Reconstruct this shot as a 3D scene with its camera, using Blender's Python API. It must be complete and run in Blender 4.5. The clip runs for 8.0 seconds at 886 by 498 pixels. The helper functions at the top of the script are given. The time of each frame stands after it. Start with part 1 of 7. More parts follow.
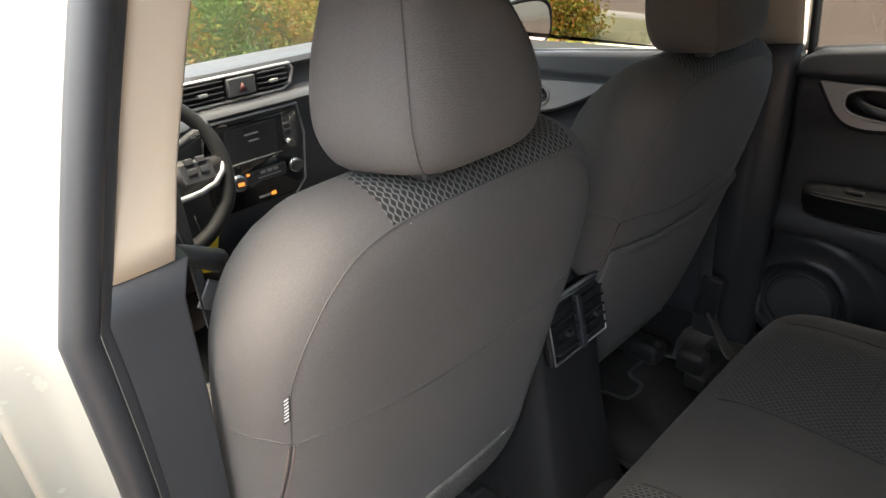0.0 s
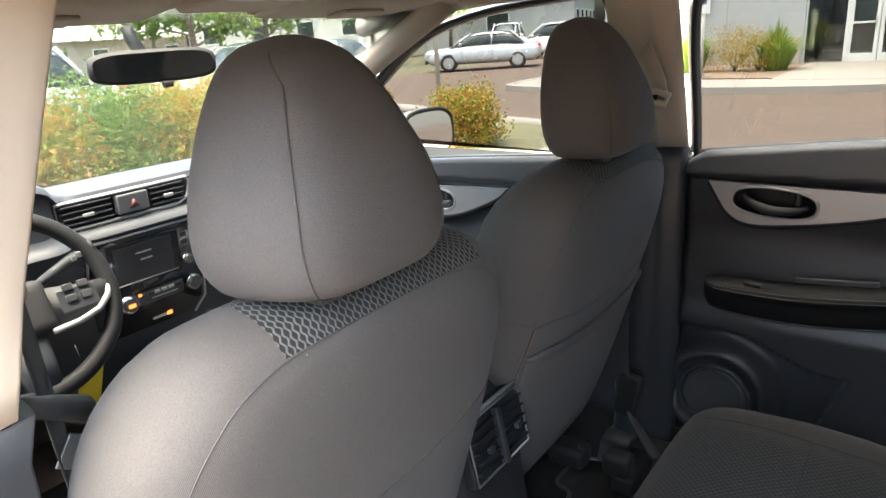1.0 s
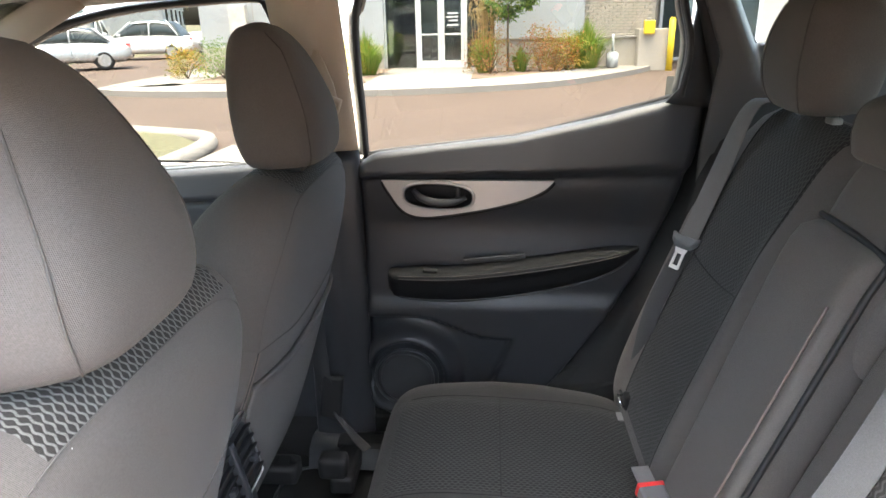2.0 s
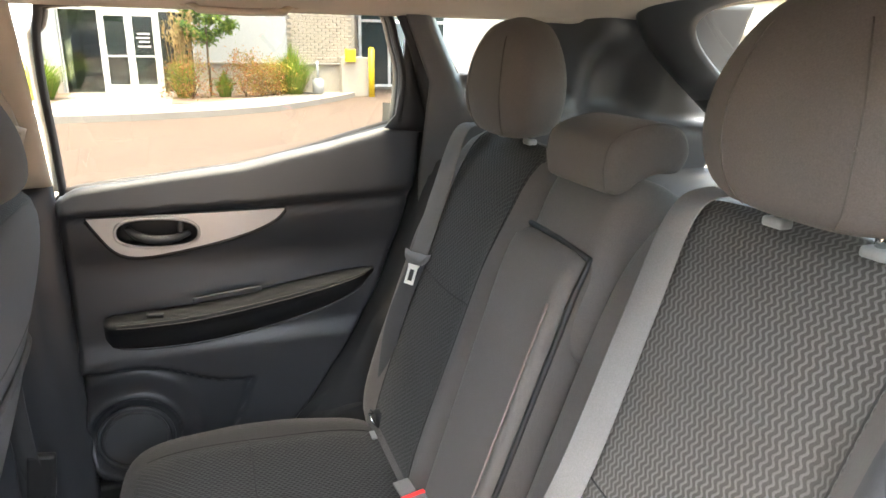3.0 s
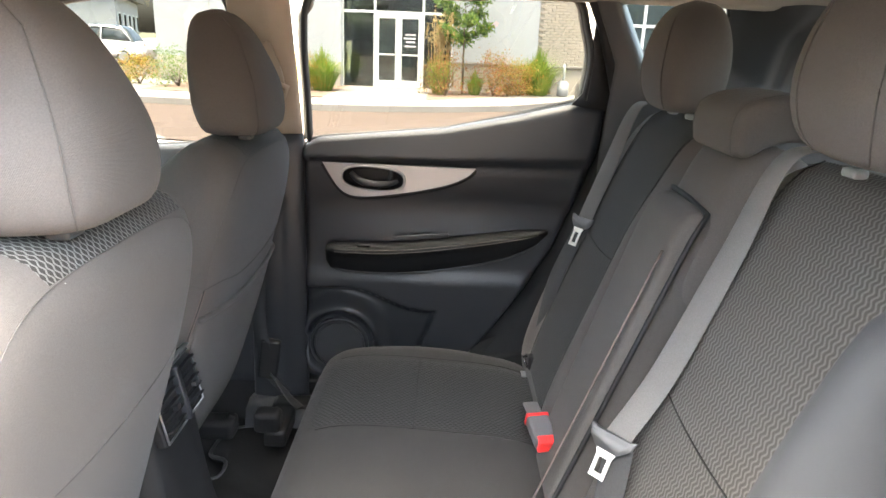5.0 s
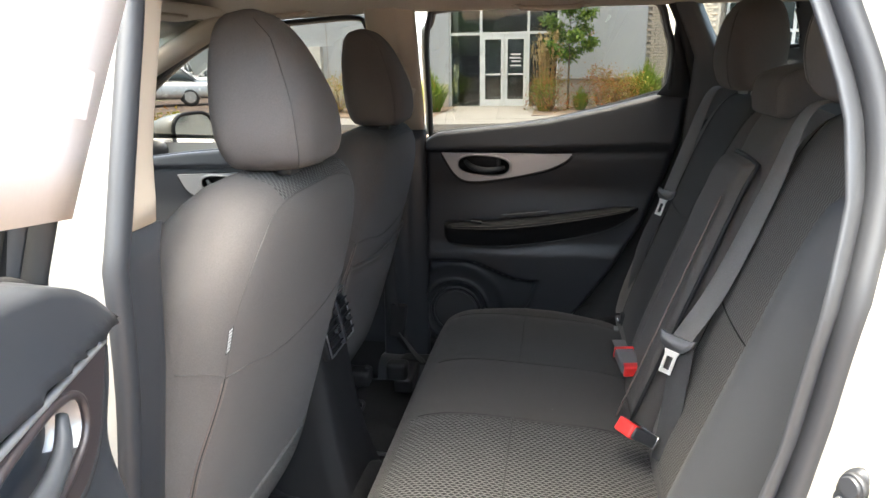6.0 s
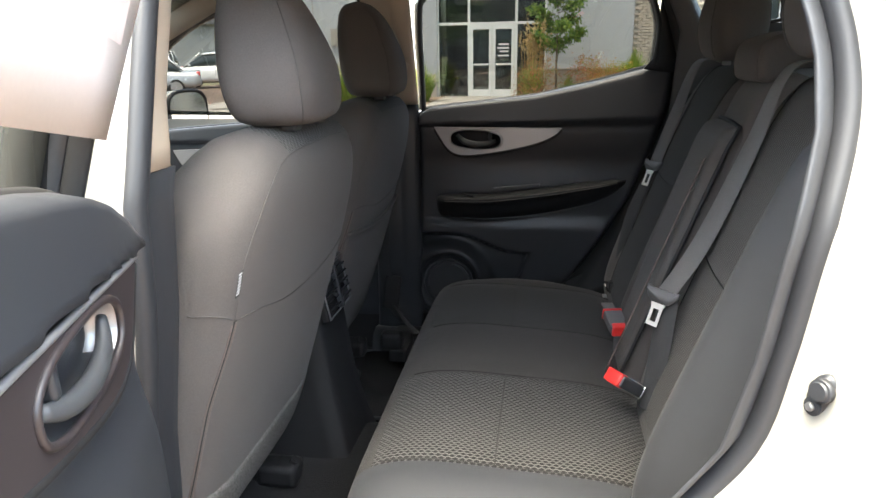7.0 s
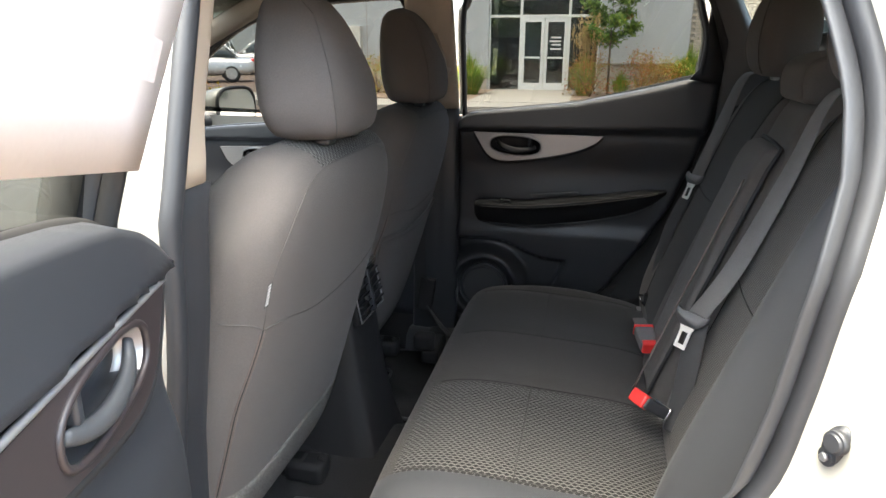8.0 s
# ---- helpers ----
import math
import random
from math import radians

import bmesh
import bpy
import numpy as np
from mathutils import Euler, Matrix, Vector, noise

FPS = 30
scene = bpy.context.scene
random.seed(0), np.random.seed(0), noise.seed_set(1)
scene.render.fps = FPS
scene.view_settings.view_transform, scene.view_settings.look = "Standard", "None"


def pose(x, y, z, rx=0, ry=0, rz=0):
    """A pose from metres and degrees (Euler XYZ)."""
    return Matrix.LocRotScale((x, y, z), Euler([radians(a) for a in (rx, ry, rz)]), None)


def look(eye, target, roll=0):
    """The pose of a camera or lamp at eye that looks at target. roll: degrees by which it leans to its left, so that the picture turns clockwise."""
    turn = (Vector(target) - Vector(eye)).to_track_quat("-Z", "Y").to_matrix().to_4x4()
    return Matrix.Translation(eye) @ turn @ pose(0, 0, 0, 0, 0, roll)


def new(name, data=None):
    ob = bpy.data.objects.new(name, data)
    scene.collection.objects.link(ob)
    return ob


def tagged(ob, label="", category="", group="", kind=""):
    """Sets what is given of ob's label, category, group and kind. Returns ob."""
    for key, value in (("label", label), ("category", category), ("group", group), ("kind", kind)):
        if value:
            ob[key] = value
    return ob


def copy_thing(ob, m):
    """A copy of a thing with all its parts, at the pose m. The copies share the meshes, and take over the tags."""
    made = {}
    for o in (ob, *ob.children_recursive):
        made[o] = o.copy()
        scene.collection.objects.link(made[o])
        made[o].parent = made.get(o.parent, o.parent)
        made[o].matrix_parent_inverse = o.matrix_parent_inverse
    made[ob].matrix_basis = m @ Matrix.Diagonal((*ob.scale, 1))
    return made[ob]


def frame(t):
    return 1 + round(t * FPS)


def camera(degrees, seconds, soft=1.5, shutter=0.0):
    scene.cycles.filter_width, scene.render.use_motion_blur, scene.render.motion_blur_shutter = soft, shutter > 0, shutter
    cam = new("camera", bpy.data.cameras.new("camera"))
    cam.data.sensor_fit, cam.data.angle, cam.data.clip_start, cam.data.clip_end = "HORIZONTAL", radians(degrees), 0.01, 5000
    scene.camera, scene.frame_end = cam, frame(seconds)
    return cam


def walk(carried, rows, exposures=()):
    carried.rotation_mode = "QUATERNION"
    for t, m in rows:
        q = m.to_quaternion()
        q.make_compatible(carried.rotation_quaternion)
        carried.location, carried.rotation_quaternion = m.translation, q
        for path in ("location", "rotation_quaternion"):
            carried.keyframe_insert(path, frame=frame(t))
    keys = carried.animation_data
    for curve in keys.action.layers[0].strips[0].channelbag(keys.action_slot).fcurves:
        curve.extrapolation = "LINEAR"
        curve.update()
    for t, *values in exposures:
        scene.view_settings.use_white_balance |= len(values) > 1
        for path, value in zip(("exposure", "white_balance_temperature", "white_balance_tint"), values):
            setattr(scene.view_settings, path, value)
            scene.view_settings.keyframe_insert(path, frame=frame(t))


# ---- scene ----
cam = camera(67.7, 8.0)
PATH = [
    (0, (-0.832, -0.482, 1.489), (0.406, 0.818, 0.606), -4.2),
    (0.5, (-0.786, -0.466, 1.492), (0.598, 0.793, 0.786), -3.8),
    (1, (-0.781, -0.455, 1.489), (0.717, 0.714, 0.868), -4.0),
    (1.5, (-0.797, -0.379, 1.49), (0.952, 0.35, 0.852), -3.0),
    (2, (-0.804, -0.312, 1.5), (1.078, -0.165, 0.839), -1.2),
    (2.2, (-0.805, -0.234, 1.442), (1.101, -0.4, 0.861), 0.1),
    (3.3, (-0.783, -0.295, 1.513), (0.985, -1.025, 0.929), 1.9),
    (3.5, (-0.79, -0.292, 1.502), (0.974, -1.053, 0.944), 2.3),
    (4, (-0.782, -0.304, 1.512), (1.007, -0.99, 0.937), 3.0),
    (4.5, (-0.833, -0.298, 1.472), (1.041, -0.702, 0.9), 3.2),
    (5, (-1.021, -0.379, 1.454), (0.888, -0.378, 0.857), 2.3),
    (6.3, (-1.395, -0.404, 1.384), (0.502, -0.067, 0.847), -1.2),
    (6.5, (-1.409, -0.398, 1.367), (0.488, -0.087, 0.816), -1.0),
    (7, (-1.414, -0.398, 1.366), (0.483, -0.108, 0.8), -0.9),
    (7.5, (-1.407, -0.403, 1.373), (0.482, -0.098, 0.791), -0.6),
    (8, (-1.409, -0.426, 1.409), (0.455, -0.006, 0.818), 0.2),
]
EXPOSURES = [(0, 4.1, 7000, 0), (0.5, 4.5, 6700, 0), (1, 4.65, 6600, 0), (1.5, 4.8, 6500, 0), (2, 5.25, 6600, 0), (3.5, 5.8, 7200, 0), (4.5, 5.8, 7200, 0), (5, 5.55, 6900, 0), (6.5, 4.1, 6600, -1), (8, 4.1, 6600, -1)]
walk(cam, [(t, look(eye, target, roll)) for t, eye, target, roll in PATH], EXPOSURES)

# ---- light ----
SUN_EL, SUN_ROT = radians(80), radians(290)
world = bpy.data.worlds.new("World")
scene.world = world
world.use_nodes = True
wn = world.node_tree.nodes
sky = wn.new("ShaderNodeTexSky")
sky.sky_type = "NISHITA"
sky.sun_disc = False
sky.sun_elevation, sky.sun_rotation = SUN_EL, SUN_ROT
sky.air_density, sky.dust_density, sky.ozone_density = 1.0, 8.0, 0.5
wn["Background"].inputs["Strength"].default_value = 0.15
world.node_tree.links.new(sky.outputs[0], wn["Background"].inputs["Color"])
sun = new("sun", bpy.data.lights.new("sun", "SUN"))
sun.data.energy, sun.data.angle, sun.data.color = 0.1, radians(40), (1.0, 0.95, 0.88)
sun.matrix_world = look((0, 0, 30), (0 - 30 * math.cos(SUN_EL) * math.sin(SUN_ROT), -30 * math.cos(SUN_EL) * math.cos(SUN_ROT), 30 - 30 * math.sin(SUN_EL)))

# ---- materials ----
def nodes_of(name):
    m = bpy.data.materials.new(name)
    m.use_nodes = True
    t = m.node_tree
    return m, t.nodes, t.links, t.nodes["Principled BSDF"]


def math_node(n, l, op, a, b=None, c=None):
    k = n.new("ShaderNodeMath")
    k.operation = op
    for i, v in enumerate((a, b, c)):
        if v is None:
            continue
        if isinstance(v, (int, float)):
            k.inputs[i].default_value = v
        else:
            l.new(v, k.inputs[i])
    return k.outputs[0]


def mat(name, col, rough=0.6, metal=0.0, grain=900.0, bump=0.15, var=0.12, stain=6.0, coat=0.0, spec=0.5, sheen=0.0, depth=0.0006):
    """Plain surface: fine grain in the relief, two scales of change in the colour and gloss."""
    m, n, l, p = nodes_of(name)
    tc = n.new("ShaderNodeTexCoord")
    big = n.new("ShaderNodeTexNoise")
    big.inputs["Scale"].default_value, big.inputs["Detail"].default_value = stain, 5
    fine = n.new("ShaderNodeTexNoise")
    fine.inputs["Scale"].default_value, fine.inputs["Detail"].default_value = grain, 3
    l.new(tc.outputs["Object"], big.inputs["Vector"])
    l.new(tc.outputs["Object"], fine.inputs["Vector"])
    mix = math_node(n, l, "MULTIPLY_ADD", big.outputs[0], 0.65, math_node(n, l, "MULTIPLY", fine.outputs[0], 0.35))
    ramp = n.new("ShaderNodeMapRange")
    ramp.inputs[1].default_value, ramp.inputs[2].default_value = 0.25, 0.75
    ramp.inputs[3].default_value, ramp.inputs[4].default_value = 1 - var, 1 + var
    l.new(mix, ramp.inputs[0])
    hsv = n.new("ShaderNodeHueSaturation")
    hsv.inputs["Color"].default_value = (*col, 1)
    l.new(ramp.outputs[0], hsv.inputs["Value"])
    l.new(hsv.outputs[0], p.inputs["Base Color"])
    rr = n.new("ShaderNodeMapRange")
    rr.inputs[3].default_value, rr.inputs[4].default_value = max(0.02, rough - 0.08), min(1, rough + 0.08)
    l.new(big.outputs[0], rr.inputs[0])
    l.new(rr.outputs[0], p.inputs["Roughness"])
    p.inputs["Metallic"].default_value = metal
    p.inputs["Specular IOR Level"].default_value = spec
    p.inputs["Coat Weight"].default_value = coat
    p.inputs["Coat Roughness"].default_value = 0.05
    p.inputs["Sheen Weight"].default_value = sheen
    p.inputs["Sheen Roughness"].default_value = 0.5
    if bump:
        b = n.new("ShaderNodeBump")
        b.inputs["Strength"].default_value, b.inputs["Distance"].default_value = bump, depth
        l.new(fine.outputs[0], b.inputs["Height"])
        l.new(b.outputs[0], p.inputs["Normal"])
    return m


def fabric(name, col, light=None, pitch=0.0054, wave=0.0098, amp=0.0014, var=0.16, scales=False):
    """Woven cloth with fine ribs; with a light colour, zigzag yarns at real size over it (UV in metres)."""
    m, n, l, p = nodes_of(name)
    tc = n.new("ShaderNodeTexCoord")
    sep = n.new("ShaderNodeSeparateXYZ")
    l.new(tc.outputs["UV"], sep.inputs[0])
    u, v = sep.outputs[1], sep.outputs[0]
    big = n.new("ShaderNodeTexNoise")
    big.inputs["Scale"].default_value, big.inputs["Detail"].default_value = 7, 6
    l.new(tc.outputs["Object"], big.inputs["Vector"])
    fleck = n.new("ShaderNodeTexNoise")
    fleck.inputs["Scale"].default_value, fleck.inputs["Detail"].default_value = 600, 2
    l.new(tc.outputs["Object"], fleck.inputs["Vector"])
    # twill ribs
    rib = math_node(n, l, "SINE", math_node(n, l, "MULTIPLY", math_node(n, l, "ADD", u, v), 2 * math.pi / 0.0022))
    rib2 = math_node(n, l, "SINE", math_node(n, l, "MULTIPLY", math_node(n, l, "SUBTRACT", u, v), 2 * math.pi / 0.0031))
    weave = math_node(n, l, "MULTIPLY", rib, rib2)
    height = math_node(n, l, "MULTIPLY_ADD", fleck.outputs[0], 0.8, math_node(n, l, "MULTIPLY", weave, 0.35))
    val = math_node(n, l, "MULTIPLY_ADD", big.outputs[0], var * 1.6, 1 - var * 0.8)
    val = math_node(n, l, "MULTIPLY_ADD", math_node(n, l, "SUBTRACT", fleck.outputs[0], 0.5), 0.5, val)
    base = n.new("ShaderNodeHueSaturation")
    base.inputs["Color"].default_value = (*col, 1)
    l.new(val, base.inputs["Value"])
    out = base.outputs[0]
    # sparse lint
    vor = n.new("ShaderNodeTexVoronoi")
    vor.inputs["Scale"].default_value = 38
    l.new(tc.outputs["Object"], vor.inputs["Vector"])
    pick = n.new("ShaderNodeSeparateColor")
    l.new(vor.outputs["Color"], pick.inputs[0])
    lint = math_node(n, l, "MULTIPLY", math_node(n, l, "LESS_THAN", vor.outputs["Distance"], 0.028), math_node(n, l, "GREATER_THAN", pick.outputs[0], 0.90))
    lm = n.new("ShaderNodeMixRGB")
    lm.inputs[2].default_value = (0.42, 0.41, 0.40, 1)
    l.new(math_node(n, l, "MULTIPLY", lint, 0.7), lm.inputs[0])
    l.new(out, lm.inputs[1])
    out = lm.outputs[0]
    if light:
        turn = math_node(n, l, "MULTIPLY", v, 2 * math.pi / wave)
        if scales:
            # each row of yarn stands half a wave off the next
            odd = math_node(n, l, "MULTIPLY", math_node(n, l, "FLOOR", math_node(n, l, "DIVIDE", u, pitch)), math.pi)
            turn = math_node(n, l, "ADD", turn, odd)
        zig = math_node(n, l, "SINE", turn)
        across = math_node(n, l, "MULTIPLY_ADD", zig, amp / pitch, math_node(n, l, "DIVIDE", u, pitch))
        saw = math_node(n, l, "PINGPONG", across, 0.5)
        line = n.new("ShaderNodeMapRange")
        line.interpolation_type = "SMOOTHSTEP"
        line.inputs[1].default_value, line.inputs[2].default_value = 0.20, 0.40
        l.new(saw, line.inputs[0])
        fade = math_node(n, l, "MULTIPLY", line.outputs[0], math_node(n, l, "MULTIPLY_ADD", fleck.outputs[0], 0.9, 0.45))
        mixc = n.new("ShaderNodeMixRGB")
        mixc.use_clamp = True
        mixc.inputs[2].default_value = (*light, 1)
        l.new(fade, mixc.inputs[0])
        l.new(out, mixc.inputs[1])
        out = mixc.outputs[0]
        height = math_node(n, l, "MULTIPLY_ADD", line.outputs[0], 1.6, height)
    l.new(out, p.inputs["Base Color"])
    p.inputs["Roughness"].default_value = 0.9
    p.inputs["Specular IOR Level"].default_value = 0.25
    p.inputs["Sheen Weight"].default_value = 0.06
    p.inputs["Sheen Roughness"].default_value = 0.45
    b = n.new("ShaderNodeBump")
    b.inputs["Strength"].default_value, b.inputs["Distance"].default_value = 0.35, 0.0008
    l.new(height, b.inputs["Height"])
    l.new(b.outputs[0], p.inputs["Normal"])
    return m


def glass_mat(name, tint, gloss=0.05):
    """Thin glass: clear, with a reflection that grows towards grazing angles."""
    m, n, l, p = nodes_of(name)
    n.remove(p)
    tr, gl, mx = n.new("ShaderNodeBsdfTransparent"), n.new("ShaderNodeBsdfGlossy"), n.new("ShaderNodeMixShader")
    lw = n.new("ShaderNodeLayerWeight")
    lw.inputs["Blend"].default_value = 0.5
    tr.inputs["Color"].default_value = (*tint, 1)
    gl.inputs["Roughness"].default_value = 0.02
    rise = math_node(n, l, "POWER", lw.outputs["Facing"], 5.0)
    l.new(math_node(n, l, "MULTIPLY_ADD", rise, 0.5, gloss), mx.inputs[0])
    l.new(tr.outputs[0], mx.inputs[1])
    l.new(gl.outputs[0], mx.inputs[2])
    l.new(mx.outputs[0], n["Material Output"].inputs["Surface"])
    return m


def leaf_mat(name, cols):
    """Foliage whose leaves differ from one another, with some light through them."""
    m, n, l, p = nodes_of(name)
    g = n.new("ShaderNodeNewGeometry")
    ramp = n.new("ShaderNodeValToRGB")
    ramp.color_ramp.elements.remove(ramp.color_ramp.elements[0])
    for i, c in enumerate(cols):
        e = ramp.color_ramp.elements[0] if i == 0 else ramp.color_ramp.elements.new(i / (len(cols) - 1))
        e.position = i / (len(cols) - 1)
        e.color = (*c, 1)
    l.new(g.outputs["Random Per Island"], ramp.inputs[0])
    l.new(ramp.outputs[0], p.inputs["Base Color"])
    p.inputs["Roughness"].default_value = 0.6
    tl, mx = n.new("ShaderNodeBsdfTranslucent"), n.new("ShaderNodeMixShader")
    l.new(ramp.outputs[0], tl.inputs["Color"])
    mx.inputs[0].default_value = 0.35
    l.new(p.outputs[0], mx.inputs[1])
    l.new(tl.outputs[0], mx.inputs[2])
    l.new(mx.outputs[0], n["Material Output"].inputs["Surface"])
    return m


def glow_mat(name, col, strength):
    m, n, l, p = nodes_of(name)
    p.inputs["Base Color"].default_value = (0.02, 0.02, 0.02, 1)
    p.inputs["Emission Color"].default_value = (*col, 1)
    p.inputs["Emission Strength"].default_value = strength
    return m


CLOTH = fabric("charcoal_cloth", (0.098, 0.089, 0.085))
CLOTH_WAVE = fabric("wave_cloth", (0.056, 0.051, 0.048), (0.122, 0.117, 0.111), 0.0078, 0.0140, 0.0019)
CLOTH_FINE = fabric("fine_wave_cloth", (0.026, 0.024, 0.023), (0.16, 0.155, 0.15), 0.0060, 0.0108, 0.0012, scales=True)
# plain cloth darkened for the bench cushion, partly shade put into its colour
CLOTH_SHADED = fabric("shaded_seat_cloth", (0.047, 0.044, 0.042))
CLOTH_SIDE = mat("slate_side_cloth", (0.024, 0.026, 0.031), 0.75, grain=1200, bump=0.3, var=0.12, sheen=0.05)
CLOTH_SEAT = fabric("seat_wave_cloth", (0.014, 0.013, 0.013), (0.115, 0.112, 0.108), 0.0066, 0.0125, 0.0013, scales=True)
CLOTH_MESH = fabric("mesh_cloth", (0.024, 0.023, 0.022), (0.070, 0.068, 0.065), 0.0062, 0.0115, 0.0013, scales=True)
THREAD = mat("seam_thread", (0.070, 0.064, 0.060), 0.8, grain=1500, bump=0.3)
THREAD_DARK = mat("dark_seam_thread", (0.018, 0.017, 0.016), 0.85, grain=1500, bump=0.3)
PIPING = mat("brown_piping", (0.125, 0.098, 0.090), 0.8)
VELOUR = mat("grey_velour", (0.13, 0.124, 0.115), 0.95, grain=260, bump=1.0, var=0.9, stain=300, depth=0.006, sheen=0.0)
PLASTIC = mat("black_plastic", (0.030, 0.032, 0.037), 0.38, grain=1400, bump=0.25, var=0.1)
PLASTIC_SOFT = mat("soft_charcoal_plastic", (0.050, 0.052, 0.056), 0.42, grain=1100, bump=0.3, var=0.1)
VINYL = mat("black_vinyl", (0.011, 0.0115, 0.013), 0.60, grain=900, bump=0.35, spec=0.2)
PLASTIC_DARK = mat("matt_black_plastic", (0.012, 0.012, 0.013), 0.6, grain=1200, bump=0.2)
PIANO = mat("gloss_black_panel", (0.012, 0.012, 0.013), 0.12, grain=50, bump=0.0, coat=0.5)
BEIGE = mat("beige_plastic", (0.42, 0.352, 0.277), 0.6, grain=1300, bump=0.2, var=0.05)
HEADLINER = mat("headliner_cloth", (0.54, 0.485, 0.41), 0.95, grain=700, bump=0.4, var=0.07)
CARPET = mat("black_carpet", (0.014, 0.014, 0.015), 1.0, grain=500, bump=1.0, var=0.4, depth=0.003)
MATCLOTH = mat("floor_mat_carpet", (0.020, 0.020, 0.021), 1.0, grain=350, bump=1.0, var=0.35, depth=0.003)
RUBBER = mat("seal_rubber", (0.025, 0.027, 0.032), 0.5, grain=500, bump=0.1)
WHITE = mat("pearl_white_paint", (0.33, 0.324, 0.296), 0.25, grain=2500, bump=0.02, var=0.03, coat=0.35)
SILVER = mat("satin_silver_trim", (0.37, 0.37, 0.375), 0.38, 0.7, grain=900, bump=0.05, var=0.05)
CHROME = mat("chrome", (0.72, 0.72, 0.72), 0.14, 1.0, grain=200, bump=0.0)
DARKTRIM = mat("dark_satin_trim", (0.032, 0.026, 0.027), 0.34, 0.0, grain=900, bump=0.05)
LATCH = mat("bright_latch_steel", (0.80, 0.79, 0.76), 0.35, 0.2, grain=400, bump=0.05, var=0.04)
GREYPLASTIC = mat("mid_grey_plastic", (0.12, 0.12, 0.125), 0.5, grain=900, bump=0.2)
DULLRED = mat("dull_red_print", (0.07, 0.018, 0.018), 0.5, grain=300, bump=0.0)
STEEL = mat("zinc_steel", (0.34, 0.34, 0.35), 0.4, 0.8, grain=400, bump=0.1)
WEB = fabric("belt_webbing", (0.135, 0.130, 0.128))
# darker copy of the webbing; on the rear returns it stands for shade
WEB_DARK = fabric("darkened_belt_webbing", (0.05, 0.05, 0.052))
RED = mat("red_button", (0.70, 0.035, 0.035), 0.4, grain=500, bump=0.05)
# these two tints hold back the outdoor brightness seen through the panes
GLASS = glass_mat("dimmed_clear_glass", (0.50, 0.515, 0.51))
GLASS_DOOR = glass_mat("dimmed_side_glass", (0.125, 0.129, 0.1275))
GLASS_TINT = glass_mat("tinted_glass", (0.33, 0.35, 0.345))
MIRROR = mat("mirror_silver", (0.85, 0.85, 0.85), 0.03, 1.0, grain=10, bump=0.0, var=0.0)
SCREEN = mat("dark_screen", (0.02, 0.02, 0.022), 0.18, grain=20, bump=0.0)
AMBER = glow_mat("amber_light", (1.0, 0.28, 0.05), 0.10)
DIM = mat("grey_print", (0.24, 0.24, 0.24), 0.5, grain=300, bump=0.0)
PAPER = mat("sticker_paper", (0.66, 0.625, 0.625), 0.75, grain=200, bump=0.05, var=0.05)
PAPER_INK = mat("faded_red_ink", (0.66, 0.58, 0.58), 0.75, grain=60, bump=0.0, var=0.1)
YELLOW_PAINT = mat("yellow_paint", (0.75, 0.55, 0.03), 0.45, grain=60, bump=0.1)
TAGCLOTH = mat("white_woven_tag", (0.55, 0.55, 0.55), 0.8)
ASPHALT = mat("red_brown_asphalt", (0.108, 0.075, 0.056), 0.9, grain=60, bump=0.6, var=0.18, stain=0.5, depth=0.006)
CONCRETE = mat("pale_concrete", (0.29, 0.265, 0.235), 0.85, grain=25, bump=0.3, var=0.12, stain=0.8, depth=0.004)
GRAVEL = mat("gravel_mulch", (0.22, 0.155, 0.11), 0.95, grain=14, bump=1.0, var=0.4, stain=1.5, depth=0.03)
GRASS_GROUND = mat("dry_lawn", (0.13, 0.12, 0.065), 0.95, grain=12, bump=1.0, var=0.35, stain=0.3, depth=0.03)
WALLGREY = mat("grey_wall_panel", (0.385, 0.395, 0.40), 0.7, grain=20, bump=0.15, var=0.05, stain=0.6)
WALLBEIGE = mat("beige_stone_base", (0.41, 0.365, 0.305), 0.8, grain=18, bump=0.3, var=0.08)
BRICK = mat("pale_brick", (0.40, 0.35, 0.285), 0.85, grain=30, bump=0.4, var=0.15)
MORTAR = mat("mortar", (0.31, 0.28, 0.24), 0.9, grain=30, bump=0.3)
WHITEFRAME = mat("white_window_frame", (0.68, 0.68, 0.655), 0.45, grain=40, bump=0.05, var=0.03)
DARKGLASS = mat("dark_shop_glass", (0.035, 0.045, 0.045), 0.06, grain=5, bump=0.0, var=0.3, stain=1.5)
SHOPGLASS = glass_mat("shop_glass", (0.66, 0.70, 0.68), 0.10)
BARK = mat("bark", (0.16, 0.12, 0.09), 0.9, grain=20, bump=0.8, var=0.3, depth=0.02)
ROOFGREY = mat("grey_shingle_roof", (0.14, 0.14, 0.15), 0.9, grain=8, bump=0.4)
SIDING = mat("pale_siding", (0.56, 0.53, 0.48), 0.8, grain=6, bump=0.2)
CARSILVER = mat("silver_car_paint", (0.52, 0.53, 0.54), 0.25, 0.4, grain=900, bump=0.0, coat=0.6)
CARWHITE = mat("white_car_paint", (0.72, 0.72, 0.72), 0.25, grain=900, bump=0.0, coat=0.6)
CARTAN = mat("tan_car_paint", (0.42, 0.38, 0.32), 0.25, grain=900, bump=0.0, coat=0.6)
QUARTER = mat("satin_charcoal_plastic", (0.070, 0.070, 0.072), 0.42, grain=1100, bump=0.2, var=0.1)
TYRE = mat("tyre_rubber", (0.02, 0.02, 0.02), 0.8, grain=100)
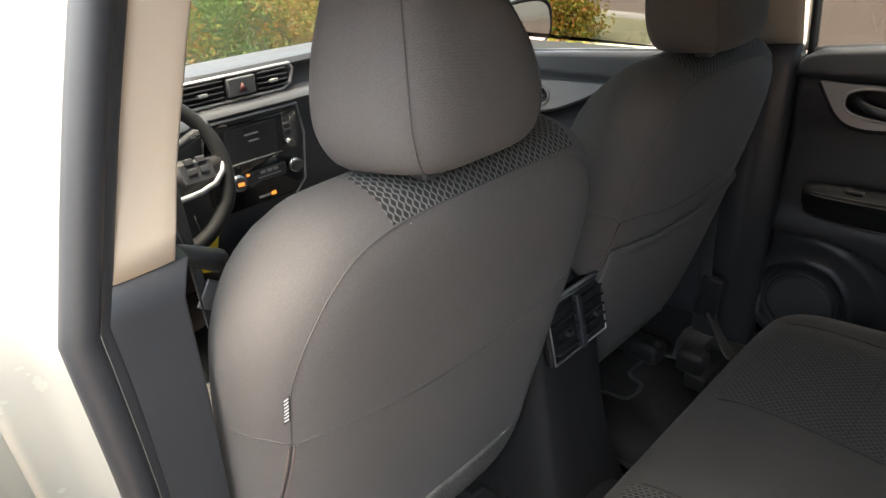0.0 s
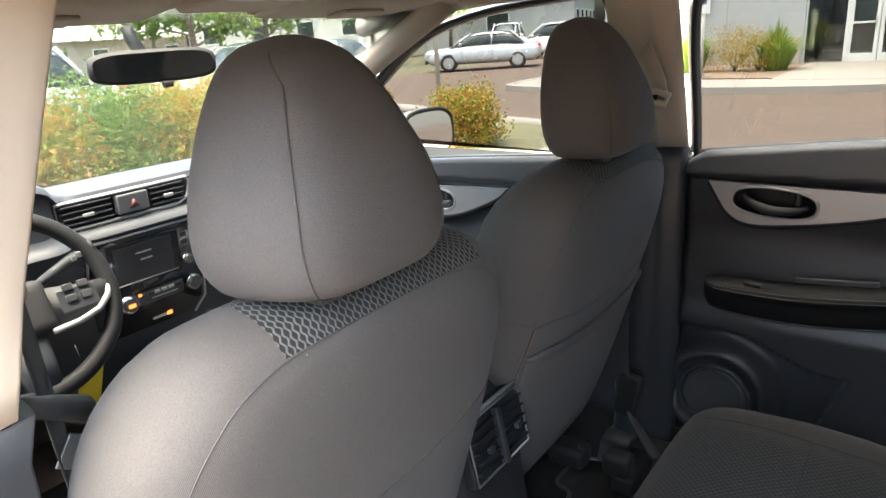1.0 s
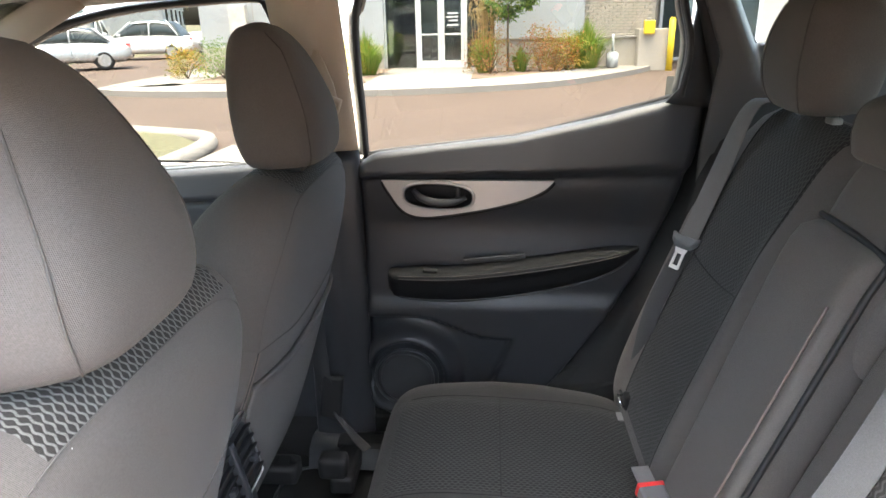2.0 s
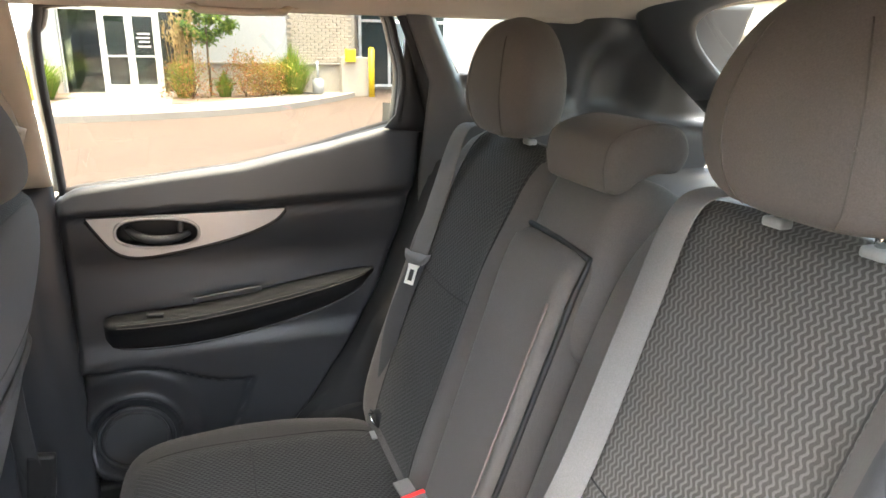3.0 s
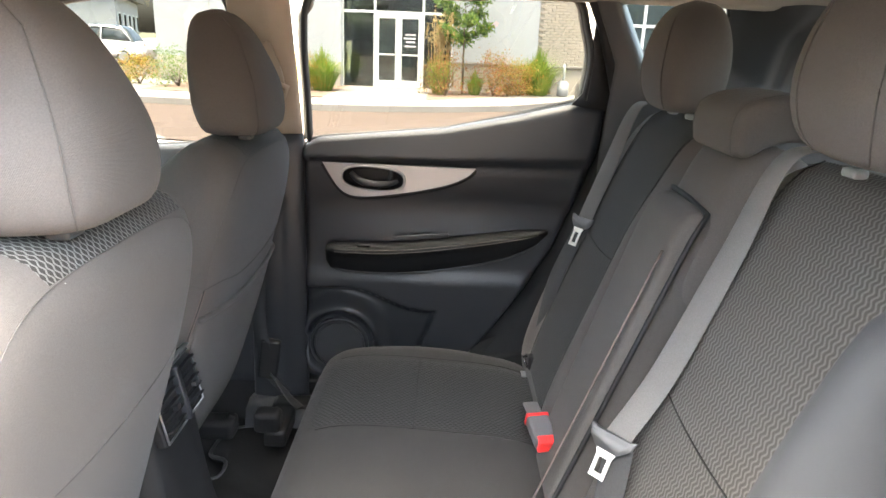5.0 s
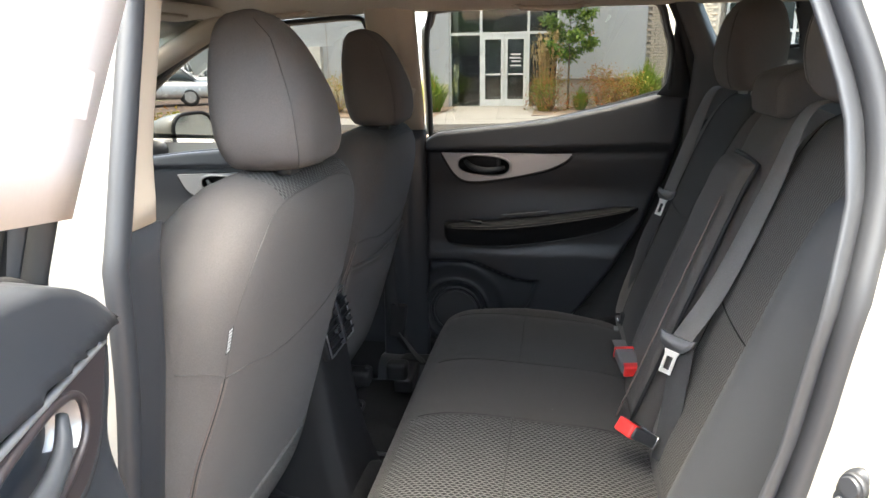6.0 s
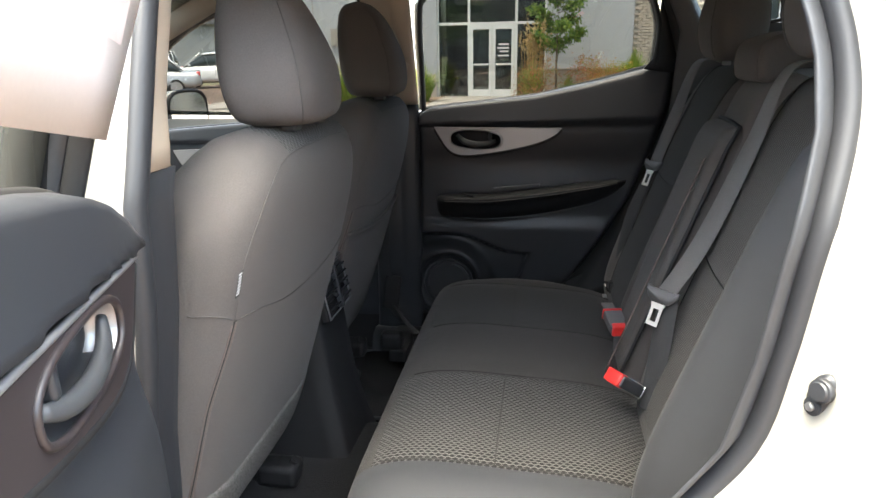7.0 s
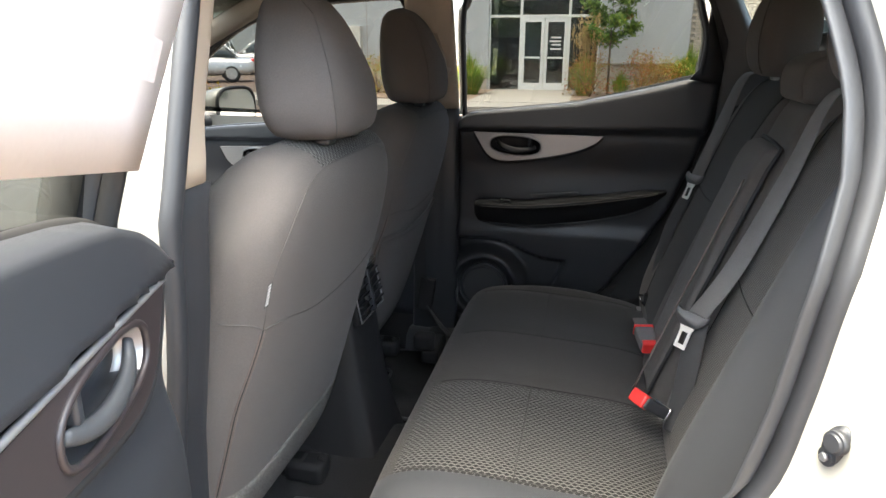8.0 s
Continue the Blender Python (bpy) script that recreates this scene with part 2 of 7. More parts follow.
LEAF_GREEN = leaf_mat("green_leaves", [(0.08, 0.15, 0.025), (0.14, 0.23, 0.035), (0.22, 0.29, 0.05)])
LEAF_GRASS = leaf_mat("ornamental_grass_blades", [(0.13, 0.23, 0.03), (0.22, 0.32, 0.05), (0.33, 0.34, 0.09)])
LEAF_ORANGE = leaf_mat("orange_shrub_leaves", [(0.20, 0.24, 0.03), (0.40, 0.28, 0.04), (0.50, 0.20, 0.05), (0.30, 0.31, 0.04), (0.22, 0.28, 0.03)])
LEAF_RED = leaf_mat("red_shrub_leaves", [(0.16, 0.18, 0.03), (0.36, 0.11, 0.05), (0.42, 0.19, 0.05), (0.18, 0.24, 0.03)])
PLUME = leaf_mat("straw_plumes", [(0.42, 0.30, 0.12), (0.50, 0.36, 0.16), (0.36, 0.24, 0.10)])


# ---- building helpers ----
def root(name, at, label, category, group="", kind=""):
    ob = new(name)
    ob.location = at
    ob.empty_display_size = 0.05
    return tagged(ob, label, category, group, kind)


def base_of(ob):
    while ob.parent:
        ob = ob.parent
    return ob.location


def part(name, bm, material, parent=None, label="", smooth=True):
    """Links a bmesh, drawn in world places, as one mesh under a thing or a part."""
    me = bpy.data.meshes.new(name)
    if parent is not None:
        bmesh.ops.translate(bm, verts=bm.verts, vec=-Vector(base_of(parent)))
    plane = bm.faces.layers.int.get("plane")
    for f in bm.faces:
        f.smooth = smooth and not (plane and f[plane])
    bm.to_mesh(me)
    bm.free()
    for m in material if isinstance(material, (list, tuple)) else [material]:
        me.materials.append(m)
    ob = new(name, me)
    if parent is not None:
        ob.parent = parent
    if label:
        tagged(ob, label)
    return ob


def structure(name, bm, material, label, category, smooth=True):
    return tagged(part(name, bm, material, None, "", smooth), label, category, "", "structure")


def shade_edges(ob, angle=38):
    ob.data.set_sharp_from_angle(angle=radians(angle))
    return ob


def spline(keys, n):
    """Rows of numbers, the first the way along; n + 1 rows between them on a smooth line."""
    k = np.array(keys, float)
    s = k[:, 0]
    d = np.zeros_like(k)
    d[1:-1] = (k[2:] - k[:-2]) / (s[2:] - s[:-2])[:, None]
    d[0], d[-1] = (k[1] - k[0]) / (s[1] - s[0]), (k[-1] - k[-2]) / (s[-1] - s[-2])
    out = []
    for t in np.linspace(s[0], s[-1], n + 1):
        i = min(len(s) - 2, max(0, int(np.searchsorted(s, t) - 1)))
        h = s[i + 1] - s[i]
        w = (t - s[i]) / h
        out.append((2 * w**3 - 3 * w**2 + 1) * k[i] + (w**3 - 2 * w**2 + w) * h * d[i] + (3 * w**2 - 2 * w**3) * k[i + 1] + (w**3 - w**2) * h * d[i + 1])
    return out


def grid(rows, closed=False, cap=False, pick=None, bm=None):
    """A skin over rows of points. UV in metres. pick(i, j) gives a face's material."""
    bm = bm or bmesh.new()
    uv = bm.loops.layers.uv.verify()
    vs = [[bm.verts.new(p) for p in r] for r in rows]
    m = len(rows[0])
    vlen = [0.0]
    for a, b in zip(rows, rows[1:]):
        vlen.append(vlen[-1] + sum((Vector(q) - Vector(p)).length for p, q in zip(a, b)) / m)
    big = max(rows, key=lambda r: sum((Vector(q) - Vector(p)).length for p, q in zip(r, r[1:])))
    ulen = [0.0]
    for p, q in zip(big, list(big[1:]) + [big[0]]):
        ulen.append(ulen[-1] + (Vector(q) - Vector(p)).length)
    for i in range(len(rows) - 1):
        for j in range(m if closed else m - 1):
            k = (j + 1) % m
            try:
                f = bm.faces.new((vs[i][j], vs[i][k], vs[i + 1][k], vs[i + 1][j]))
            except ValueError:
                continue
            for lp, (a, b) in zip(f.loops, ((j, i), (j + 1, i), (j + 1, i + 1), (j, i + 1))):
                lp[uv].uv = (ulen[a], vlen[b])
            if pick:
                f.material_index = pick(i, j)
    if cap:
        for r, flip in ((vs[0], True), (vs[-1], False)):
            f = bm.faces.new(list(reversed(r)) if flip else r)
            for lp in f.loops:
                lp[uv].uv = (lp.vert.co.x, lp.vert.co.y)
            if pick:
                f.material_index = pick(0 if flip else len(rows) - 2, 0)
    return bm


def slab(rows, thick, pick=None):
    """An open skin given a thickness, along each point's normal."""
    bm = grid(rows, pick=pick)
    bmesh.ops.recalc_face_normals(bm, faces=bm.faces)
    bmesh.ops.solidify(bm, geom=list(bm.faces), thickness=thick)
    return bm


def ring(c, hw, hd, e=3.0, n=40, trap=0.0, ex=(1, 0, 0), ey=(0, 1, 0)):
    """A rounded outline round c: half width along ex, half depth along ey; trap widens it towards +ey."""
    c, ex, ey = Vector(c), Vector(ex), Vector(ey)
    out = []
    for i in range(n):
        a = 2 * math.pi * (i + 0.5) / n
        x, y = math.cos(a), math.sin(a)
        x, y = math.copysign(abs(x) ** (2 / e), x), math.copysign(abs(y) ** (2 / e), y)
        out.append(c + ex * (hw * x * (1 + trap * y)) + ey * (hd * y))
    return out


def tube(pts, r, sides=8, closed=False, bm=None, flat=1.0, up=(0, 0, 1)):
    """A round bar along points; flat squeezes it along its second axis."""
    pts = [Vector(p) for p in pts]
    rows = []
    for i, p in enumerate(pts):
        a = pts[i - 1] if (i or closed) else p
        b = pts[(i + 1) % len(pts)] if (i + 1 < len(pts) or closed) else p
        d = (b - a).normalized()
        s = d.cross(Vector(up))
        s = s.normalized() if s.length > 1e-4 else Vector((1, 0, 0))
        u = s.cross(d)
        rr = r(i / max(1, len(pts) - 1)) if callable(r) else r
        rows.append([p + s * (rr * math.cos(2 * math.pi * k / sides)) + u * (rr * flat * math.sin(2 * math.pi * k / sides)) for k in range(sides)])
    if closed:
        rows.append(rows[0])
        b2 = grid(rows, closed=True, bm=bm)
        bmesh.ops.remove_doubles(b2, verts=b2.verts, dist=1e-6)
        return b2
    return grid(rows, closed=True, cap=True, bm=bm)


def mark_planes(bm):
    """Marks the large faces along the axes, to be shaded flat."""
    plane = bm.faces.layers.int.new("plane")
    bm.normal_update()
    for f in bm.faces:
        f[plane] = 1 if max(abs(v) for v in f.normal) > 0.9995 else 0


def box(c, size, bevel=0.004, m=None, seg=2, bm=None):
    b = bmesh.new()
    bmesh.ops.create_cube(b, size=1, matrix=Matrix.Diagonal((*size, 1)))
    if bevel:
        bmesh.ops.bevel(b, geom=list(b.edges), offset=min(bevel, min(size) * 0.45), segments=seg, affect="EDGES", profile=0.6)
    mark_planes(b)
    b.transform(Matrix.Translation(c) @ (m or Matrix()))
    if bm is None:
        return b
    join(bm, b)
    return bm


def join(bm, other):
    me = bpy.data.meshes.new("joint")
    other.to_mesh(me)
    other.free()
    bm.from_mesh(me)
    bpy.data.meshes.remove(me)
    return bm


def prism(poly, place, depth, bevel=0.0, seg=2):
    """A flat outline (a, b) set in space by place(a, b, h), from h = 0 to depth."""
    bm = bmesh.new()
    lo = [bm.verts.new(place(a, b, 0)) for a, b in poly]
    hi = [bm.verts.new(place(a, b, depth)) for a, b in poly]
    top = bm.faces.new(hi)
    bm.faces.new(list(reversed(lo)))
    k = len(poly)
    for i in range(k):
        bm.faces.new((lo[i], lo[(i + 1) % k], hi[(i + 1) % k], hi[i]))
    bmesh.ops.recalc_face_normals(bm, faces=bm.faces)
    if bevel:
        bmesh.ops.bevel(bm, geom=list(top.edges), offset=bevel, segments=seg, affect="EDGES")
    return bm


def disc(c, axis, r, h, n=28, bevel=0.003, seg=2):
    """A round plate or knob whose axis points from c."""
    bm = bmesh.new()
    bmesh.ops.create_cone(bm, cap_ends=True, segments=n, radius1=r, radius2=r, depth=h)
    if bevel:
        es = [e for e in bm.edges if abs(e.verts[0].co.z - e.verts[1].co.z) < 1e-6]
        bmesh.ops.bevel(bm, geom=es, offset=min(bevel, h * 0.4), segments=seg, affect="EDGES")
    mark_planes(bm)
    q = Vector((0, 0, 1)).rotation_difference(Vector(axis).normalized()).to_matrix().to_4x4()
    bm.transform(Matrix.Translation(Vector(c) + Vector(axis).normalized() * h / 2) @ q)
    return bm


def curve2(keys, n):
    return [(r[1], r[2]) for r in spline([(i, *k) for i, k in enumerate(keys)], n)]


def strap(pts, wide, w, thick=0.0015, n=40, turned=None):
    """A flat belt along smooth points; wide: the way of its width, turning over its length if a second is given."""
    rows = spline([(i, *p) for i, p in enumerate(pts)], n)
    c = [Vector(r[1:4]) for r in rows]
    out = []
    for i, p in enumerate(c):
        d = (c[min(i + 1, n)] - c[max(i - 1, 0)]).normalized()
        wd = Vector(wide).lerp(Vector(turned), smooth01(i / n * 1.6 - 0.4)) if turned else Vector(wide)
        wv = wd - d * d.dot(wd)
        wv.normalize()
        nn = d.cross(wv)
        out.append([p + wv * (w / 2 * a) + nn * (thick * b) for a, b in ((-1, 0), (-0.94, 1), (-0.5, 1.1), (0, 1.15), (0.5, 1.1), (0.94, 1), (1, 0), (0.94, -0.6), (0, -0.6), (-0.94, -0.6))])
    return grid(out, closed=True, cap=True)


def side_x(z):
    """Inner face of the car's side: upright to the belt line, leaning in above it."""
    return 0.715 if z < 1.2 else 0.715 - 0.33 * (z - 1.2) - 0.06 * (z - 1.2) ** 2


def on_line(keys, v):
    k = sorted(keys)
    return float(np.interp(v, [a for a, _ in k], [b for _, b in k]))


def smooth01(v):
    v = min(1, max(0, v))
    return v * v * (3 - 2 * v)


REAR_LINE = [(1.36, -0.795), (1.20, -0.775), (1.05, -0.735), (0.91, -0.675), (0.78, -0.595), (0.65, -0.508), (0.55, -0.43), (0.47, -0.36)]


# ---- the car's shell ----
# floor pan with a tunnel
def floor_z(x, y):
    t = math.exp(-((x / 0.14) ** 4))
    return 0.37 + 0.10 * t + (0.05 if y > 0.35 else 0.0) * (1 - t) - (0.02 if -0.1 < y < 0.2 else 0)


xs = np.linspace(-0.74, 0.74, 38)
structure("floor", slab([[(x, y, floor_z(x, y)) for x in xs] for y in np.linspace(-1.75, 1.3, 50)], 0.01), CARPET, "black carpeted floor of the car with a raised tunnel", "floor")


# headliner
def roof_z(x, y):
    front = max(0, y - 0.35) ** 2 * 0.22
    return 1.615 - 0.09 * abs(x) ** 2.6 / 0.6**2 * 0.75 - front - max(0, -y - 1.0) ** 2 * 0.12


rows = [[(x, y, roof_z(x, y)) for x in np.linspace(-0.60, 0.60, 41)] for y in np.linspace(-1.30, 0.76, 56)]
tagged(structure("ceiling", slab(rows, 0.012), HEADLINER, "beige woven headliner under the car's roof", "ceiling"))

car = root("car", (0, 0, 0), "pearl white suv body with its glass, seen from within", "car", "", "structure")
rows = [[(x * 1.06, y, roof_z(x, y) + 0.035 + 0.02 * (1 - abs(x) / 0.6)) for x in np.linspace(-0.62, 0.62, 31)] for y in np.linspace(-1.42, 0.80, 40)]
part("roof", slab(rows, 0.004), WHITE, car)


# windshield: from the cowl up to the roof's front edge
def shield(u, v):
    y, z = 1.72 - 0.97 * v, 1.10 + 0.475 * v + 0.05 * v * (1 - v)
    w = 0.72 - 0.15 * v
    return (w * u, y - 0.16 * u * u, z - 0.015 * u * u)


glass = part("windshield", slab([[shield(u, v) for u in np.linspace(-1, 1, 25)] for v in np.linspace(0, 1, 14)], 0.005), GLASS, car, "clear windscreen glass, tinted to dim the outdoors")
glass.visible_shadow = False


# A pillars with beige trim, both sides
def a_pillar(s):
    pts = [Vector(shield(s * 1.0, v)) + Vector((s * 0.012, -0.02, -0.012)) for v in np.linspace(-0.02, 1.02, 16)]
    rows = [ring(p, 0.045, 0.035, 2.6, 16, 0, (s * 0.8, 0.6, 0), (-s * 0.45, 0.6, 0.66)) for p in pts]
    return grid(rows, closed=True, cap=True)


for s in (-1, 1):
    tagged(part("pillar_trim", a_pillar(s), BEIGE), "beige plastic windscreen pillar trim", "pillar trim", "pillar trims", "structure")


# side rail of the roof over the doors, beige trim inside
def rail(s):
    keys = [(0, 0.83, 1.505, 0.575), (1, 0.6, 1.545, 0.585), (2, 0.2, 1.565, 0.592), (3, -0.3, 1.573, 0.592), (4, -0.8, 1.57, 0.585), (5, -1.3, 1.555, 0.57), (6, -1.6, 1.53, 0.555)]
    rows = [ring((s * (r[3] + 0.012), r[1], r[2] + 0.012), 0.03, 0.026, 2.4, 14, 0, (1, 0, 0), (0, 0, 1)) for r in spline(keys, 36)]
    return grid(rows, closed=True, cap=True)


for s in (-1, 1):
    tagged(part("roof_rail_trim", rail(s), HEADLINER), "beige roof rail trim over the doors", "roof trim", "roof rail trims", "structure")


# the opening of the near rear door: outline (y, z), from the pillar's top round by the sill to the rear pillar's top
OPEN = [(0.052, 1.590), (0.050, 1.45), (0.050, 1.30), (0.053, 1.20), (0.066, 1.05), (0.096, 0.85), (0.112, 0.62), (0.095, 0.50), (0.06, 0.445), (-0.05, 0.435), (-0.20, 0.435), (-0.33, 0.46), (-0.405, 0.56), (-0.46, 0.70), (-0.545, 0.85), (-0.618, 0.955), (-0.642, 1.06), (-0.658, 1.18), (-0.680, 1.29), (-0.678, 1.37), (-0.655, 1.45), (-0.62, 1.54), (-0.57, 1.600), (-0.35, 1.607), (-0.15, 1.604), (0.0, 1.600)]


# B pillars: beige above, black below; the open side shows its flat rear face
def b_pillar(s, z0, z1, n, grow=0.0):
    rows = []
    for z in np.linspace(z0, z1, n):
        x = side_x(z)
        if s < 0:
            y = on_line([(b, a) for a, b in OPEN[:7]], z)
            outer, inner, d = -0.014, -0.068 - grow, 0.014 - 0.012 * smooth01((1.33 - z) / 0.1)
            prof = [(0.014, 0.032 + d), (outer + 0.016, 0.016 + d), (outer, 0.012 + d), ((outer + inner) / 2, 0.013 + d), (inner + 0.008, 0.015 + d), (inner, 0.022 + d), (inner - 0.003, 0.075), (inner + 0.014, 0.115), (0.014, 0.125)]
        else:
            x -= 0.012
            y = 0.012
            w = 0.045 + 0.012 * max(0, (1.25 - z) / 0.7)
            prof = [(0.045, 0.0), (0.02, -0.012), (0.0, -0.008), (-0.012, 0.03), (-0.022, w), (-0.025, w + 0.03), (-0.022, w + 0.06), (-0.008, w + 0.085), (0.045, w + 0.09)]
        rows.append([(s * (x + a), y + b, z) for a, b in curve2(prof, 30)])
    return grid(rows, closed=True, cap=True)


for s, zc in ((-1, 1.234), (1, 1.213)):
    tagged(part("pillar_trim", b_pillar(s, zc + 0.001, 1.58, 14), BEIGE), "beige upper centre pillar trim between the doors", "pillar trim", "centre pillar trims", "structure")
    tagged(part("pillar_trim", b_pillar(s, 0.36, zc - 0.001, 24, 0.012), PLASTIC), "black lower centre pillar trim between the doors", "pillar trim", "lower pillar trims", "structure")


def loop_pts(keys, n, out=0.0, dx=0.0, s=-1):
    c = curve2([keys[-2], keys[-1]] + keys + [keys[0], keys[1]], n * (len(keys) + 3))[2 * n : -2 * n]
    cy, cz = sum(a for a, _ in keys) / len(keys), sum(b for _, b in keys) / len(keys)
    res = []
    for i, (a, b) in enumerate(c):
        p, q = c[i - 1], c[(i + 1) % len(c)]
        d = Vector((q[0] - p[0], q[1] - p[1], 0))
        d = d.normalized() if d.length > 1e-6 else Vector((1, 0, 0))
        nx, ny = d.y, -d.x
        if nx * (a - cy) + ny * (b - cz) < 0:
            nx, ny = -nx, -ny
        o = min(out, 0.085 if b > 1.18 else 0.16) if a > 0 else out
        res.append((s * (side_x(b) + (min(dx, 0.100) - (0.004 + 0.016 * smooth01((1.42 - b) / 0.6)) * smooth01(a / 0.03) if a > 0 else dx)), a + nx * o, b + ny * o))
    return res


def seal_ring(s, out, dx, r, flat):
    return tube(loop_pts(OPEN, 5, out, dx + 0.02, s), r, 12, True, None, flat, (1, 0, 0))


def jamb(s):
    """Painted metal round the rear door's opening: a stepped ledge and the body's outer skin."""
    steps = [(0.008, -0.01), (0.010, 0.010), (0.014, 0.018), (0.030, 0.030), (0.040, 0.045), (0.046, 0.070), (0.052, 0.092), (0.064, 0.104), (0.100, 0.108), (0.150, 0.106), (0.205, 0.100)]
    rows = [loop_pts(OPEN, 5, o, d + 0.02, s) for o, d in steps]
    return grid(rows, closed=True)


for s in (-1,):
    bm = jamb(s)
    bmesh.ops.recalc_face_normals(bm, faces=bm.faces)
    part("door_jamb", bm, WHITE, car, "pearl white painted door jamb")
    part("door_seal", seal_ring(s, 0.011, 0.006, 0.0125, 1.3), RUBBER, car, "dark grey rubber door seal")
    part("door_seal", seal_ring(s, 0.020, -0.013, 0.0085, 1.2), RUBBER, car, "dark grey rubber door seal")

part("door_seal", tube([(0.772, 0.030, z) for z in np.linspace(0.46, 1.20, 20)], 0.022, 10), PLASTIC_DARK, car, "black seal between the closed doors")

# painted face of the centre pillar that the open door's hinges sit on
rows = []
for z in np.linspace(0.42, 1.34, 24):
    y = on_line([(b, a) for a, b in OPEN[:7]], z)
    rows.append([(-(side_x(z) + dx), y + dy, z) for dx, dy in ((0.060, 0.062), (0.075, 0.060), (0.095, 0.058), (0.120, 0.060), (0.138, 0.068), (0.146, 0.085), (0.146, 0.14))])
part("hinge_pillar", grid(rows), WHITE, car, "pearl white painted hinge pillar")

# striker with its rubber bump stop on the rear pillar of the open side
catch = root("door_striker", (-0.780, -0.676, 1.036), "grey door bump stop and bolt on the white pillar", "door striker")
SN, SU, SV = Vector((-0.50, 0.86, 0.10)).normalized(), Vector((-0.865, -0.50, 0.0)), Vector((0, 0, 1))


def catch_pt(u, v, h=0.0):
    return Vector((-0.780, -0.678, 1.036)) + SU * u + SV * v + SN * h


part("base_plate", prism([(0.014 * math.cos(t) + 0.005 * math.sin(t), 0.025 * math.sin(t)) for t in np.linspace(0, 2 * math.pi, 29)[:-1]], lambda a, b, h: catch_pt(a, b, h - 0.004), 0.008, 0.002), PLASTIC, catch)
part("bump_stop", disc(catch_pt(0.006, 0.009, 0.002), SN, 0.0118, 0.014, 28, 0.003, 3), RUBBER, catch, "dark rubber bump stop")
part("bolt_cup", disc(catch_pt(-0.004, -0.013, 0.002), SN, 0.0098, 0.006, 28, 0.002, 2), PLASTIC, catch)
part("bolt", disc(catch_pt(-0.004, -0.013, 0.006), SN, 0.0048, 0.006, 6, 0.001), STEEL, catch)

# left door sill plate and outer sill
structure("door_sill_trim", grid([[(x, y, z) for y in np.linspace(-0.42, 0.16, 12)] for x, z in ((-0.60, 0.40), (-0.62, 0.445), (-0.66, 0.458), (-0.70, 0.45), (-0.715, 0.43))]), PLASTIC, "black plastic step plate along the door opening", "sill trim")
structure("door_sill_trim", grid([[(-x, y, z) for y in np.linspace(-0.42, 0.16, 12)] for x, z in ((-0.60, 0.40), (-0.62, 0.445), (-0.66, 0.458), (-0.70, 0.45), (-0.715, 0.43))]), PLASTIC, "black plastic step plate along the door opening", "sill trim")


for s in (-1, 1):
    structure("side_sill", box((s * 0.735, 0.30, 0.39), (0.05, 1.9, 0.21), 0.01), PLASTIC_DARK, "black sill along the floor's edge", "sill")
    structure("side_sill", box((s * 0.80, -0.95, 0.55), (0.03, 1.25, 0.5), 0.01), PLASTIC_DARK, "black inner wheel arch wall", "wheel arch")

# rear quarter trim: black plastic shell from the door to the tailgate, with a window through it


def quarter_edge(z):
    return -0.845 + 0.51 * (z - 1.364)


def quarter_x(y, z):
    b = smooth01((-y - 0.76) / 0.12)
    x = side_x(z) - 0.005 - 0.045 * b * min(1, max(0, (z - 0.8) / 0.4))
    # recess round the quarter window, its walls splayed
    deep = smooth01(min((quarter_edge(z) - y) / 0.05, (y + 1.17) / 0.12, (z - 1.352) / 0.075))
    x += 0.072 * deep
    # wide hollow behind it, then the tailgate pillar swelling inwards
    x += 0.060 * math.exp(-(((y + 1.235) / 0.085) ** 4) - ((z - 1.425) / 0.085) ** 4)
    x -= 0.03 * max(0, (-y - 1.20) / 0.35) ** 1.3
    x -= 0.05 * smooth01((1.34 - z) / 0.05) * smooth01((-y - 0.9) / 0.2)
    return x


def quarter(s):
    ys = np.linspace(-0.765, -1.52, 84)
    zs = np.linspace(0.66, 1.60, 76)
    bm = bmesh.new()
    vs = {}
    for i, z in enumerate(zs):
        for j, y0 in enumerate(ys):
            y = y0 + 0.51 * max(-0.02, min(0.14, z - 1.44)) * smooth01((y0 + 1.25) / 0.25)
            vs[i, j] = (bm.verts.new((s * quarter_x(y, z), y, z)), y)
    for i in range(len(zs) - 1):
        for j in range(len(ys) - 1):
            zc, yc = (zs[i] + zs[i + 1]) / 2, (vs[i, j][1] + vs[i + 1, j + 1][1]) / 2
            if zc > 1.432 and zc < 1.565 and yc < quarter_edge(zc) - 0.034 and yc > -1.06 - 0.3 * (1.565 - zc) + 0.05:
                continue
            bm.faces.new([v[0] for v in (vs[i, j], vs[i, j + 1], vs[i + 1, j + 1], vs[i + 1, j])])
    bmesh.ops.recalc_face_normals(bm, faces=bm.faces)
    bmesh.ops.solidify(bm, geom=list(bm.faces), thickness=0.006)
    return bm


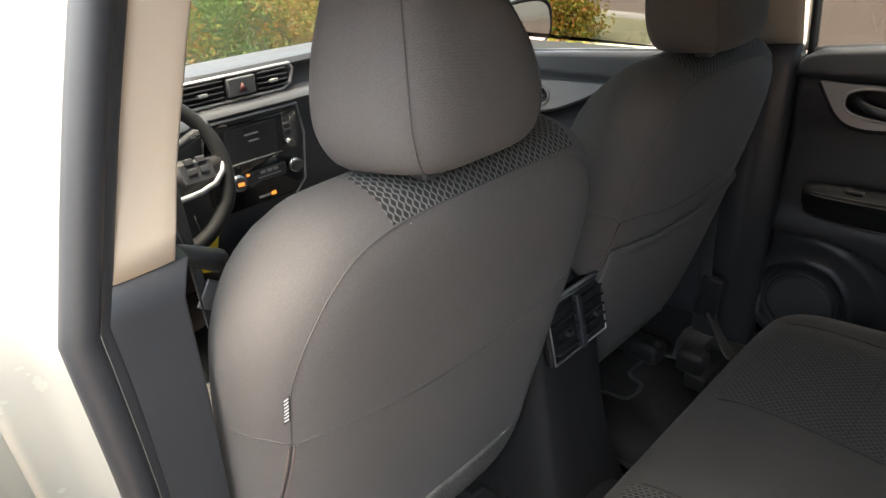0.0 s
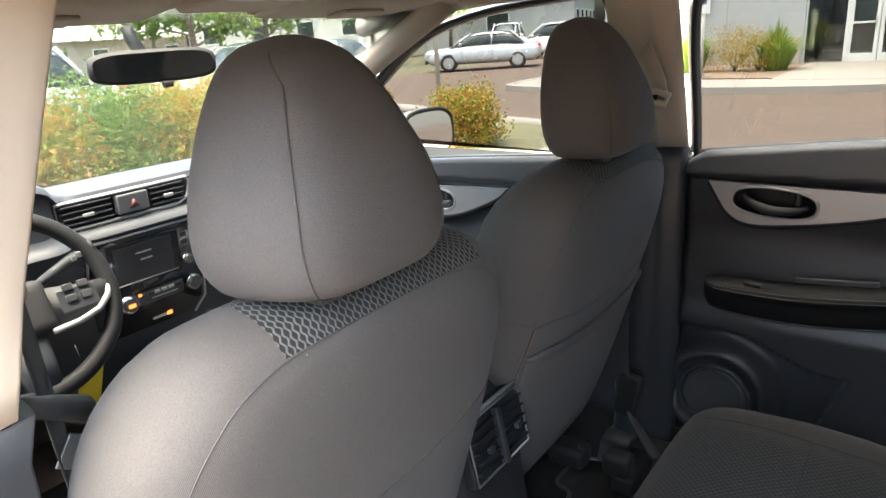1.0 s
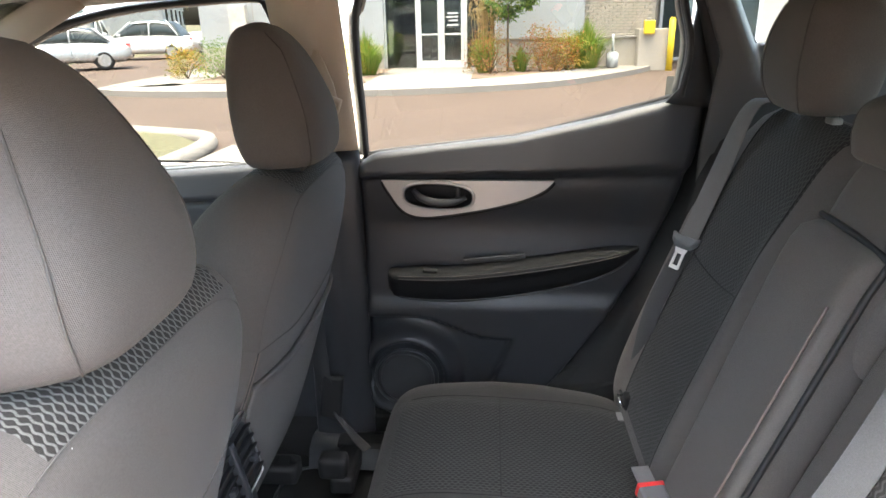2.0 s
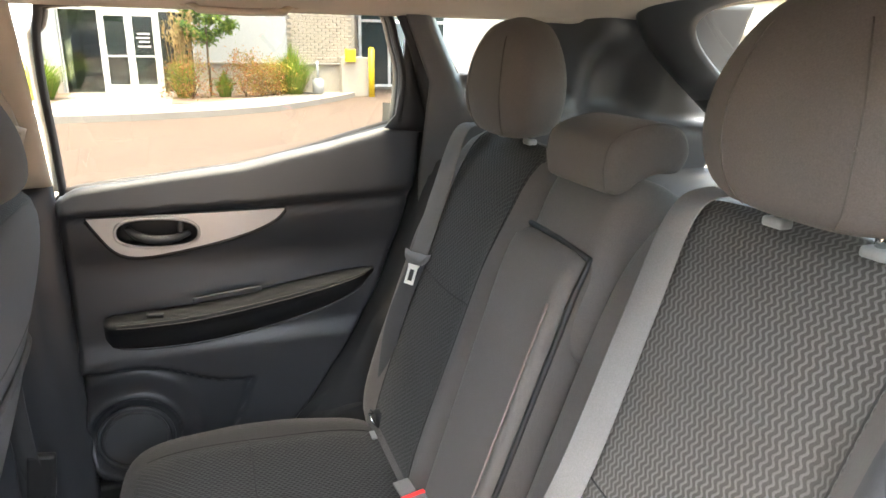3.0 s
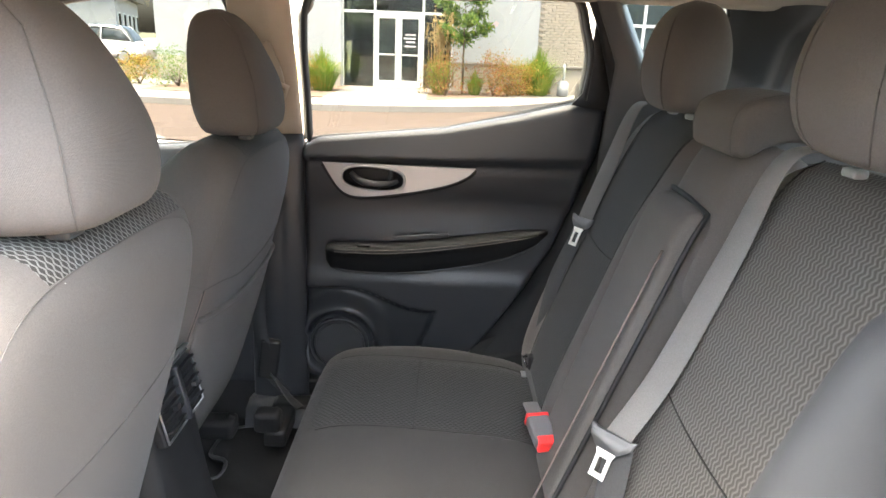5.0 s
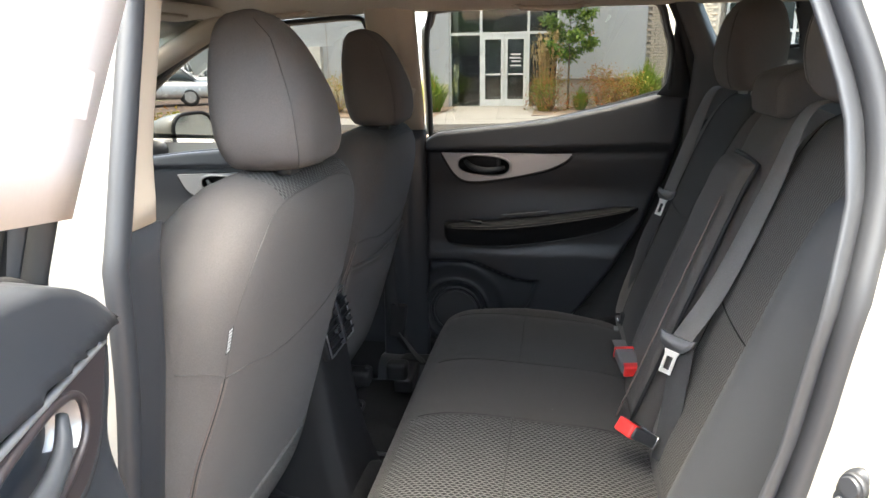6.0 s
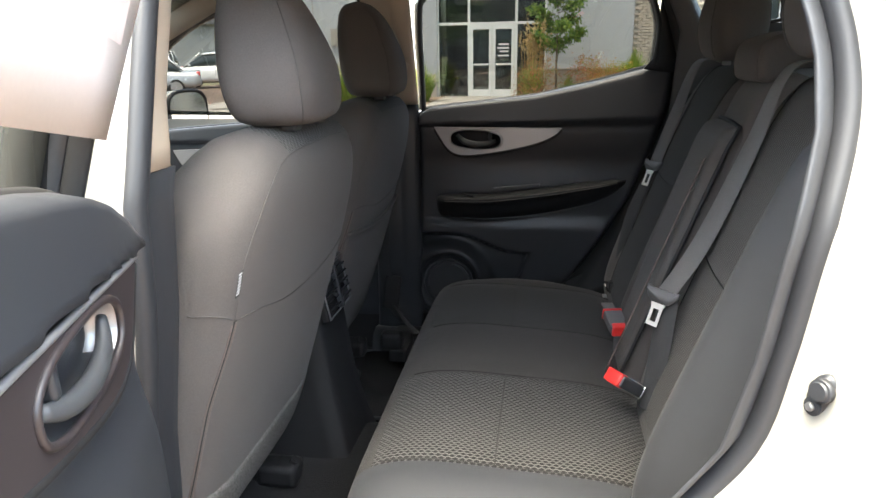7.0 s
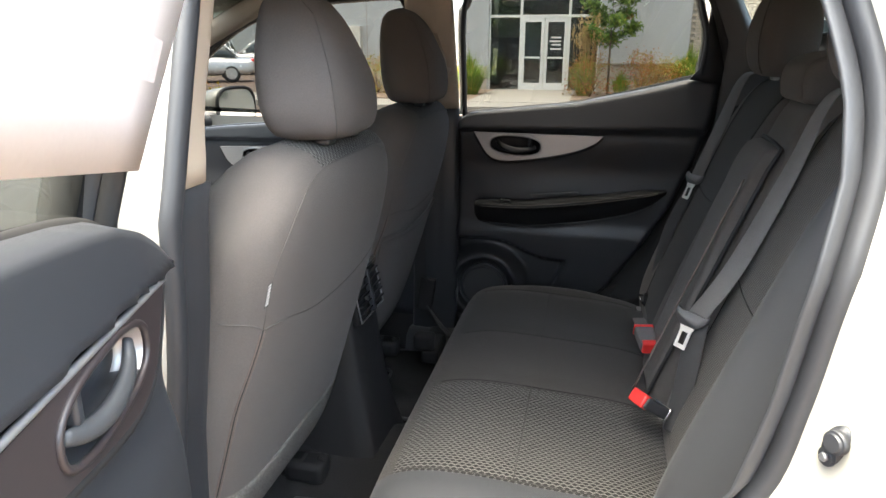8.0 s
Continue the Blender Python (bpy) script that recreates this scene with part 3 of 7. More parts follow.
for s in (-1, 1):
    structure("quarter_trim", quarter(s), QUARTER, "black moulded rear quarter trim with a small window", "quarter trim")
    pane = part("quarter_window", grid([[(s * (side_x(z) + 0.035), y, z) for y in np.linspace(-0.76, -1.12, 5)] for z in np.linspace(1.38, 1.60, 5)]), GLASS_TINT, car, "tinted rear quarter glass")
    pane.visible_shadow = False
    rim = [(quarter_edge(1.568) - 0.034, 1.568), (quarter_edge(1.45) - 0.034, 1.45), (quarter_edge(1.432) - 0.044, 1.432), (-0.99, 1.434), (-1.05, 1.445), (-1.04, 1.50), (-1.01, 1.568)]
    part("window_gasket", tube([(s * (quarter_x(y, z) + 0.002), y, z) for y, z in rim], 0.007, 8, True, None, 1.0, (1, 0, 0)), PLASTIC_DARK, car)
    part("quarter_panel", grid([[(s * (0.845 - 0.05 * max(0, z - 1.0) - 0.12 * max(0, (-y - 1.2)) ** 2), y, z) for y in np.linspace(-0.72, -1.75, 16)] for z in np.linspace(0.4, 1.36, 12)]), WHITE, car)

# trim between the door opening and the bench, both sides
def arch_trim(s):
    line = REAR_LINE if s > 0 else [(z, y) for y, z in OPEN[11:22]]
    rows = []
    for z in np.linspace(0.46, 1.31 if s > 0 else 1.56, 34):
        y0 = on_line(line, z) - 0.012 if z < 1.3 or s < 0 else on_line([(1.30, -0.800), (1.40, -0.782), (1.50, -0.742), (1.575, -0.702)], z)
        y1 = on_line([(0.46, -0.70), (0.84, -0.70), (0.94, -0.86), (1.10, -0.86)], z)
        y1 += (y0 - 0.05 - y1) * smooth01((z - 0.98) / 0.14)
        x0 = side_x(z) + 0.01
        row = []
        row.append((s * (x0 + 0.045), y0 + 0.035, z))
        for k in np.linspace(0, 1, 12):
            y = y0 + (min(y1, y0 - 0.05) - y0) * k
            row.append((s * (x0 - 0.025 * smooth01(k / 0.25) - 0.05 * smooth01((k - 0.2) / 0.8) * (1 if z < 1.25 else 0.0)), y, z))
        rows.append(row)
    return slab(rows, 0.005)


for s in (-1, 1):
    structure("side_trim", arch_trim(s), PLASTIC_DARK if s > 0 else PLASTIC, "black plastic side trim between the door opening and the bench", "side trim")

# tailgate: black trim ring with the rear window
tail = root("tailgate", (0, -1.5, 1.0), "closed tailgate with black inner trim and a tinted window", "tailgate")


def tail_y(z):
    return max(-1.67, -1.262 + 1.3 * (z - 1.575))


def tail_pt(a, r):
    """Round the rear window: a the way round, r from the glass edge (0) outwards (1)."""
    c, sn = math.cos(a), math.sin(a)
    c, sn = math.copysign(abs(c) ** 0.5, c), math.copysign(abs(sn) ** 0.5, sn)
    x = (0.455 + 0.11 * r) * c
    z = 1.415 + (0.190 + 0.040 * r if sn > 0 else 0.16 + 0.22 * r) * sn
    y = tail_y(z) + 0.055 * math.sin(math.pi * min(1, 0.15 + r * 0.75)) - 0.035 * (1 - r) ** 2
    return (x, y, z - 0.03 * (x / 0.6) ** 2)


part("tailgate_trim", slab([[tail_pt(2 * math.pi * k / 96, r) for k in range(97)] for r in np.linspace(0, 1, 14)], 0.012), PLASTIC_SOFT, tail)
pane = part("rear_window", grid([[(x, tail_y(z) - 0.045, z - 0.03 * (x / 0.6) ** 2) for x in np.linspace(-0.52, 0.52, 9)] for z in np.linspace(1.20, 1.64, 6)]), GLASS_TINT, tail, "tinted rear window glass")
pane.visible_shadow = False
part("lower_panel", slab([[(x, -1.70 - 0.02 * math.cos(3 * x), z) for x in np.linspace(-0.74, 0.74, 15)] for z in np.linspace(0.45, 1.27, 9)], 0.012), PLASTIC, tail)
part("outer_skin", slab([[(x, tail_y(z) - 0.075 - 0.02 * abs(x), z) for x in np.linspace(-0.70, 0.70, 9)] for z in np.linspace(0.5, 1.14, 6)], 0.004), WHITE, tail)
# luggage cover behind the bench
structure("luggage_cover", box((0, -1.235, 1.205), (1.12, 0.62, 0.012), 0.004), PLASTIC_DARK, "black luggage cover behind the rear bench", "luggage cover")
# bulkhead ahead of the dashboard and bonnet
structure("bulkhead", box((0, 1.38, 0.72), (1.5, 0.04, 0.72), 0.01), PLASTIC_DARK, "dark bulkhead ahead of the footwells", "bulkhead")
part("bonnet", slab([[(x, y, 1.08 - 0.10 * (y - 1.7) - 0.12 * abs(x) ** 3 - 0.06 * max(0, y - 2.2) ** 2) for x in np.linspace(-0.85, 0.85, 21)] for y in np.linspace(1.72, 2.75, 16)], 0.004), WHITE, car)


# front wings, nose, bumpers and wheels of the car itself
for s in (-1, 1):
    rows = []
    for y in np.linspace(1.12, 2.78, 22):
        row = []
        for z in np.linspace(0.30, 1.06 - 0.10 * max(0, y - 1.7) - 0.05 * max(0, y - 2.2), 12):
            d = math.hypot(y - 2.05, (z - 0.36))
            w = 0.865 - 0.05 * ((z - 0.75) / 0.4) ** 2 - 0.16 * max(0, (y - 2.25) / 0.55) ** 2
            row.append((s * (w - (0.10 * smooth01((0.40 - d) / 0.05))), y, z))
        rows.append(row)
    part("front_wing", slab(rows, 0.004), WHITE, car)
rows = [[(0.70 * u, 2.80 - 0.20 * u * u + 0.05 * math.sin(math.pi * v), 0.25 + 0.70 * v) for u in np.linspace(-1, 1, 19)] for v in np.linspace(0, 1, 9)]
part("front_bumper", slab(rows, 0.01), WHITE, car)
rows = [[(0.78 * u, -1.83 + 0.10 * u * u - 0.03 * math.sin(math.pi * v), 0.28 + 0.42 * v) for u in np.linspace(-1, 1, 17)] for v in np.linspace(0, 1, 7)]
part("rear_bumper", slab(rows, 0.01), PLASTIC, car)
for y in (2.05, -0.66 - 0.02):
    for s in (-1, 1):
        w = part("wheel", disc((s * 0.66, y, 0.345), (s, 0, 0), 0.345, 0.19, 36, 0.05, 3), TYRE, car)
        part("rim", disc((s * 0.835, y, 0.345), (s, 0, 0), 0.22, 0.025, 30, 0.01), CARSILVER, w)

# ---- doors ----
def flip_if(bm, m):
    bm.transform(m)
    if m.determinant() < 0:
        bmesh.ops.reverse_faces(bm, faces=bm.faces)
    return bm


def ellipse(cy, cz, ry, rz, e=2.4, n=30, turn=0.0, skew=0.0):
    out = []
    for i in range(n):
        a = 2 * math.pi * i / n
        x, y = math.cos(a), math.sin(a)
        x, y = math.copysign(abs(x) ** (2 / e), x) * ry, math.copysign(abs(y) ** (2 / e), y) * rz
        out.append((cy + x * math.cos(turn) - y * math.sin(turn) + skew * y, cz + x * math.sin(turn) + y * math.cos(turn)))
    return out


def holed_plate(outline, hole, place, depth):
    """A flat plate with a hole: its face at depth, with walls down both edges."""
    bm = bmesh.new()
    edges = []
    for loop in (outline, hole):
        hi, lo = [bm.verts.new(place(a, b, depth)) for a, b in loop], [bm.verts.new(place(a, b, 0)) for a, b in loop]
        for i in range(len(loop)):
            k = (i + 1) % len(loop)
            edges.append(bm.edges.new((hi[i], hi[k])))
            bm.faces.new((lo[i], lo[k], hi[k], hi[i]))
    bmesh.ops.triangle_fill(bm, use_beauty=True, use_dissolve=False, edges=edges)
    bmesh.ops.recalc_face_normals(bm, faces=bm.faces)
    return bm


REAR = dict(
    front=0.012, bottom=0.475, belt=1.143,
    sill=[(0.02, 1.158), (0.005, 1.178), (-0.012, 1.193), (-0.04, 1.206), (-0.20, 1.224), (-0.372, 1.243), (-0.568, 1.288), (-0.714, 1.328), (-0.80, 1.340)],
    rear=REAR_LINE,
    trim=[(-0.052, 1.142), (-0.456, 1.139), (-0.435, 1.118), (-0.395, 1.098), (-0.345, 1.083), (-0.28, 1.069), (-0.21, 1.058), (-0.155, 1.053), (-0.118, 1.059), (-0.092, 1.078), (-0.072, 1.108)],
    handle=(-0.186, 1.103, 0.083, 0.032),
    arm=[(-0.060, 0.893, 0.030, 0.022), (-0.066, 0.891, 0.044, 0.029), (-0.075, 0.889, 0.052, 0.033), (-0.13, 0.886, 0.060, 0.038), (-0.25, 0.889, 0.066, 0.041), (-0.40, 0.908, 0.066, 0.041), (-0.54, 0.934, 0.058, 0.035), (-0.61, 0.953, 0.045, 0.024), (-0.66, 0.972, 0.012, 0.006)],
    speaker=(-0.094, 0.622), pocket=True,
)
FRONT = dict(
    front=1.12, bottom=0.475, belt=1.085,
    sill=[(1.14, 1.10), (0.85, 1.135), (0.60, 1.155), (0.35, 1.172), (0.16, 1.185), (0.10, 1.19)],
    rear=[(1.36, 0.105), (1.0, 0.115), (0.7, 0.13), (0.47, 0.13)],
    trim=[(0.86, 1.062), (0.47, 1.078), (0.50, 1.052), (0.56, 1.022), (0.63, 0.995), (0.70, 0.982), (0.78, 0.985), (0.83, 1.01)],
    handle=(0.71, 1.031, 0.065, 0.03),
    arm=[(0.88, 0.85, 0.01, 0.006), (0.84, 0.845, 0.04, 0.025), (0.70, 0.85, 0.062, 0.038), (0.45, 0.87, 0.062, 0.04), (0.25, 0.885, 0.05, 0.034), (0.18, 0.89, 0.012, 0.008)],
    speaker=(0.93, 0.60), pocket=False,
)


def car_door(spec, m, name, at, label, group, sticker=False):
    """A door's inner panel with its fittings, glass and outer skin. m sets it from the far side's closed place."""
    ob = root(name, at, label, "car door", group)

    def add(pname, bm, material, parent=ob, plabel="", smooth=True):
        return part(pname, flip_if(bm, m), material, parent, plabel, smooth)

    sy, sz = spec["speaker"]
    hy, hz, hr, hh = spec["handle"]
    if sticker:
        hy, hz = hy + 0.008, hz + 0.002
    top = lambda y: on_line(spec["sill"], y)  # noqa: E731
    back = lambda z: on_line(spec["rear"], z)  # noqa: E731
    belt = spec["belt"]
    rear_door = spec["pocket"]

    def px(y, z):
        t = top(y)
        if z > belt:
            u = (z - belt) / max(0.02, t - belt)
            p = 0.020 * smooth01(u / (0.07 if sticker else 0.16)) - 0.010 * u - 0.05 * max(0, (u - 0.88) / 0.12) ** 2.4
        else:
            p = -0.006 * math.exp(-(((z - belt) / 0.008) ** 2)) + 0.004
            p -= 0.014 * math.exp(-(((z - (belt - 0.12)) / 0.06) ** 2))
            p += 0.014 * smooth01((0.86 - z) / 0.05)
            if spec["pocket"]:
                # map pocket: a step that runs from the speaker back to a slanting edge
                edge = -0.372 + 0.35 * (0.75 - z) if z < 0.75 else -0.372
                lim = 0.79 - 0.06 * smooth01((-y - 0.12) / 0.2)
                inside = smooth01((lim - z) / 0.010) * smooth01((y - edge) / 0.010)
                p -= 0.034 * inside
            r = math.hypot(y - sy, z - sz)
            p += 0.046 * smooth01((0.155 - r) / 0.05) - 0.024 * smooth01((0.104 - r) / 0.014)
            p -= 0.02 * smooth01((0.52 - z) / 0.06)
        q = math.hypot((y - hy) / hr, (z - hz) / hh)
        p -= 0.05 * smooth01((1.30 - q) / 0.28) * smooth01((belt - 0.010 - z) / 0.008)
        x = 0.715 - p
        # front edge turns outwards
        x += (0.008 if sticker else 0.03) * smooth01((y - (spec["front"] - 0.022)) / 0.022) ** 2
        x += 0.03 * smooth01(((back(z) + 0.02) - y) / 0.02) ** 2
        return x

    nz, ny = 90, 80
    rows = []
    for i in range(nz + 1):
        v = i / nz
        row = []
        for j in range(ny + 1):
            u = j / ny
            z = spec["bottom"] + (top(spec["front"]) - spec["bottom"]) * v
            y = spec["front"] + (back(z) - spec["front"]) * u
            zz = spec["bottom"] + (top(y) - spec["bottom"]) * v
            y = spec["front"] + (back(zz) - spec["front"]) * u
            row.append((px(y, zz), y, zz))
        rows.append(row)
    bm = grid(rows)
    # lip that closes the panel's rim towards the outside
    rim = [r[0] for r in rows] + rows[-1] + [r[-1] for r in reversed(rows)] + list(reversed(rows[0]))
    grid([rim, [(p[0] + 0.05, p[1], p[2] - (0.07 if p[2] > top(p[1]) - 0.004 else 0.0)) for p in rim]], bm=bm)
    bmesh.ops.remove_doubles(bm, verts=bm.verts, dist=1e-5)
    panel = add("panel", bm, PLASTIC, ob, "black moulded plastic inner panel")
    # satin trim with the handle
    base_x = 0.712
    pl = lambda a, b, h: (base_x - h, a, b)  # noqa: E731
    tr = [(a + (0.018 if sticker else 0.0), b) for a, b in spec["trim"]]
    smooth_low = curve2(tr[1:] + [tr[0]], 40)
    rimpts = ellipse(hy, hz, hr, hh, 2.6, 36, 0.06)
    add("handle_trim", holed_plate([tr[0]] + smooth_low[:-1], rimpts, pl, 0.012), DARKTRIM if sticker else SILVER, ob, "dark brown satin trim" if sticker else "satin silver trim", False)
    if sticker:
        # highlight along the trim's upper edge, added as a silver bar
        add("trim_edge", tube([(base_x - 0.011, a, tr[0][1] + 0.002) for a in np.linspace(tr[0][0], tr[1][0], 20)], 0.0032, 8), SILVER, ob, "thin silver line standing in for the trim edge's highlight")
    groove = [(base_x - 0.007, a, b - 0.004) for a, b in smooth_low]
    add("trim_groove", tube(groove, 0.006, 8), PLASTIC_DARK, ob)
    add("handle_bezel", tube([(base_x - 0.0125, a, b) for a, b in rimpts], 0.0036, 8, True, None, 1.0, (1, 0, 0)), DARKTRIM if sticker else SILVER)
    cup = []
    for d, k in ((0.0, 1.0), (0.006, 0.965), (0.018, 0.93), (0.025, 0.86), (0.027, 0.55), (0.027, 0.002)):
        cup.append([(base_x - 0.012 + d, hy + (a - hy) * k, hz + (b - hz) * k) for a, b in rimpts])
    # open door: the cup wall's pale reflection is put in as silver faces
    add("handle_cup", grid(cup, closed=True, pick=lambda i, j: 1 if i < 3 and (j < 11 or j > 31) else 0), [PLASTIC, SILVER] if sticker else [PLASTIC_DARK, PLASTIC_DARK])
    lev = [(0, hy + hr * 0.72, hz + 0.014, 0.004), (1, hy + hr * 0.48, hz - 0.004, 0.010), (2, hy + hr * 0.05, hz - 0.015, 0.012), (3, hy - hr * 0.42, hz - 0.014, 0.013), (4, hy - hr * 0.78, hz - 0.004, 0.008)]
    rr = spline(lev, 18)
    add("handle_lever", tube([(base_x - 0.006 - 0.008 * math.sin(math.pi * i / 18), r[1], r[2]) for i, r in enumerate(rr)], lambda t: 0.005 + 0.0055 * math.sin(math.pi * min(1, t * 0.9 + 0.05)), 10, False, None, 0.7, (1, 0, 0)), PLASTIC_SOFT if sticker else PLASTIC, ob, "grey pull lever" if sticker else "black pull lever")
    add("lock_knob", box((base_x - 0.006, hy - hr * 0.55, hz + 0.010), (0.012, 0.012, 0.028), 0.004), PLASTIC)
    # armrest
    arm = spline([(abs(a[0] - spec["arm"][0][0]), a[0], a[1] - (0.07 if sticker else 0.0), *a[2:]) for a in spec["arm"]], 44)
    shape = [(-0.10, 0.98), (0.30, 1.0), (0.72, 0.98), (0.90, 0.90), (0.985, 0.74), (1.0, 0.56), (0.975, 0.46), (0.93, 0.40), (0.90, 0.15), (0.86, -0.25), (0.78, -0.62), (0.70, -0.82), (0.66, -0.92), (0.56, -1.0), (0.30, -1.04), (-0.10, -1.04)]
    rows = [[(0.712 - max(0.004, r[3]) * p, r[1], r[2] + max(0.004, r[4]) * q) for p, q in shape] for r in arm]
    armrest = add("armrest", grid(rows, closed=True, cap=True), VINYL, ob, "soft black armrest with a stitched edge")
    for p, q, col in ((1.005, 0.62, THREAD), (0.955, 0.80, THREAD)):
        add("stitch_line", tube([(0.712 - r[3] * p, r[1], r[2] + r[4] * q) for r in arm[2:-2]], 0.0011, 6), col, armrest)
    add("armrest_lip", tube([(0.712 - r[3] * 0.68, r[1], r[2] - r[4] * 0.90) for r in arm[2:-2]], 0.0028, 6), PLASTIC, armrest)
    if rear_door:
        add("window_switch", box((0.668, -0.165, 0.929), (0.018, 0.035, 0.008), 0.003, Matrix.Rotation(0.10, 4, "X")), PLASTIC_DARK, armrest)
        add("pull_cup_lid", box((0.690, -0.318, 0.951), (0.006, 0.150, 0.013), 0.003, Matrix.Rotation(0.10, 4, "X").inverted()), PLASTIC_SOFT, armrest, "grey pull cup edge")
    # loudspeaker
    add("speaker_grille", disc((0.700, sy, sz), (-1, 0, 0), 0.070, 0.012, 40, 0.006, 3), PLASTIC_SOFT, ob, "round charcoal speaker grille")
    add("speaker_ring", tube([(0.690, sy + 0.078 * math.cos(a), sz + 0.078 * math.sin(a)) for a in np.linspace(0, 2 * math.pi, 41)[:-1]], 0.006, 8, True, None, 1.0, (1, 0, 0)), PLASTIC, ob)
    # outer skin
    ys = np.linspace(spec["front"] + 0.02, back(1.0) - 0.02, 14)
    add("outer_skin", grid([[(0.84 - 0.06 * ((z - 0.85) / 0.4) ** 2, min(y, spec["front"] + 0.02) if y > back(z) else back(z), z) for y in ys] for z in np.linspace(0.42, 1.16, 12)]), WHITE, ob)
    # window: frame and pane
    if rear_door:
        fr = [(-0.012, 1.19), (-0.016, 1.30), (-0.020, 1.44), (-0.035, 1.535), (-0.075, 1.560), (-0.35, 1.566), (-0.60, 1.566), (-0.672, 1.560), (-0.700, 1.50), (-0.722, 1.43), (-0.722, 1.33)]
    else:
        fr = [(0.140, 1.17), (0.140, 1.40), (0.155, 1.525), (0.19, 1.545), (0.30, 1.542), (0.46, 1.530), (0.60, 1.505), (0.72, 1.465), (0.86, 1.385), (1.00, 1.285), (1.10, 1.18)]
    if sticker:
        fr = [(a - (0.05 if a > -0.08 else 0.0), b) for a, b in fr]
    fp = curve2(fr, 50)
    add("window_frame", tube([(side_x(b) + 0.022, a, b) for a, b in fp], 0.0065, 8, False, None, 1.6, (1, 0, 0)), PLASTIC_DARK, ob, "black window frame")
    add("window_seal", tube([(side_x(b) + 0.040, a * 1.0, b) for a, b in fp], 0.006, 8, False, None, 1.6, (1, 0, 0)), RUBBER, ob)
    add("outer_frame", tube([(side_x(b) + 0.062, a + (0.012 if rear_door and a > -0.03 else 0), b + 0.004) for a, b in fp], 0.012, 8, False, None, 1.6, (1, 0, 0)), WHITE, ob, "white painted window frame")
    poly = fp + [(fr[-1][0], 1.20), (fr[0][0], 1.17)]
    bm = bmesh.new()
    bm.faces.new([bm.verts.new((side_x(b) + 0.045, a, b)) for a, b in poly])
    pane = add("window_pane", bm, GLASS_DOOR, ob, "side window glass, tinted deep to dim the outdoors", False)
    pane.visible_shadow = False
    add("sill_strip", tube([(0.742, a, b - 0.008) for a, b in curve2(spec["sill"], 24)], 0.009, 8), PLASTIC_DARK, ob)
    if rear_door:
        # black corner piece behind the glass
        tri = [(-0.690, 1.314), (-0.796, 1.300), (-0.790, 1.345), (-0.745, 1.46), (-0.718, 1.52), (-0.720, 1.42), (-0.714, 1.345)]
        add("corner_piece", prism(tri, lambda a, b, h: (side_x(b) + 0.03 - h, a, b), 0.016, 0.003), PLASTIC_DARK, ob)
        add("rear_frame", tube([(side_x(b) + 0.012, a, b) for a, b in curve2([(-0.800, 1.33), (-0.775, 1.40), (-0.735, 1.50), (-0.695, 1.575)], 14)], 0.014, 8, False, None, 1.0, (1, 0, 0)), PLASTIC_DARK, ob)
    if sticker:
        # the sheet hangs askew, its lower edge rising away from the hinge
        low = lambda a: 1.246 - 0.16 * a  # noqa: E731
        add("window_sticker", slab([[(side_x(low(a) + v * 0.34) + 0.008, a, low(a) + v * 0.34) for a in np.linspace(-0.048 + 0.045 * v, -0.60, 10)] for v in np.linspace(0, 1, 8)], 0.0012), PAPER, ob, "large pale price sheet stuck inside the glass")
        for a0, a1, b0, h in [(-0.09, -0.44, 0.262, 0.030), (-0.06, -0.36, 0.215, 0.012), (-0.06, -0.30, 0.185, 0.010), (-0.06, -0.46, 0.075, 0.034)]:
            add("print_bar", grid([[(side_x(low(a) + v) + 0.0065, a, low(a) + v) for a in np.linspace(a0, a1, 6)] for v in (b0, b0 + h)]), PAPER_INK, ob, "faded pink print bar")
    return ob


mirror_x = Matrix.Diagonal((-1, 1, 1, 1))
car_door(REAR, Matrix(), "rear_door", (0.75, 0.03, 0.5), "closed rear door with black panel and silver handle trim", "rear doors")
SWING = 73
HINGE = (-0.850, -0.003)
swing = Matrix.Translation((*HINGE, 0.046)) @ Matrix.Rotation(radians(-SWING), 4, "Z") @ Matrix.Translation((0.715, 0, 0))
OPENED = dict(REAR, front=0.015, sill=[(0.02, 1.120), (0.012, 1.136), (0.004, 1.152), (-0.010, 1.170), (-0.032, 1.189), (-0.065, 1.209), (-0.105, 1.224), (-0.16, 1.234), (-0.25, 1.245), (-0.372, 1.255), (-0.568, 1.288), (-0.714, 1.328), (-0.80, 1.340)])
car_door(OPENED, swing @ mirror_x, "rear_door", (HINGE[0], HINGE[1], 0.5), "wide open rear door with black panel and a sheet on its glass", "rear doors", True)
car_door(FRONT, Matrix(), "front_door", (0.75, 1.1, 0.5), "closed front door with black panel and silver handle trim", "front doors")
DRIVER = dict(FRONT, rear=[(1.36, 0.125), (1.15, 0.15), (1.0, 0.17), (0.7, 0.19), (0.47, 0.19)])
car_door(DRIVER, mirror_x, "front_door", (-0.75, 1.1, 0.5), "closed driver's door with black panel and silver trim", "front doors")


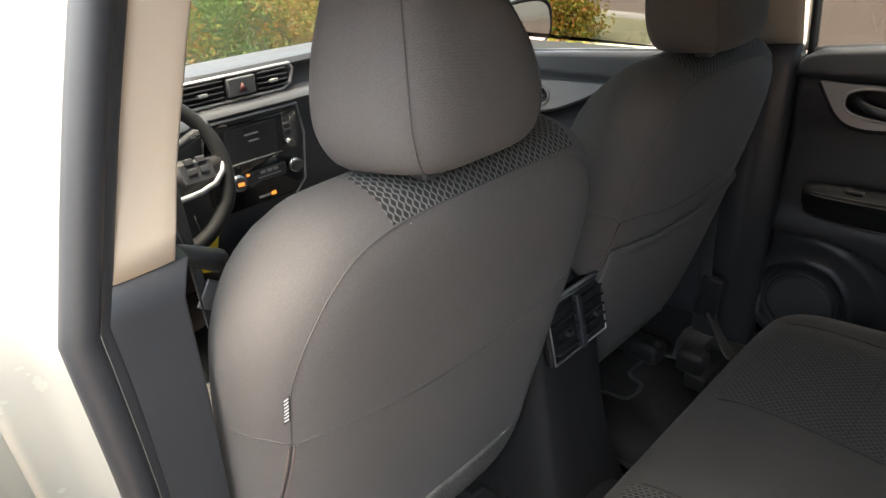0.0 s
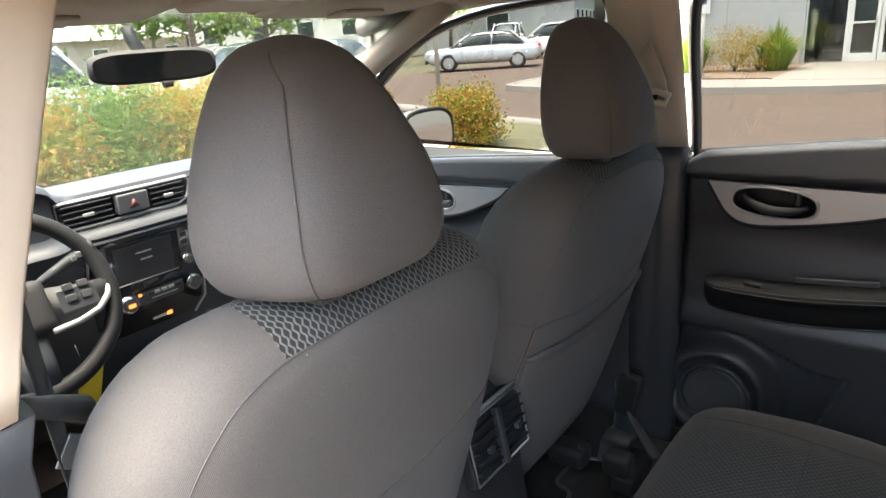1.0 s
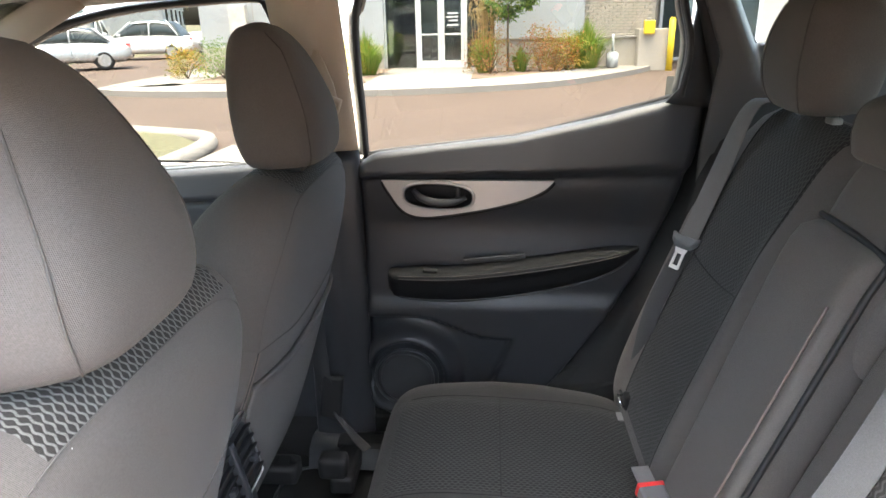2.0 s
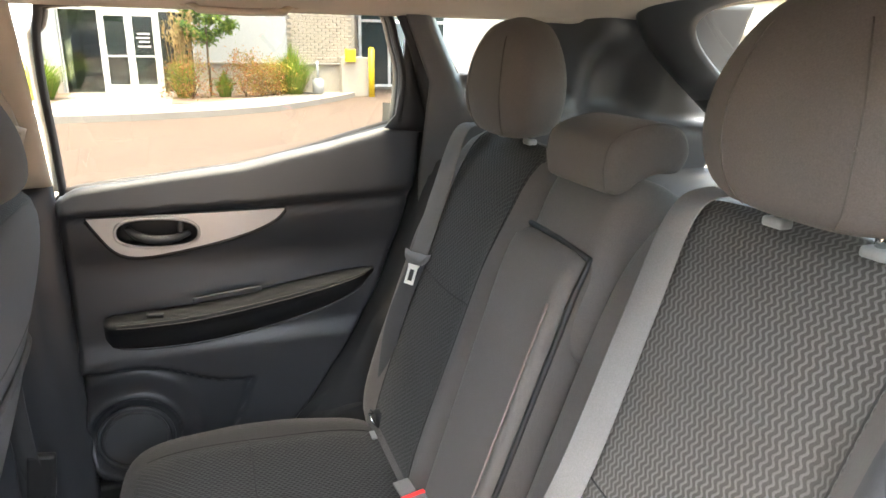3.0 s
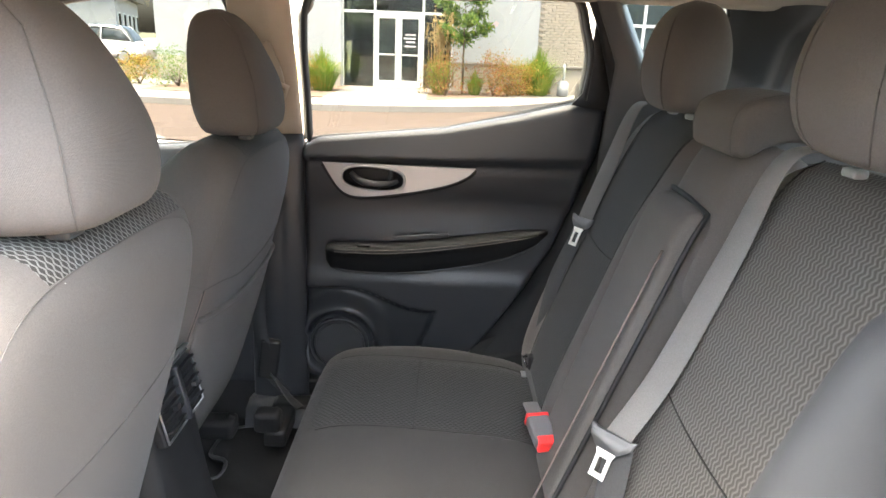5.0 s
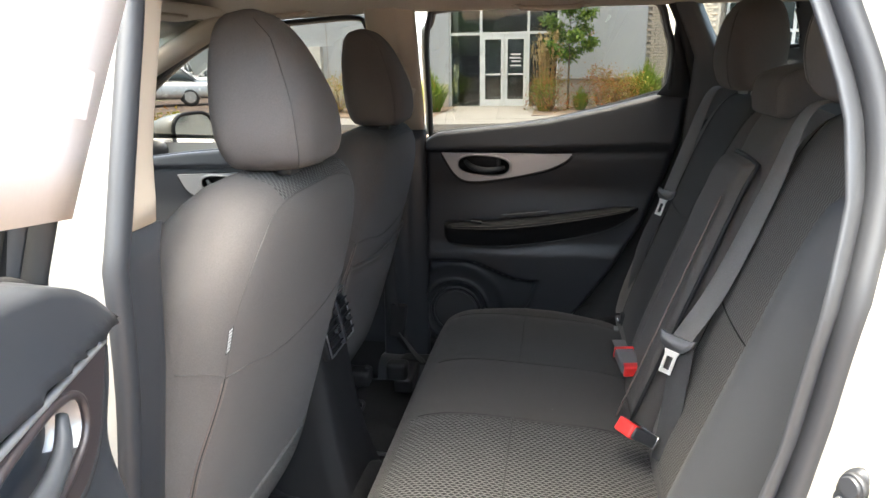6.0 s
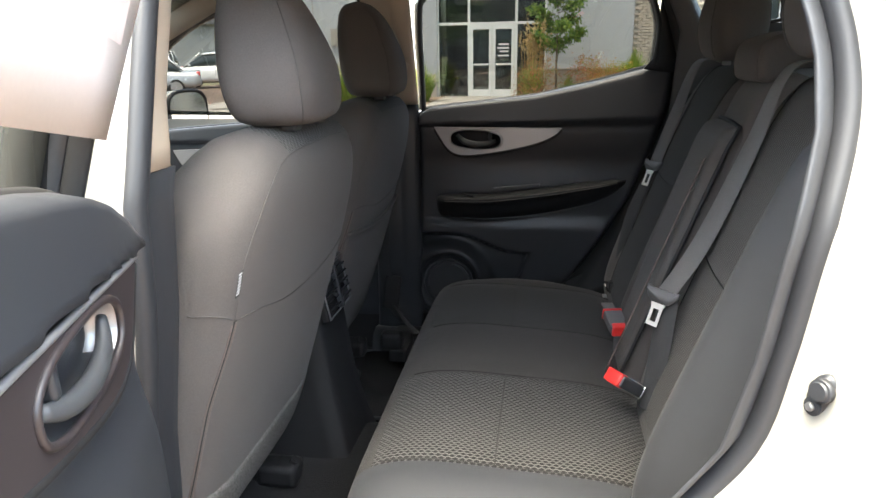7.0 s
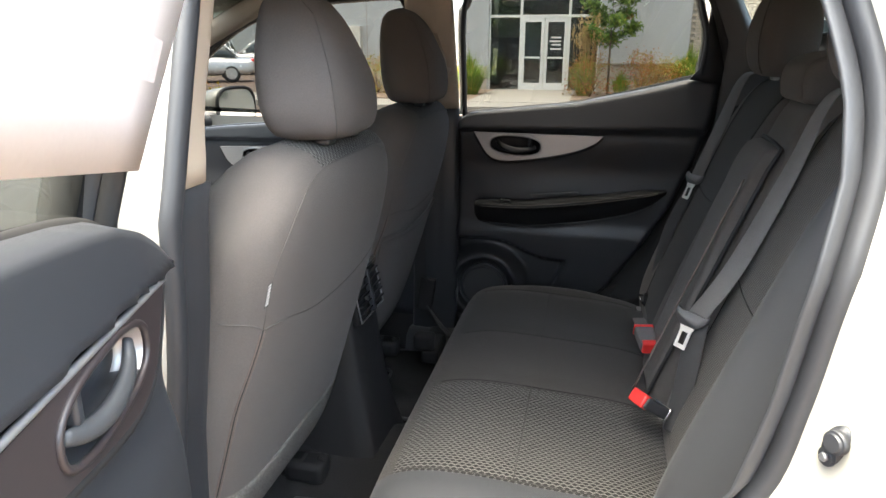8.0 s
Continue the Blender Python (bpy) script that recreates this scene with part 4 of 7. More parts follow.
# ---- seats ----
def even_loop(half, thick, e, n):
    """n (along, out) pairs evenly spaced round a rounded oblong, from its lower end by its rear face."""
    dense = []
    for k in range(4001):
        t = 2 * math.pi * k / 4000 - math.pi / 2
        s, c = math.sin(t), math.cos(t)
        dense.append((math.copysign(abs(s) ** (2 / e), s), math.copysign(abs(c) ** (2 / (e * 0.6)), c)))
    way = np.array(dense)
    run = np.r_[0, np.cumsum(np.hypot(np.diff(way[:, 0]) * half, np.diff(way[:, 1]) * thick))]
    at = np.linspace(0, run[-1], n + 1)[:-1]
    return list(zip(np.interp(at, run, way[:, 0]), np.interp(at, run, way[:, 1])))


def across(a):
    return math.copysign(1 - (1 - abs(a)) ** 1.6, a)


def x_index(x, hw, n):
    """The row of a padded slab that lies x from its middle."""
    a = math.copysign(1 - (1 - min(1, abs(x) / hw)) ** (1 / 1.6), x)
    return (a + 1) / 2 * n


def cushion_body(cx, hw, lower, upper, thick, crown=0.012, e=5.0, n_x=36, n_r=64, shoulder=0.13, drop_by=1.1, pick=None, edge=7.0, swell=None):
    """A padded slab between a lower and an upper (y, z) end, wrapped from side to side: one profile loop for each x."""
    rows = []
    lo, up = Vector((0, *lower)), Vector((0, *upper))
    ax = (up - lo).normalized()
    nrm = Vector((0, -ax.z, ax.y))
    loop = even_loop((up - lo).length / 2, thick, e, n_r)
    for i in range(n_x + 1):
        a = across(-1 + 2 * i / n_x)
        k = max(0.02, 1 - abs(a) ** edge) ** 0.5
        d = abs(a) * hw
        far = max(0, d - (hw - shoulder)) ** 2 / shoulder
        up2, lo2 = up - ax * (crown * (d / hw) ** 2 + drop_by * far), lo + ax * (0.25 * far)
        mid, half = (lo2 + up2) / 2, (up2 - lo2).length / 2
        row = []
        for ls, ld in loop:
            th = thick * (swell(a, ls, ld) if swell else 1.0)
            row.append(Vector((cx + a * hw, 0, 0)) + mid + ax * (ls * half * (0.86 + 0.14 * k)) + nrm * (ld * th * k))
        rows.append(row)
    bm = grid(rows, closed=True, cap=True, pick=pick)
    bmesh.ops.recalc_face_normals(bm, faces=bm.faces)
    return bm, rows


def headrest_body(c, keys, trap=0.2, e=3.7, n=44, rings=30):
    rows = [ring((c[0], c[1] + r[1], c[2] + r[0]), max(0.004, r[2]), max(0.003, r[3]), e, n, trap) for r in spline(keys, rings)]
    return grid(rows, closed=True, cap=True), rows


def lay(rows, way, lift=0.001):
    """Points on a skin along (row, column) pairs, lifted off its middle."""
    mid = sum((Vector(p) for r in rows for p in r), Vector()) / sum(len(r) for r in rows)
    out = []
    for i, j in way:
        i0, j0 = int(i), int(j)
        fi, fj = i - i0, j - j0
        i1, j1 = min(i0 + 1, len(rows) - 1), (j0 + 1) % len(rows[0])
        p = (Vector(rows[i0][j0]) * (1 - fj) + Vector(rows[i0][j1]) * fj) * (1 - fi) + (Vector(rows[i1][j0]) * (1 - fj) + Vector(rows[i1][j1]) * fj) * fi
        out.append(p + (p - mid).normalized() * lift)
    return out


DX = -0.327
front = root("car_seat", (DX, 0.35, 0.42), "charcoal cloth front seat with a wave-patterned top panel", "car seat", "front seats")


FW, FN = 0.296, 40


def front_wings(a, ls, ld):
    """Side bolsters of the front seats, swelling forwards up to the shoulders."""
    return 1.0 + (0.32 * smooth01((abs(a) - 0.45) / 0.35) * smooth01((1.02 - ls) / 0.25) if ld < 0 else 0)


def front_pick(i, j):
    x = across(-1 + 2 * (i + 0.5) / FN) * FW
    if -0.125 < x < 0.19 and 30 <= j < 50:
        return 1
    return 0


bm, rows = cushion_body(DX, FW, (0.2525, 0.512), (0.024, 1.258), 0.086, 0.010, 5.0, FN, 64, 0.12, 0.80, front_pick, 6.0, front_wings)
back = part("backrest", bm, [CLOTH, CLOTH_FINE], front)
rows_front = rows
# fuzzy closing strip along the lower hem of the cover
hem = [lay(rows, [(i, j) for i in np.linspace(x_index(-0.268, FW, FN), x_index(0.288, FW, FN), 60)], 0.001 + 0.005 * math.sin(math.pi * k / 8) ** 0.5) for k, j in enumerate(np.linspace(2.6, 9.0, 9))]
part("closing_strip", slab(hem, 0.003), VELOUR, back, "fuzzy grey closing strip")
part("hem_cord", tube(lay(rows, [(i, 2.3) for i in np.linspace(x_index(-0.26, FW, FN), x_index(0.28, FW, FN), 40)], 0.001), 0.004, 6), PLASTIC_DARK, back)
SEAM = 0.256
li, ri = x_index(-SEAM, FW, FN), x_index(SEAM, FW, FN)
# one seam up both sides and over the shoulders to the top panel
half_way = spline([(0, SEAM, 22.6), (1, SEAM, 25.8), (2, 0.238, 27.8), (3, 0.195, 29.2), (4, 0.125, 29.9), (5, 0.0, 30.0)], 50)
for sg in (-1, 1):
    part("seam", tube(lay(rows, [(x_index(sg * r[1], FW, FN), r[2]) for r in half_way], 0.0006), 0.0007, 6), THREAD, back)
    part("seam", tube(lay(rows, [(x_index(sg * x, FW, FN), 22.6 + 66 * (x - SEAM)) for x in np.linspace(SEAM, 0.298, 10)], 0.0006), 0.0008, 6), THREAD, back)
    edge = lambda j: x_index(sg * (SEAM + 0.013 * smooth01((22.9 - j) / 7)), FW, FN)  # noqa: E731
    for o in (-0.24, 0.24):
        part("piping", tube(lay(rows, [(edge(j) + o, j) for j in np.linspace(3.0, 22.4, 40)], 0.0004), 0.0013, 6), PIPING, back, "reddish brown piping")
    part("seam", tube(lay(rows, [(edge(j), j) for j in np.linspace(3.0, 22.6, 40)], 0.0008), 0.0009, 6), THREAD_DARK, back)
    stitches = bmesh.new()
    for j in np.linspace(3.1, 22.3, 90):
        tube(lay(rows, [(edge(j) + 0.42, j), (edge(j) + 0.42, j + 0.11)], 0.0006), 0.0006, 5, False, stitches)
    part("stitching", stitches, PIPING, back)
part("side_tag", grid([lay(rows, [(li - 0.45, j), (li + 0.10, j)], 0.004) for j in np.linspace(24.3, 25.9, 5)]), PLASTIC_DARK, back, "small black woven side tag with pale print")
for k in range(7):
    part("tag_print", grid([lay(rows, [(li - 0.36, j), (li + 0.0, j)], 0.0052) for j in np.linspace(24.42 + 0.21 * k, 24.54 + 0.21 * k, 2)]), TAGCLOTH, back)
part("seam", tube(lay(rows, [(i, 22.6 - 2.2 * math.sin(math.pi * (i - li) / (ri - li))) for i in np.linspace(li, ri, 50)], 0.0004), 0.0012, 6), THREAD, back)
# seat cushion and base
bm, crow = cushion_body(DX, 0.225, (0.22, 0.53), (0.74, 0.60), 0.085, 0.01, 4.0, 24, 48, 0.10, 0.5)
part("seat_cushion", bm, [CLOTH], front)
for s in (-1, 1):
    part("side_shield", box((DX + s * 0.275, 0.45, 0.55), (0.04, 0.50, 0.12), 0.018, None, 3), PLASTIC, front)
    part("seat_rail", box((DX + s * 0.20, 0.46, 0.425), (0.05, 0.52, 0.05), 0.012), PLASTIC_DARK, front)
    part("rail_cover", box((DX + s * 0.20, 0.20, 0.42), (0.065, 0.10, 0.055), 0.015), PLASTIC_DARK, front)
    part("rail_bolt", disc((DX + s * 0.20, 0.168, 0.44), (0, -0.6, 1), 0.012, 0.02, 6), PLASTIC_DARK, front)
# headrest on two posts
HK = [(0.0, 0.004, 0.082, 0.044), (0.006, 0.004, 0.104, 0.057), (0.022, 0.004, 0.121, 0.066), (0.055, 0.007, 0.130, 0.071), (0.10, 0.014, 0.122, 0.071), (0.15, 0.027, 0.100, 0.064), (0.19, 0.038, 0.077, 0.054), (0.214, 0.046, 0.058, 0.042), (0.229, 0.050, 0.036, 0.026), (0.235, 0.051, 0.010, 0.008)]
bm, hrow = headrest_body((DX - 0.010, 0.012, 1.262), HK)
head = part("headrest", bm, CLOTH, front)
for j in (26.0, 38.8):
    part("seam", tube(lay(hrow, [(i, j) for i in np.linspace(0.5, 24.5, 40)]), 0.0010, 6), THREAD, head)
    part("seam", tube(lay(hrow, [(i, j - (i - 24.5) * 0.6 if j < 30 else j + (i - 24.5) * 0.6) for i in np.linspace(24.5, 28, 10)]), 0.0010, 6), THREAD, head)
for s in (-1, 1):
    part("post", tube([(DX + s * 0.056, 0.004, 1.22), (DX + s * 0.056, 0.008, 1.30)], 0.0055, 10), CHROME, front, "steel headrest post")
    part("guide", box((DX + s * 0.056, 0.004, 1.257), (0.034, 0.026, 0.012), 0.005), PLASTIC_SOFT, front, "grey post guide")
passenger = copy_thing(front, pose(0.365, 0.372, 0.422))
passenger["label"] = "charcoal cloth front passenger seat with rear map pocket"
# map pocket on the passenger seat: its top hem sags, the panel hangs loose below it
for ob in [o for o in passenger.children_recursive if o.name.startswith(("side_tag", "tag_print"))]:
    bpy.data.objects.remove(ob)
off = Vector((0.365 - DX, 0.022, 0.002))
prow = []
for k in range(14):
    f = k / 13
    row = []
    for i in np.linspace(li + 0.3, ri - 0.3, 44):
        mid = math.sin(math.pi * (i - li) / (ri - li))
        lift = 0.002 + mid**0.6 * (0.013 * (1 - f) ** 2 + 0.009 * math.sin(math.pi * f))
        row.append(lay(rows_front, [(i, (19.9 - 1.5 * mid**0.8) * (1 - f) + f * 5.0)], lift)[0] + off)
    prow.append(row)
pocket = part("map_pocket", slab(prow, 0.003), CLOTH, passenger, "sagging charcoal cloth map pocket")
part("pocket_hem", tube(prow[0], 0.0055, 8), CLOTH, pocket)

# rear bench
bench = root("rear_bench_seat", (0, -0.6, 0.40), "three-place rear bench in charcoal cloth with wave-patterned inserts", "bench seat")


def insert_pick(x0, hw, n_x, spans, j0, j1, code=1):
    def pick(i, j):
        x = x0 + across(-1 + 2 * (i + 0.5) / n_x) * hw
        return code if any(p < x < q for p, q in spans) and j0 <= j < j1 else 0

    return pick


def bolster(lo, hi, by=0.30):
    """Side wings: the front face swells beyond lo of the half width."""
    return lambda a, ls, ld: 1.0 + (by * smooth01((abs(a) - lo) / (hi - lo)) * smooth01((0.75 - ls) / 0.4) if ld < 0 else 0)


def left_wing(a, ls, ld):
    """The wing beside the open door is deep and runs up to the shoulder."""
    return 1.0 + (1.20 * smooth01((-a - 0.40) / 0.31) * (1 - 0.45 * smooth01((-a - 0.74) / 0.26)) * smooth01((1.0 - ls) / 0.35) if ld < 0 else 0)


LOW, TOP = (-0.640, 0.600), (-0.895, 1.325)


def bench_y(z):
    return -0.563 - 0.352 * (z - 0.62)


BL, BR = -0.335, 0.390


def left_pick(i, j):
    """Wave cloth in the middle, a darker colour from the wing's crest outwards."""
    x = BL + across(-1 + 2 * (i + 0.5) / 44) * 0.285
    if x < -0.505:
        return 2
    return 1 if -0.462 < x < -0.165 and 33 <= j < 60 else 0


bm, lrow = cushion_body(BL, 0.285, LOW, TOP, 0.070, 0.010, 5.0, 44, 64, 0.12, 0.9, left_pick, 7.0, left_wing)
left_back = part("backrest", bm, [CLOTH, CLOTH_WAVE, CLOTH_SIDE], bench)
bm, rrow = cushion_body(BR, 0.240, LOW, TOP, 0.070, 0.010, 5.0, 44, 64, 0.12, 0.9, insert_pick(BR, 0.240, 44, [(0.235, 0.500)], 33, 60), 7.0, bolster(0.5, 0.8))
right_back = part("backrest", bm, [CLOTH, CLOTH_MESH], bench)
for x in (-0.462, -0.165):
    part("seam", tube(lay(lrow, [(x_index(x - BL, 0.285, 44), j) for j in np.linspace(33, 60, 50)]), 0.0014, 6), THREAD_DARK, left_back)
for x in (0.235, 0.500):
    part("seam", tube(lay(rrow, [(x_index(x - BR, 0.240, 44), j) for j in np.linspace(33, 60, 50)]), 0.0014, 6), THREAD_DARK, right_back)
part("seam", tube(lay(rrow, [(i, 46 - 0.03 * (i - 22) ** 2 * 0.2) for i in np.linspace(x_index(0.235 - BR, 0.24, 44), x_index(0.5 - BR, 0.24, 44), 30)]), 0.0014, 6), THREAD_DARK, right_back)
part("seam", tube(lay(lrow, [(i, 48 - 0.03 * (i - 22) ** 2 * 0.2) for i in np.linspace(x_index(-0.462 - BL, 0.285, 44), x_index(-0.165 - BL, 0.285, 44), 30)]), 0.0014, 6), THREAD_DARK, left_back)
# fold-down armrest in the middle, proud of the backrest, and the padding over it
AX0, AX1 = -0.045, 0.145
bm, arow = cushion_body((AX0 + AX1) / 2, (AX1 - AX0) / 2, (-0.620, 0.640), (-0.798, 1.215), 0.054, 0.0, 9.0, 30, 56, 0.02, 0.1, None, 18.0)
part("centre_armrest", bm, [CLOTH], bench, "folded-up centre armrest")
part("armrest_gap", box(((AX0 + AX1) / 2, -0.828, 1.222), (AX1 - AX0 - 0.01, 0.03, 0.008), 0.003, Matrix.Rotation(radians(-20), 4, "X")), PLASTIC_DARK, bench)
bm, _ = cushion_body((AX0 + AX1) / 2, 0.112, (-0.790, 1.05), (-0.893, 1.318), 0.066, 0.004, 4.5, 16, 48, 0.03, 0.3, None, 9.0)
part("centre_pad", bm, [CLOTH], bench)
for x in (AX1 + 0.012, AX1 + 0.022):
    part("piping", tube([(x, -0.905 + y, z) for y, z in [(0.225 - 0.2 * k - 0.015 * math.sin(3 * k), 0.70 + 0.60 * k) for k in np.linspace(0, 1, 16)]], 0.003, 6), THREAD, bench)
# seat cushion
CW, CN = 0.615, 60


def cushion_pick(i, j):
    x = 0.02 + across(-1 + 2 * (i + 0.5) / CN) * CW
    if x < -0.428:
        return 3
    if 33 <= j < 68:
        if x < -0.10:
            return 1
        if 0.165 < x < 0.50:
            return 2
    return 0


def cushion_swell(a, ls, ld):
    x = 0.02 + a * CW
    g = 0.0
    for c in (-0.428, -0.10, 0.165, 0.50):
        g += 0.07 * math.exp(-(((x - c) / 0.012) ** 2))
    wing = 0.12 * smooth01((abs(x - 0.02) - 0.46) / 0.08) * smooth01((0.6 - abs(ls)) / 0.5)
    dish = -0.10 * math.exp(-(((ls - 0.1) / 0.45) ** 2)) * (math.exp(-(((x + 0.28) / 0.14) ** 2)) + math.exp(-(((x - 0.33) / 0.14) ** 2)))
    return 1.0 + (wing + dish - g if ld < 0 else 0)


bm, qrow = cushion_body(0.02, CW, (-0.073, 0.615), (-0.655, 0.585), 0.095, 0.0, 3.6, CN, 72, 0.10, 0.35, cushion_pick, 8.0, cushion_swell)
seat = part("seat_cushion", bm, [CLOTH_SHADED, CLOTH_SEAT, CLOTH_MESH, CLOTH_SIDE], bench)
for x0, x1 in ((-0.428, -0.10), (0.165, 0.50)):
    part("seam", tube(lay(qrow, [(i, 56) for i in np.linspace(x_index(x0 - 0.02, CW, CN), x_index(x1 - 0.02, CW, CN), 24)]), 0.0012, 6), THREAD_DARK, seat)
for x in (-0.428, -0.10, 0.165, 0.50):
    part("seam", tube(lay(qrow, [(x_index(x - 0.02, CW, CN), j) for j in np.linspace(38, 67, 40)]), 0.0012, 6), THREAD_DARK, seat)
part("cushion_base", box((0.02, -0.36, 0.47), (1.18, 0.46, 0.14), 0.02), CARPET, bench)
part("anchor_slot", box((0.475, -0.612, 0.700), (0.030, 0.022, 0.036), 0.006), PLASTIC_DARK, bench)
part("anchor_loop", tube([(0.465, -0.600, 0.690), (0.463, -0.592, 0.706), (0.478, -0.590, 0.714), (0.488, -0.600, 0.708)], 0.003, 8), CHROME, bench, "bright steel child seat loop")
part("label_patch", box((0.439, -0.588, 0.684), (0.03, 0.012, 0.003), 0.001), DIM, bench, "tiny pale tag")
# headrests: two tall, one low in the middle
RK = [(0.0, 0.0, 0.058, 0.034), (0.008, 0.0, 0.090, 0.048), (0.030, 0.0, 0.113, 0.060), (0.07, 0.0, 0.123, 0.067), (0.112, -0.002, 0.118, 0.066), (0.150, -0.004, 0.100, 0.060), (0.180, -0.006, 0.077, 0.049), (0.199, -0.008, 0.049, 0.034), (0.208, -0.008, 0.011, 0.008)]
for x, y in ((-0.352, -0.820), (0.343, -0.842)):
    bm, hr = headrest_body((x, y, 1.352 if x < 0 else 1.341), RK, 0.10, 3.2)
    h = part("headrest", bm, CLOTH, bench)
    for j in (8.0, 13.0):
        part("seam", tube(lay(hr, [(i, j) for i in np.linspace(1, 25, 40)]), 0.0010, 6), THREAD, h)
    for s in (-1, 1):
        part("post", tube([(x + s * 0.055, y - 0.012, 1.33), (x + s * 0.055, y - 0.004, 1.37)], 0.0055, 10), CHROME, bench, "steel headrest post")
        part("guide", box((x + s * 0.055, y - 0.008, 1.334), (0.026, 0.018, 0.011), 0.004), DIM, bench, "pale grey post guide")
CH = [(-0.802, 1.312), (-0.798, 1.345), (-0.806, 1.376), (-0.835, 1.393), (-0.885, 1.402), (-0.925, 1.392), (-0.940, 1.360), (-0.925, 1.332), (-0.885, 1.330), (-0.850, 1.318), (-0.825, 1.303)]
chl = curve2(CH + CH[:2], 60)[:55]
cy, cz = sum(a for a, _ in chl) / 55, sum(b for _, b in chl) / 55
rows = [[(x, cy + (a - cy) * k, cz + (b - cz) * k) for a, b in chl] for x, k in ((-0.040, 0.30), (-0.039, 0.70), (-0.036, 0.86), (-0.030, 0.945), (-0.020, 0.985), (-0.006, 1.0), (0.05, 1.0), (0.115, 1.0), (0.129, 0.985), (0.139, 0.945), (0.145, 0.86), (0.148, 0.70), (0.149, 0.30))]
bm = grid(rows, closed=True, cap=True)
bmesh.ops.recalc_face_normals(bm, faces=bm.faces)
h = part("headrest", bm, CLOTH, bench, "low centre headrest")
for i in (3.5, 8.5):
    part("seam", tube(lay(rows, [(i, j) for j in np.linspace(0, 53.5, 60)], 0.0004), 0.0010, 6), THREAD, h)
# dark joint round the folded armrest
part("armrest_gap", tube([(AX1 + 0.002, -0.786, 1.224), ((AX0 + AX1) / 2, -0.782, 1.224), (AX0 - 0.003, -0.776, 1.220), (AX0 - 0.007, -0.768, 1.205)] + [(AX0 - 0.007, bench_y(z) + 0.004, z) for z in np.linspace(1.18, 0.66, 14)], 0.0045, 8), PLASTIC_DARK, bench)
part("piping", tube([(AX0 + 0.004, bench_y(z) + 0.035, z) for z in np.linspace(1.16, 0.68, 14)], 0.0022, 6), PIPING, bench, "reddish brown piping")


# ---- dashboard and controls ----
dash = root("dashboard", (0, 1.2, 0.6), "black dashboard with silver-edged air vents and a centre screen", "dashboard")
PROFILE = [(1.70, 1.08), (1.62, 1.135), (1.40, 1.175), (1.20, 1.198), (1.11, 1.203), (1.085, 1.198), (1.078, 1.185), (1.092, 1.175), (1.092, 1.125), (1.070, 1.118), (1.045, 1.112), (1.038, 1.100), (1.050, 1.090), (1.062, 1.02), (1.075, 0.90), (1.10, 0.80), (1.16, 0.66), (1.30, 0.55), (1.50, 0.52)]
rows = []
for x in np.linspace(-0.70, 0.70, 57):
    hood = 0.045 * smooth01((0.20 - abs(x + 0.36)) / 0.06)
    bend = 0.10 * (x / 0.7) ** 2
    row = []
    for y, z in PROFILE:
        near = smooth01((1.35 - y) / 0.2) * (1 if z > 1.17 else 0)
        row.append((x, y + 0.0 - (0.05 * hood / 0.045 if z > 1.08 and y < 1.2 else 0) + bend * (1 if y < 1.3 else 0.3), z + hood * near - 0.03 * abs(x) ** 2))
    rows.append(row)
shade_edges(part("dash_body", slab(rows, 0.006), PLASTIC, dash), 50)
CX = -0.012
# centre vents with slats and the hazard panel between them
fr = [(CX - 0.172, 1.186), (CX + 0.150, 1.186), (CX + 0.158, 1.172), (CX + 0.146, 1.138), (CX + 0.12, 1.124), (CX - 0.172, 1.124)]
part("vent_frame", tube([(a, 1.076, b) for a, b in fr], 0.0045, 8, True, None, 1.0, (0, 1, 0)), SILVER, dash, "thin silver vent frame")
part("vent_back", box((CX, 1.092, 1.155), (0.31, 0.012, 0.058), 0.002), PLASTIC_DARK, dash)
for x0, x1 in ((-0.165, -0.046), (0.046, 0.140)):
    vent = part("vent", box((CX + (x0 + x1) / 2, 1.086, 1.155), (x1 - x0, 0.01, 0.056), 0.002), PLASTIC_DARK, dash)
    for k in range(4):
        part("slat", box((CX + (x0 + x1) / 2, 1.078, 1.135 + 0.0135 * k), (x1 - x0 - 0.006, 0.016, 0.0035), 0.0012, Matrix.Rotation(radians(-18), 4, "X")), PLASTIC, vent)
    part("slider", box((CX + (x0 + x1) / 2, 1.070, 1.152), (0.024, 0.008, 0.009), 0.002), SILVER, vent)
part("hazard_panel", box((CX, 1.074, 1.156), (0.078, 0.02, 0.046), 0.004), PLASTIC_SOFT, dash)
part("hazard_button", prism([(0, 0.012), (0.013, -0.009), (-0.013, -0.009)], lambda a, b, h: (CX + a, 1.0635 - h, 1.154 + b), 0.001), DULLRED, dash)
# gloss panel with screen and climate knobs
stack = part("stack_panel", prism([(-0.135, 1.085), (0.135, 1.085), (0.150, 1.00), (0.140, 0.87), (0.105, 0.835), (-0.105, 0.835), (-0.140, 0.87), (-0.150, 1.00)], lambda a, b, h: (CX + a, 1.075 - h + 0.10 * (1.085 - b), b), 0.022, 0.006), PIANO, dash, "gloss black centre stack", )
edge = [(CX + a, 1.055 - 0.008 + 0.10 * (1.085 - b), b) for a, b in [(-0.150, 1.00), (-0.135, 1.087), (0.135, 1.087), (0.150, 1.00), (0.140, 0.87), (0.105, 0.833)]]
part("stack_edge", tube(edge, 0.0035, 8), SILVER, dash, "thin silver stack edge")


def on_stack(x, z, out=0.0):
    return (CX + x, 1.053 - out + 0.10 * (1.085 - z), z)


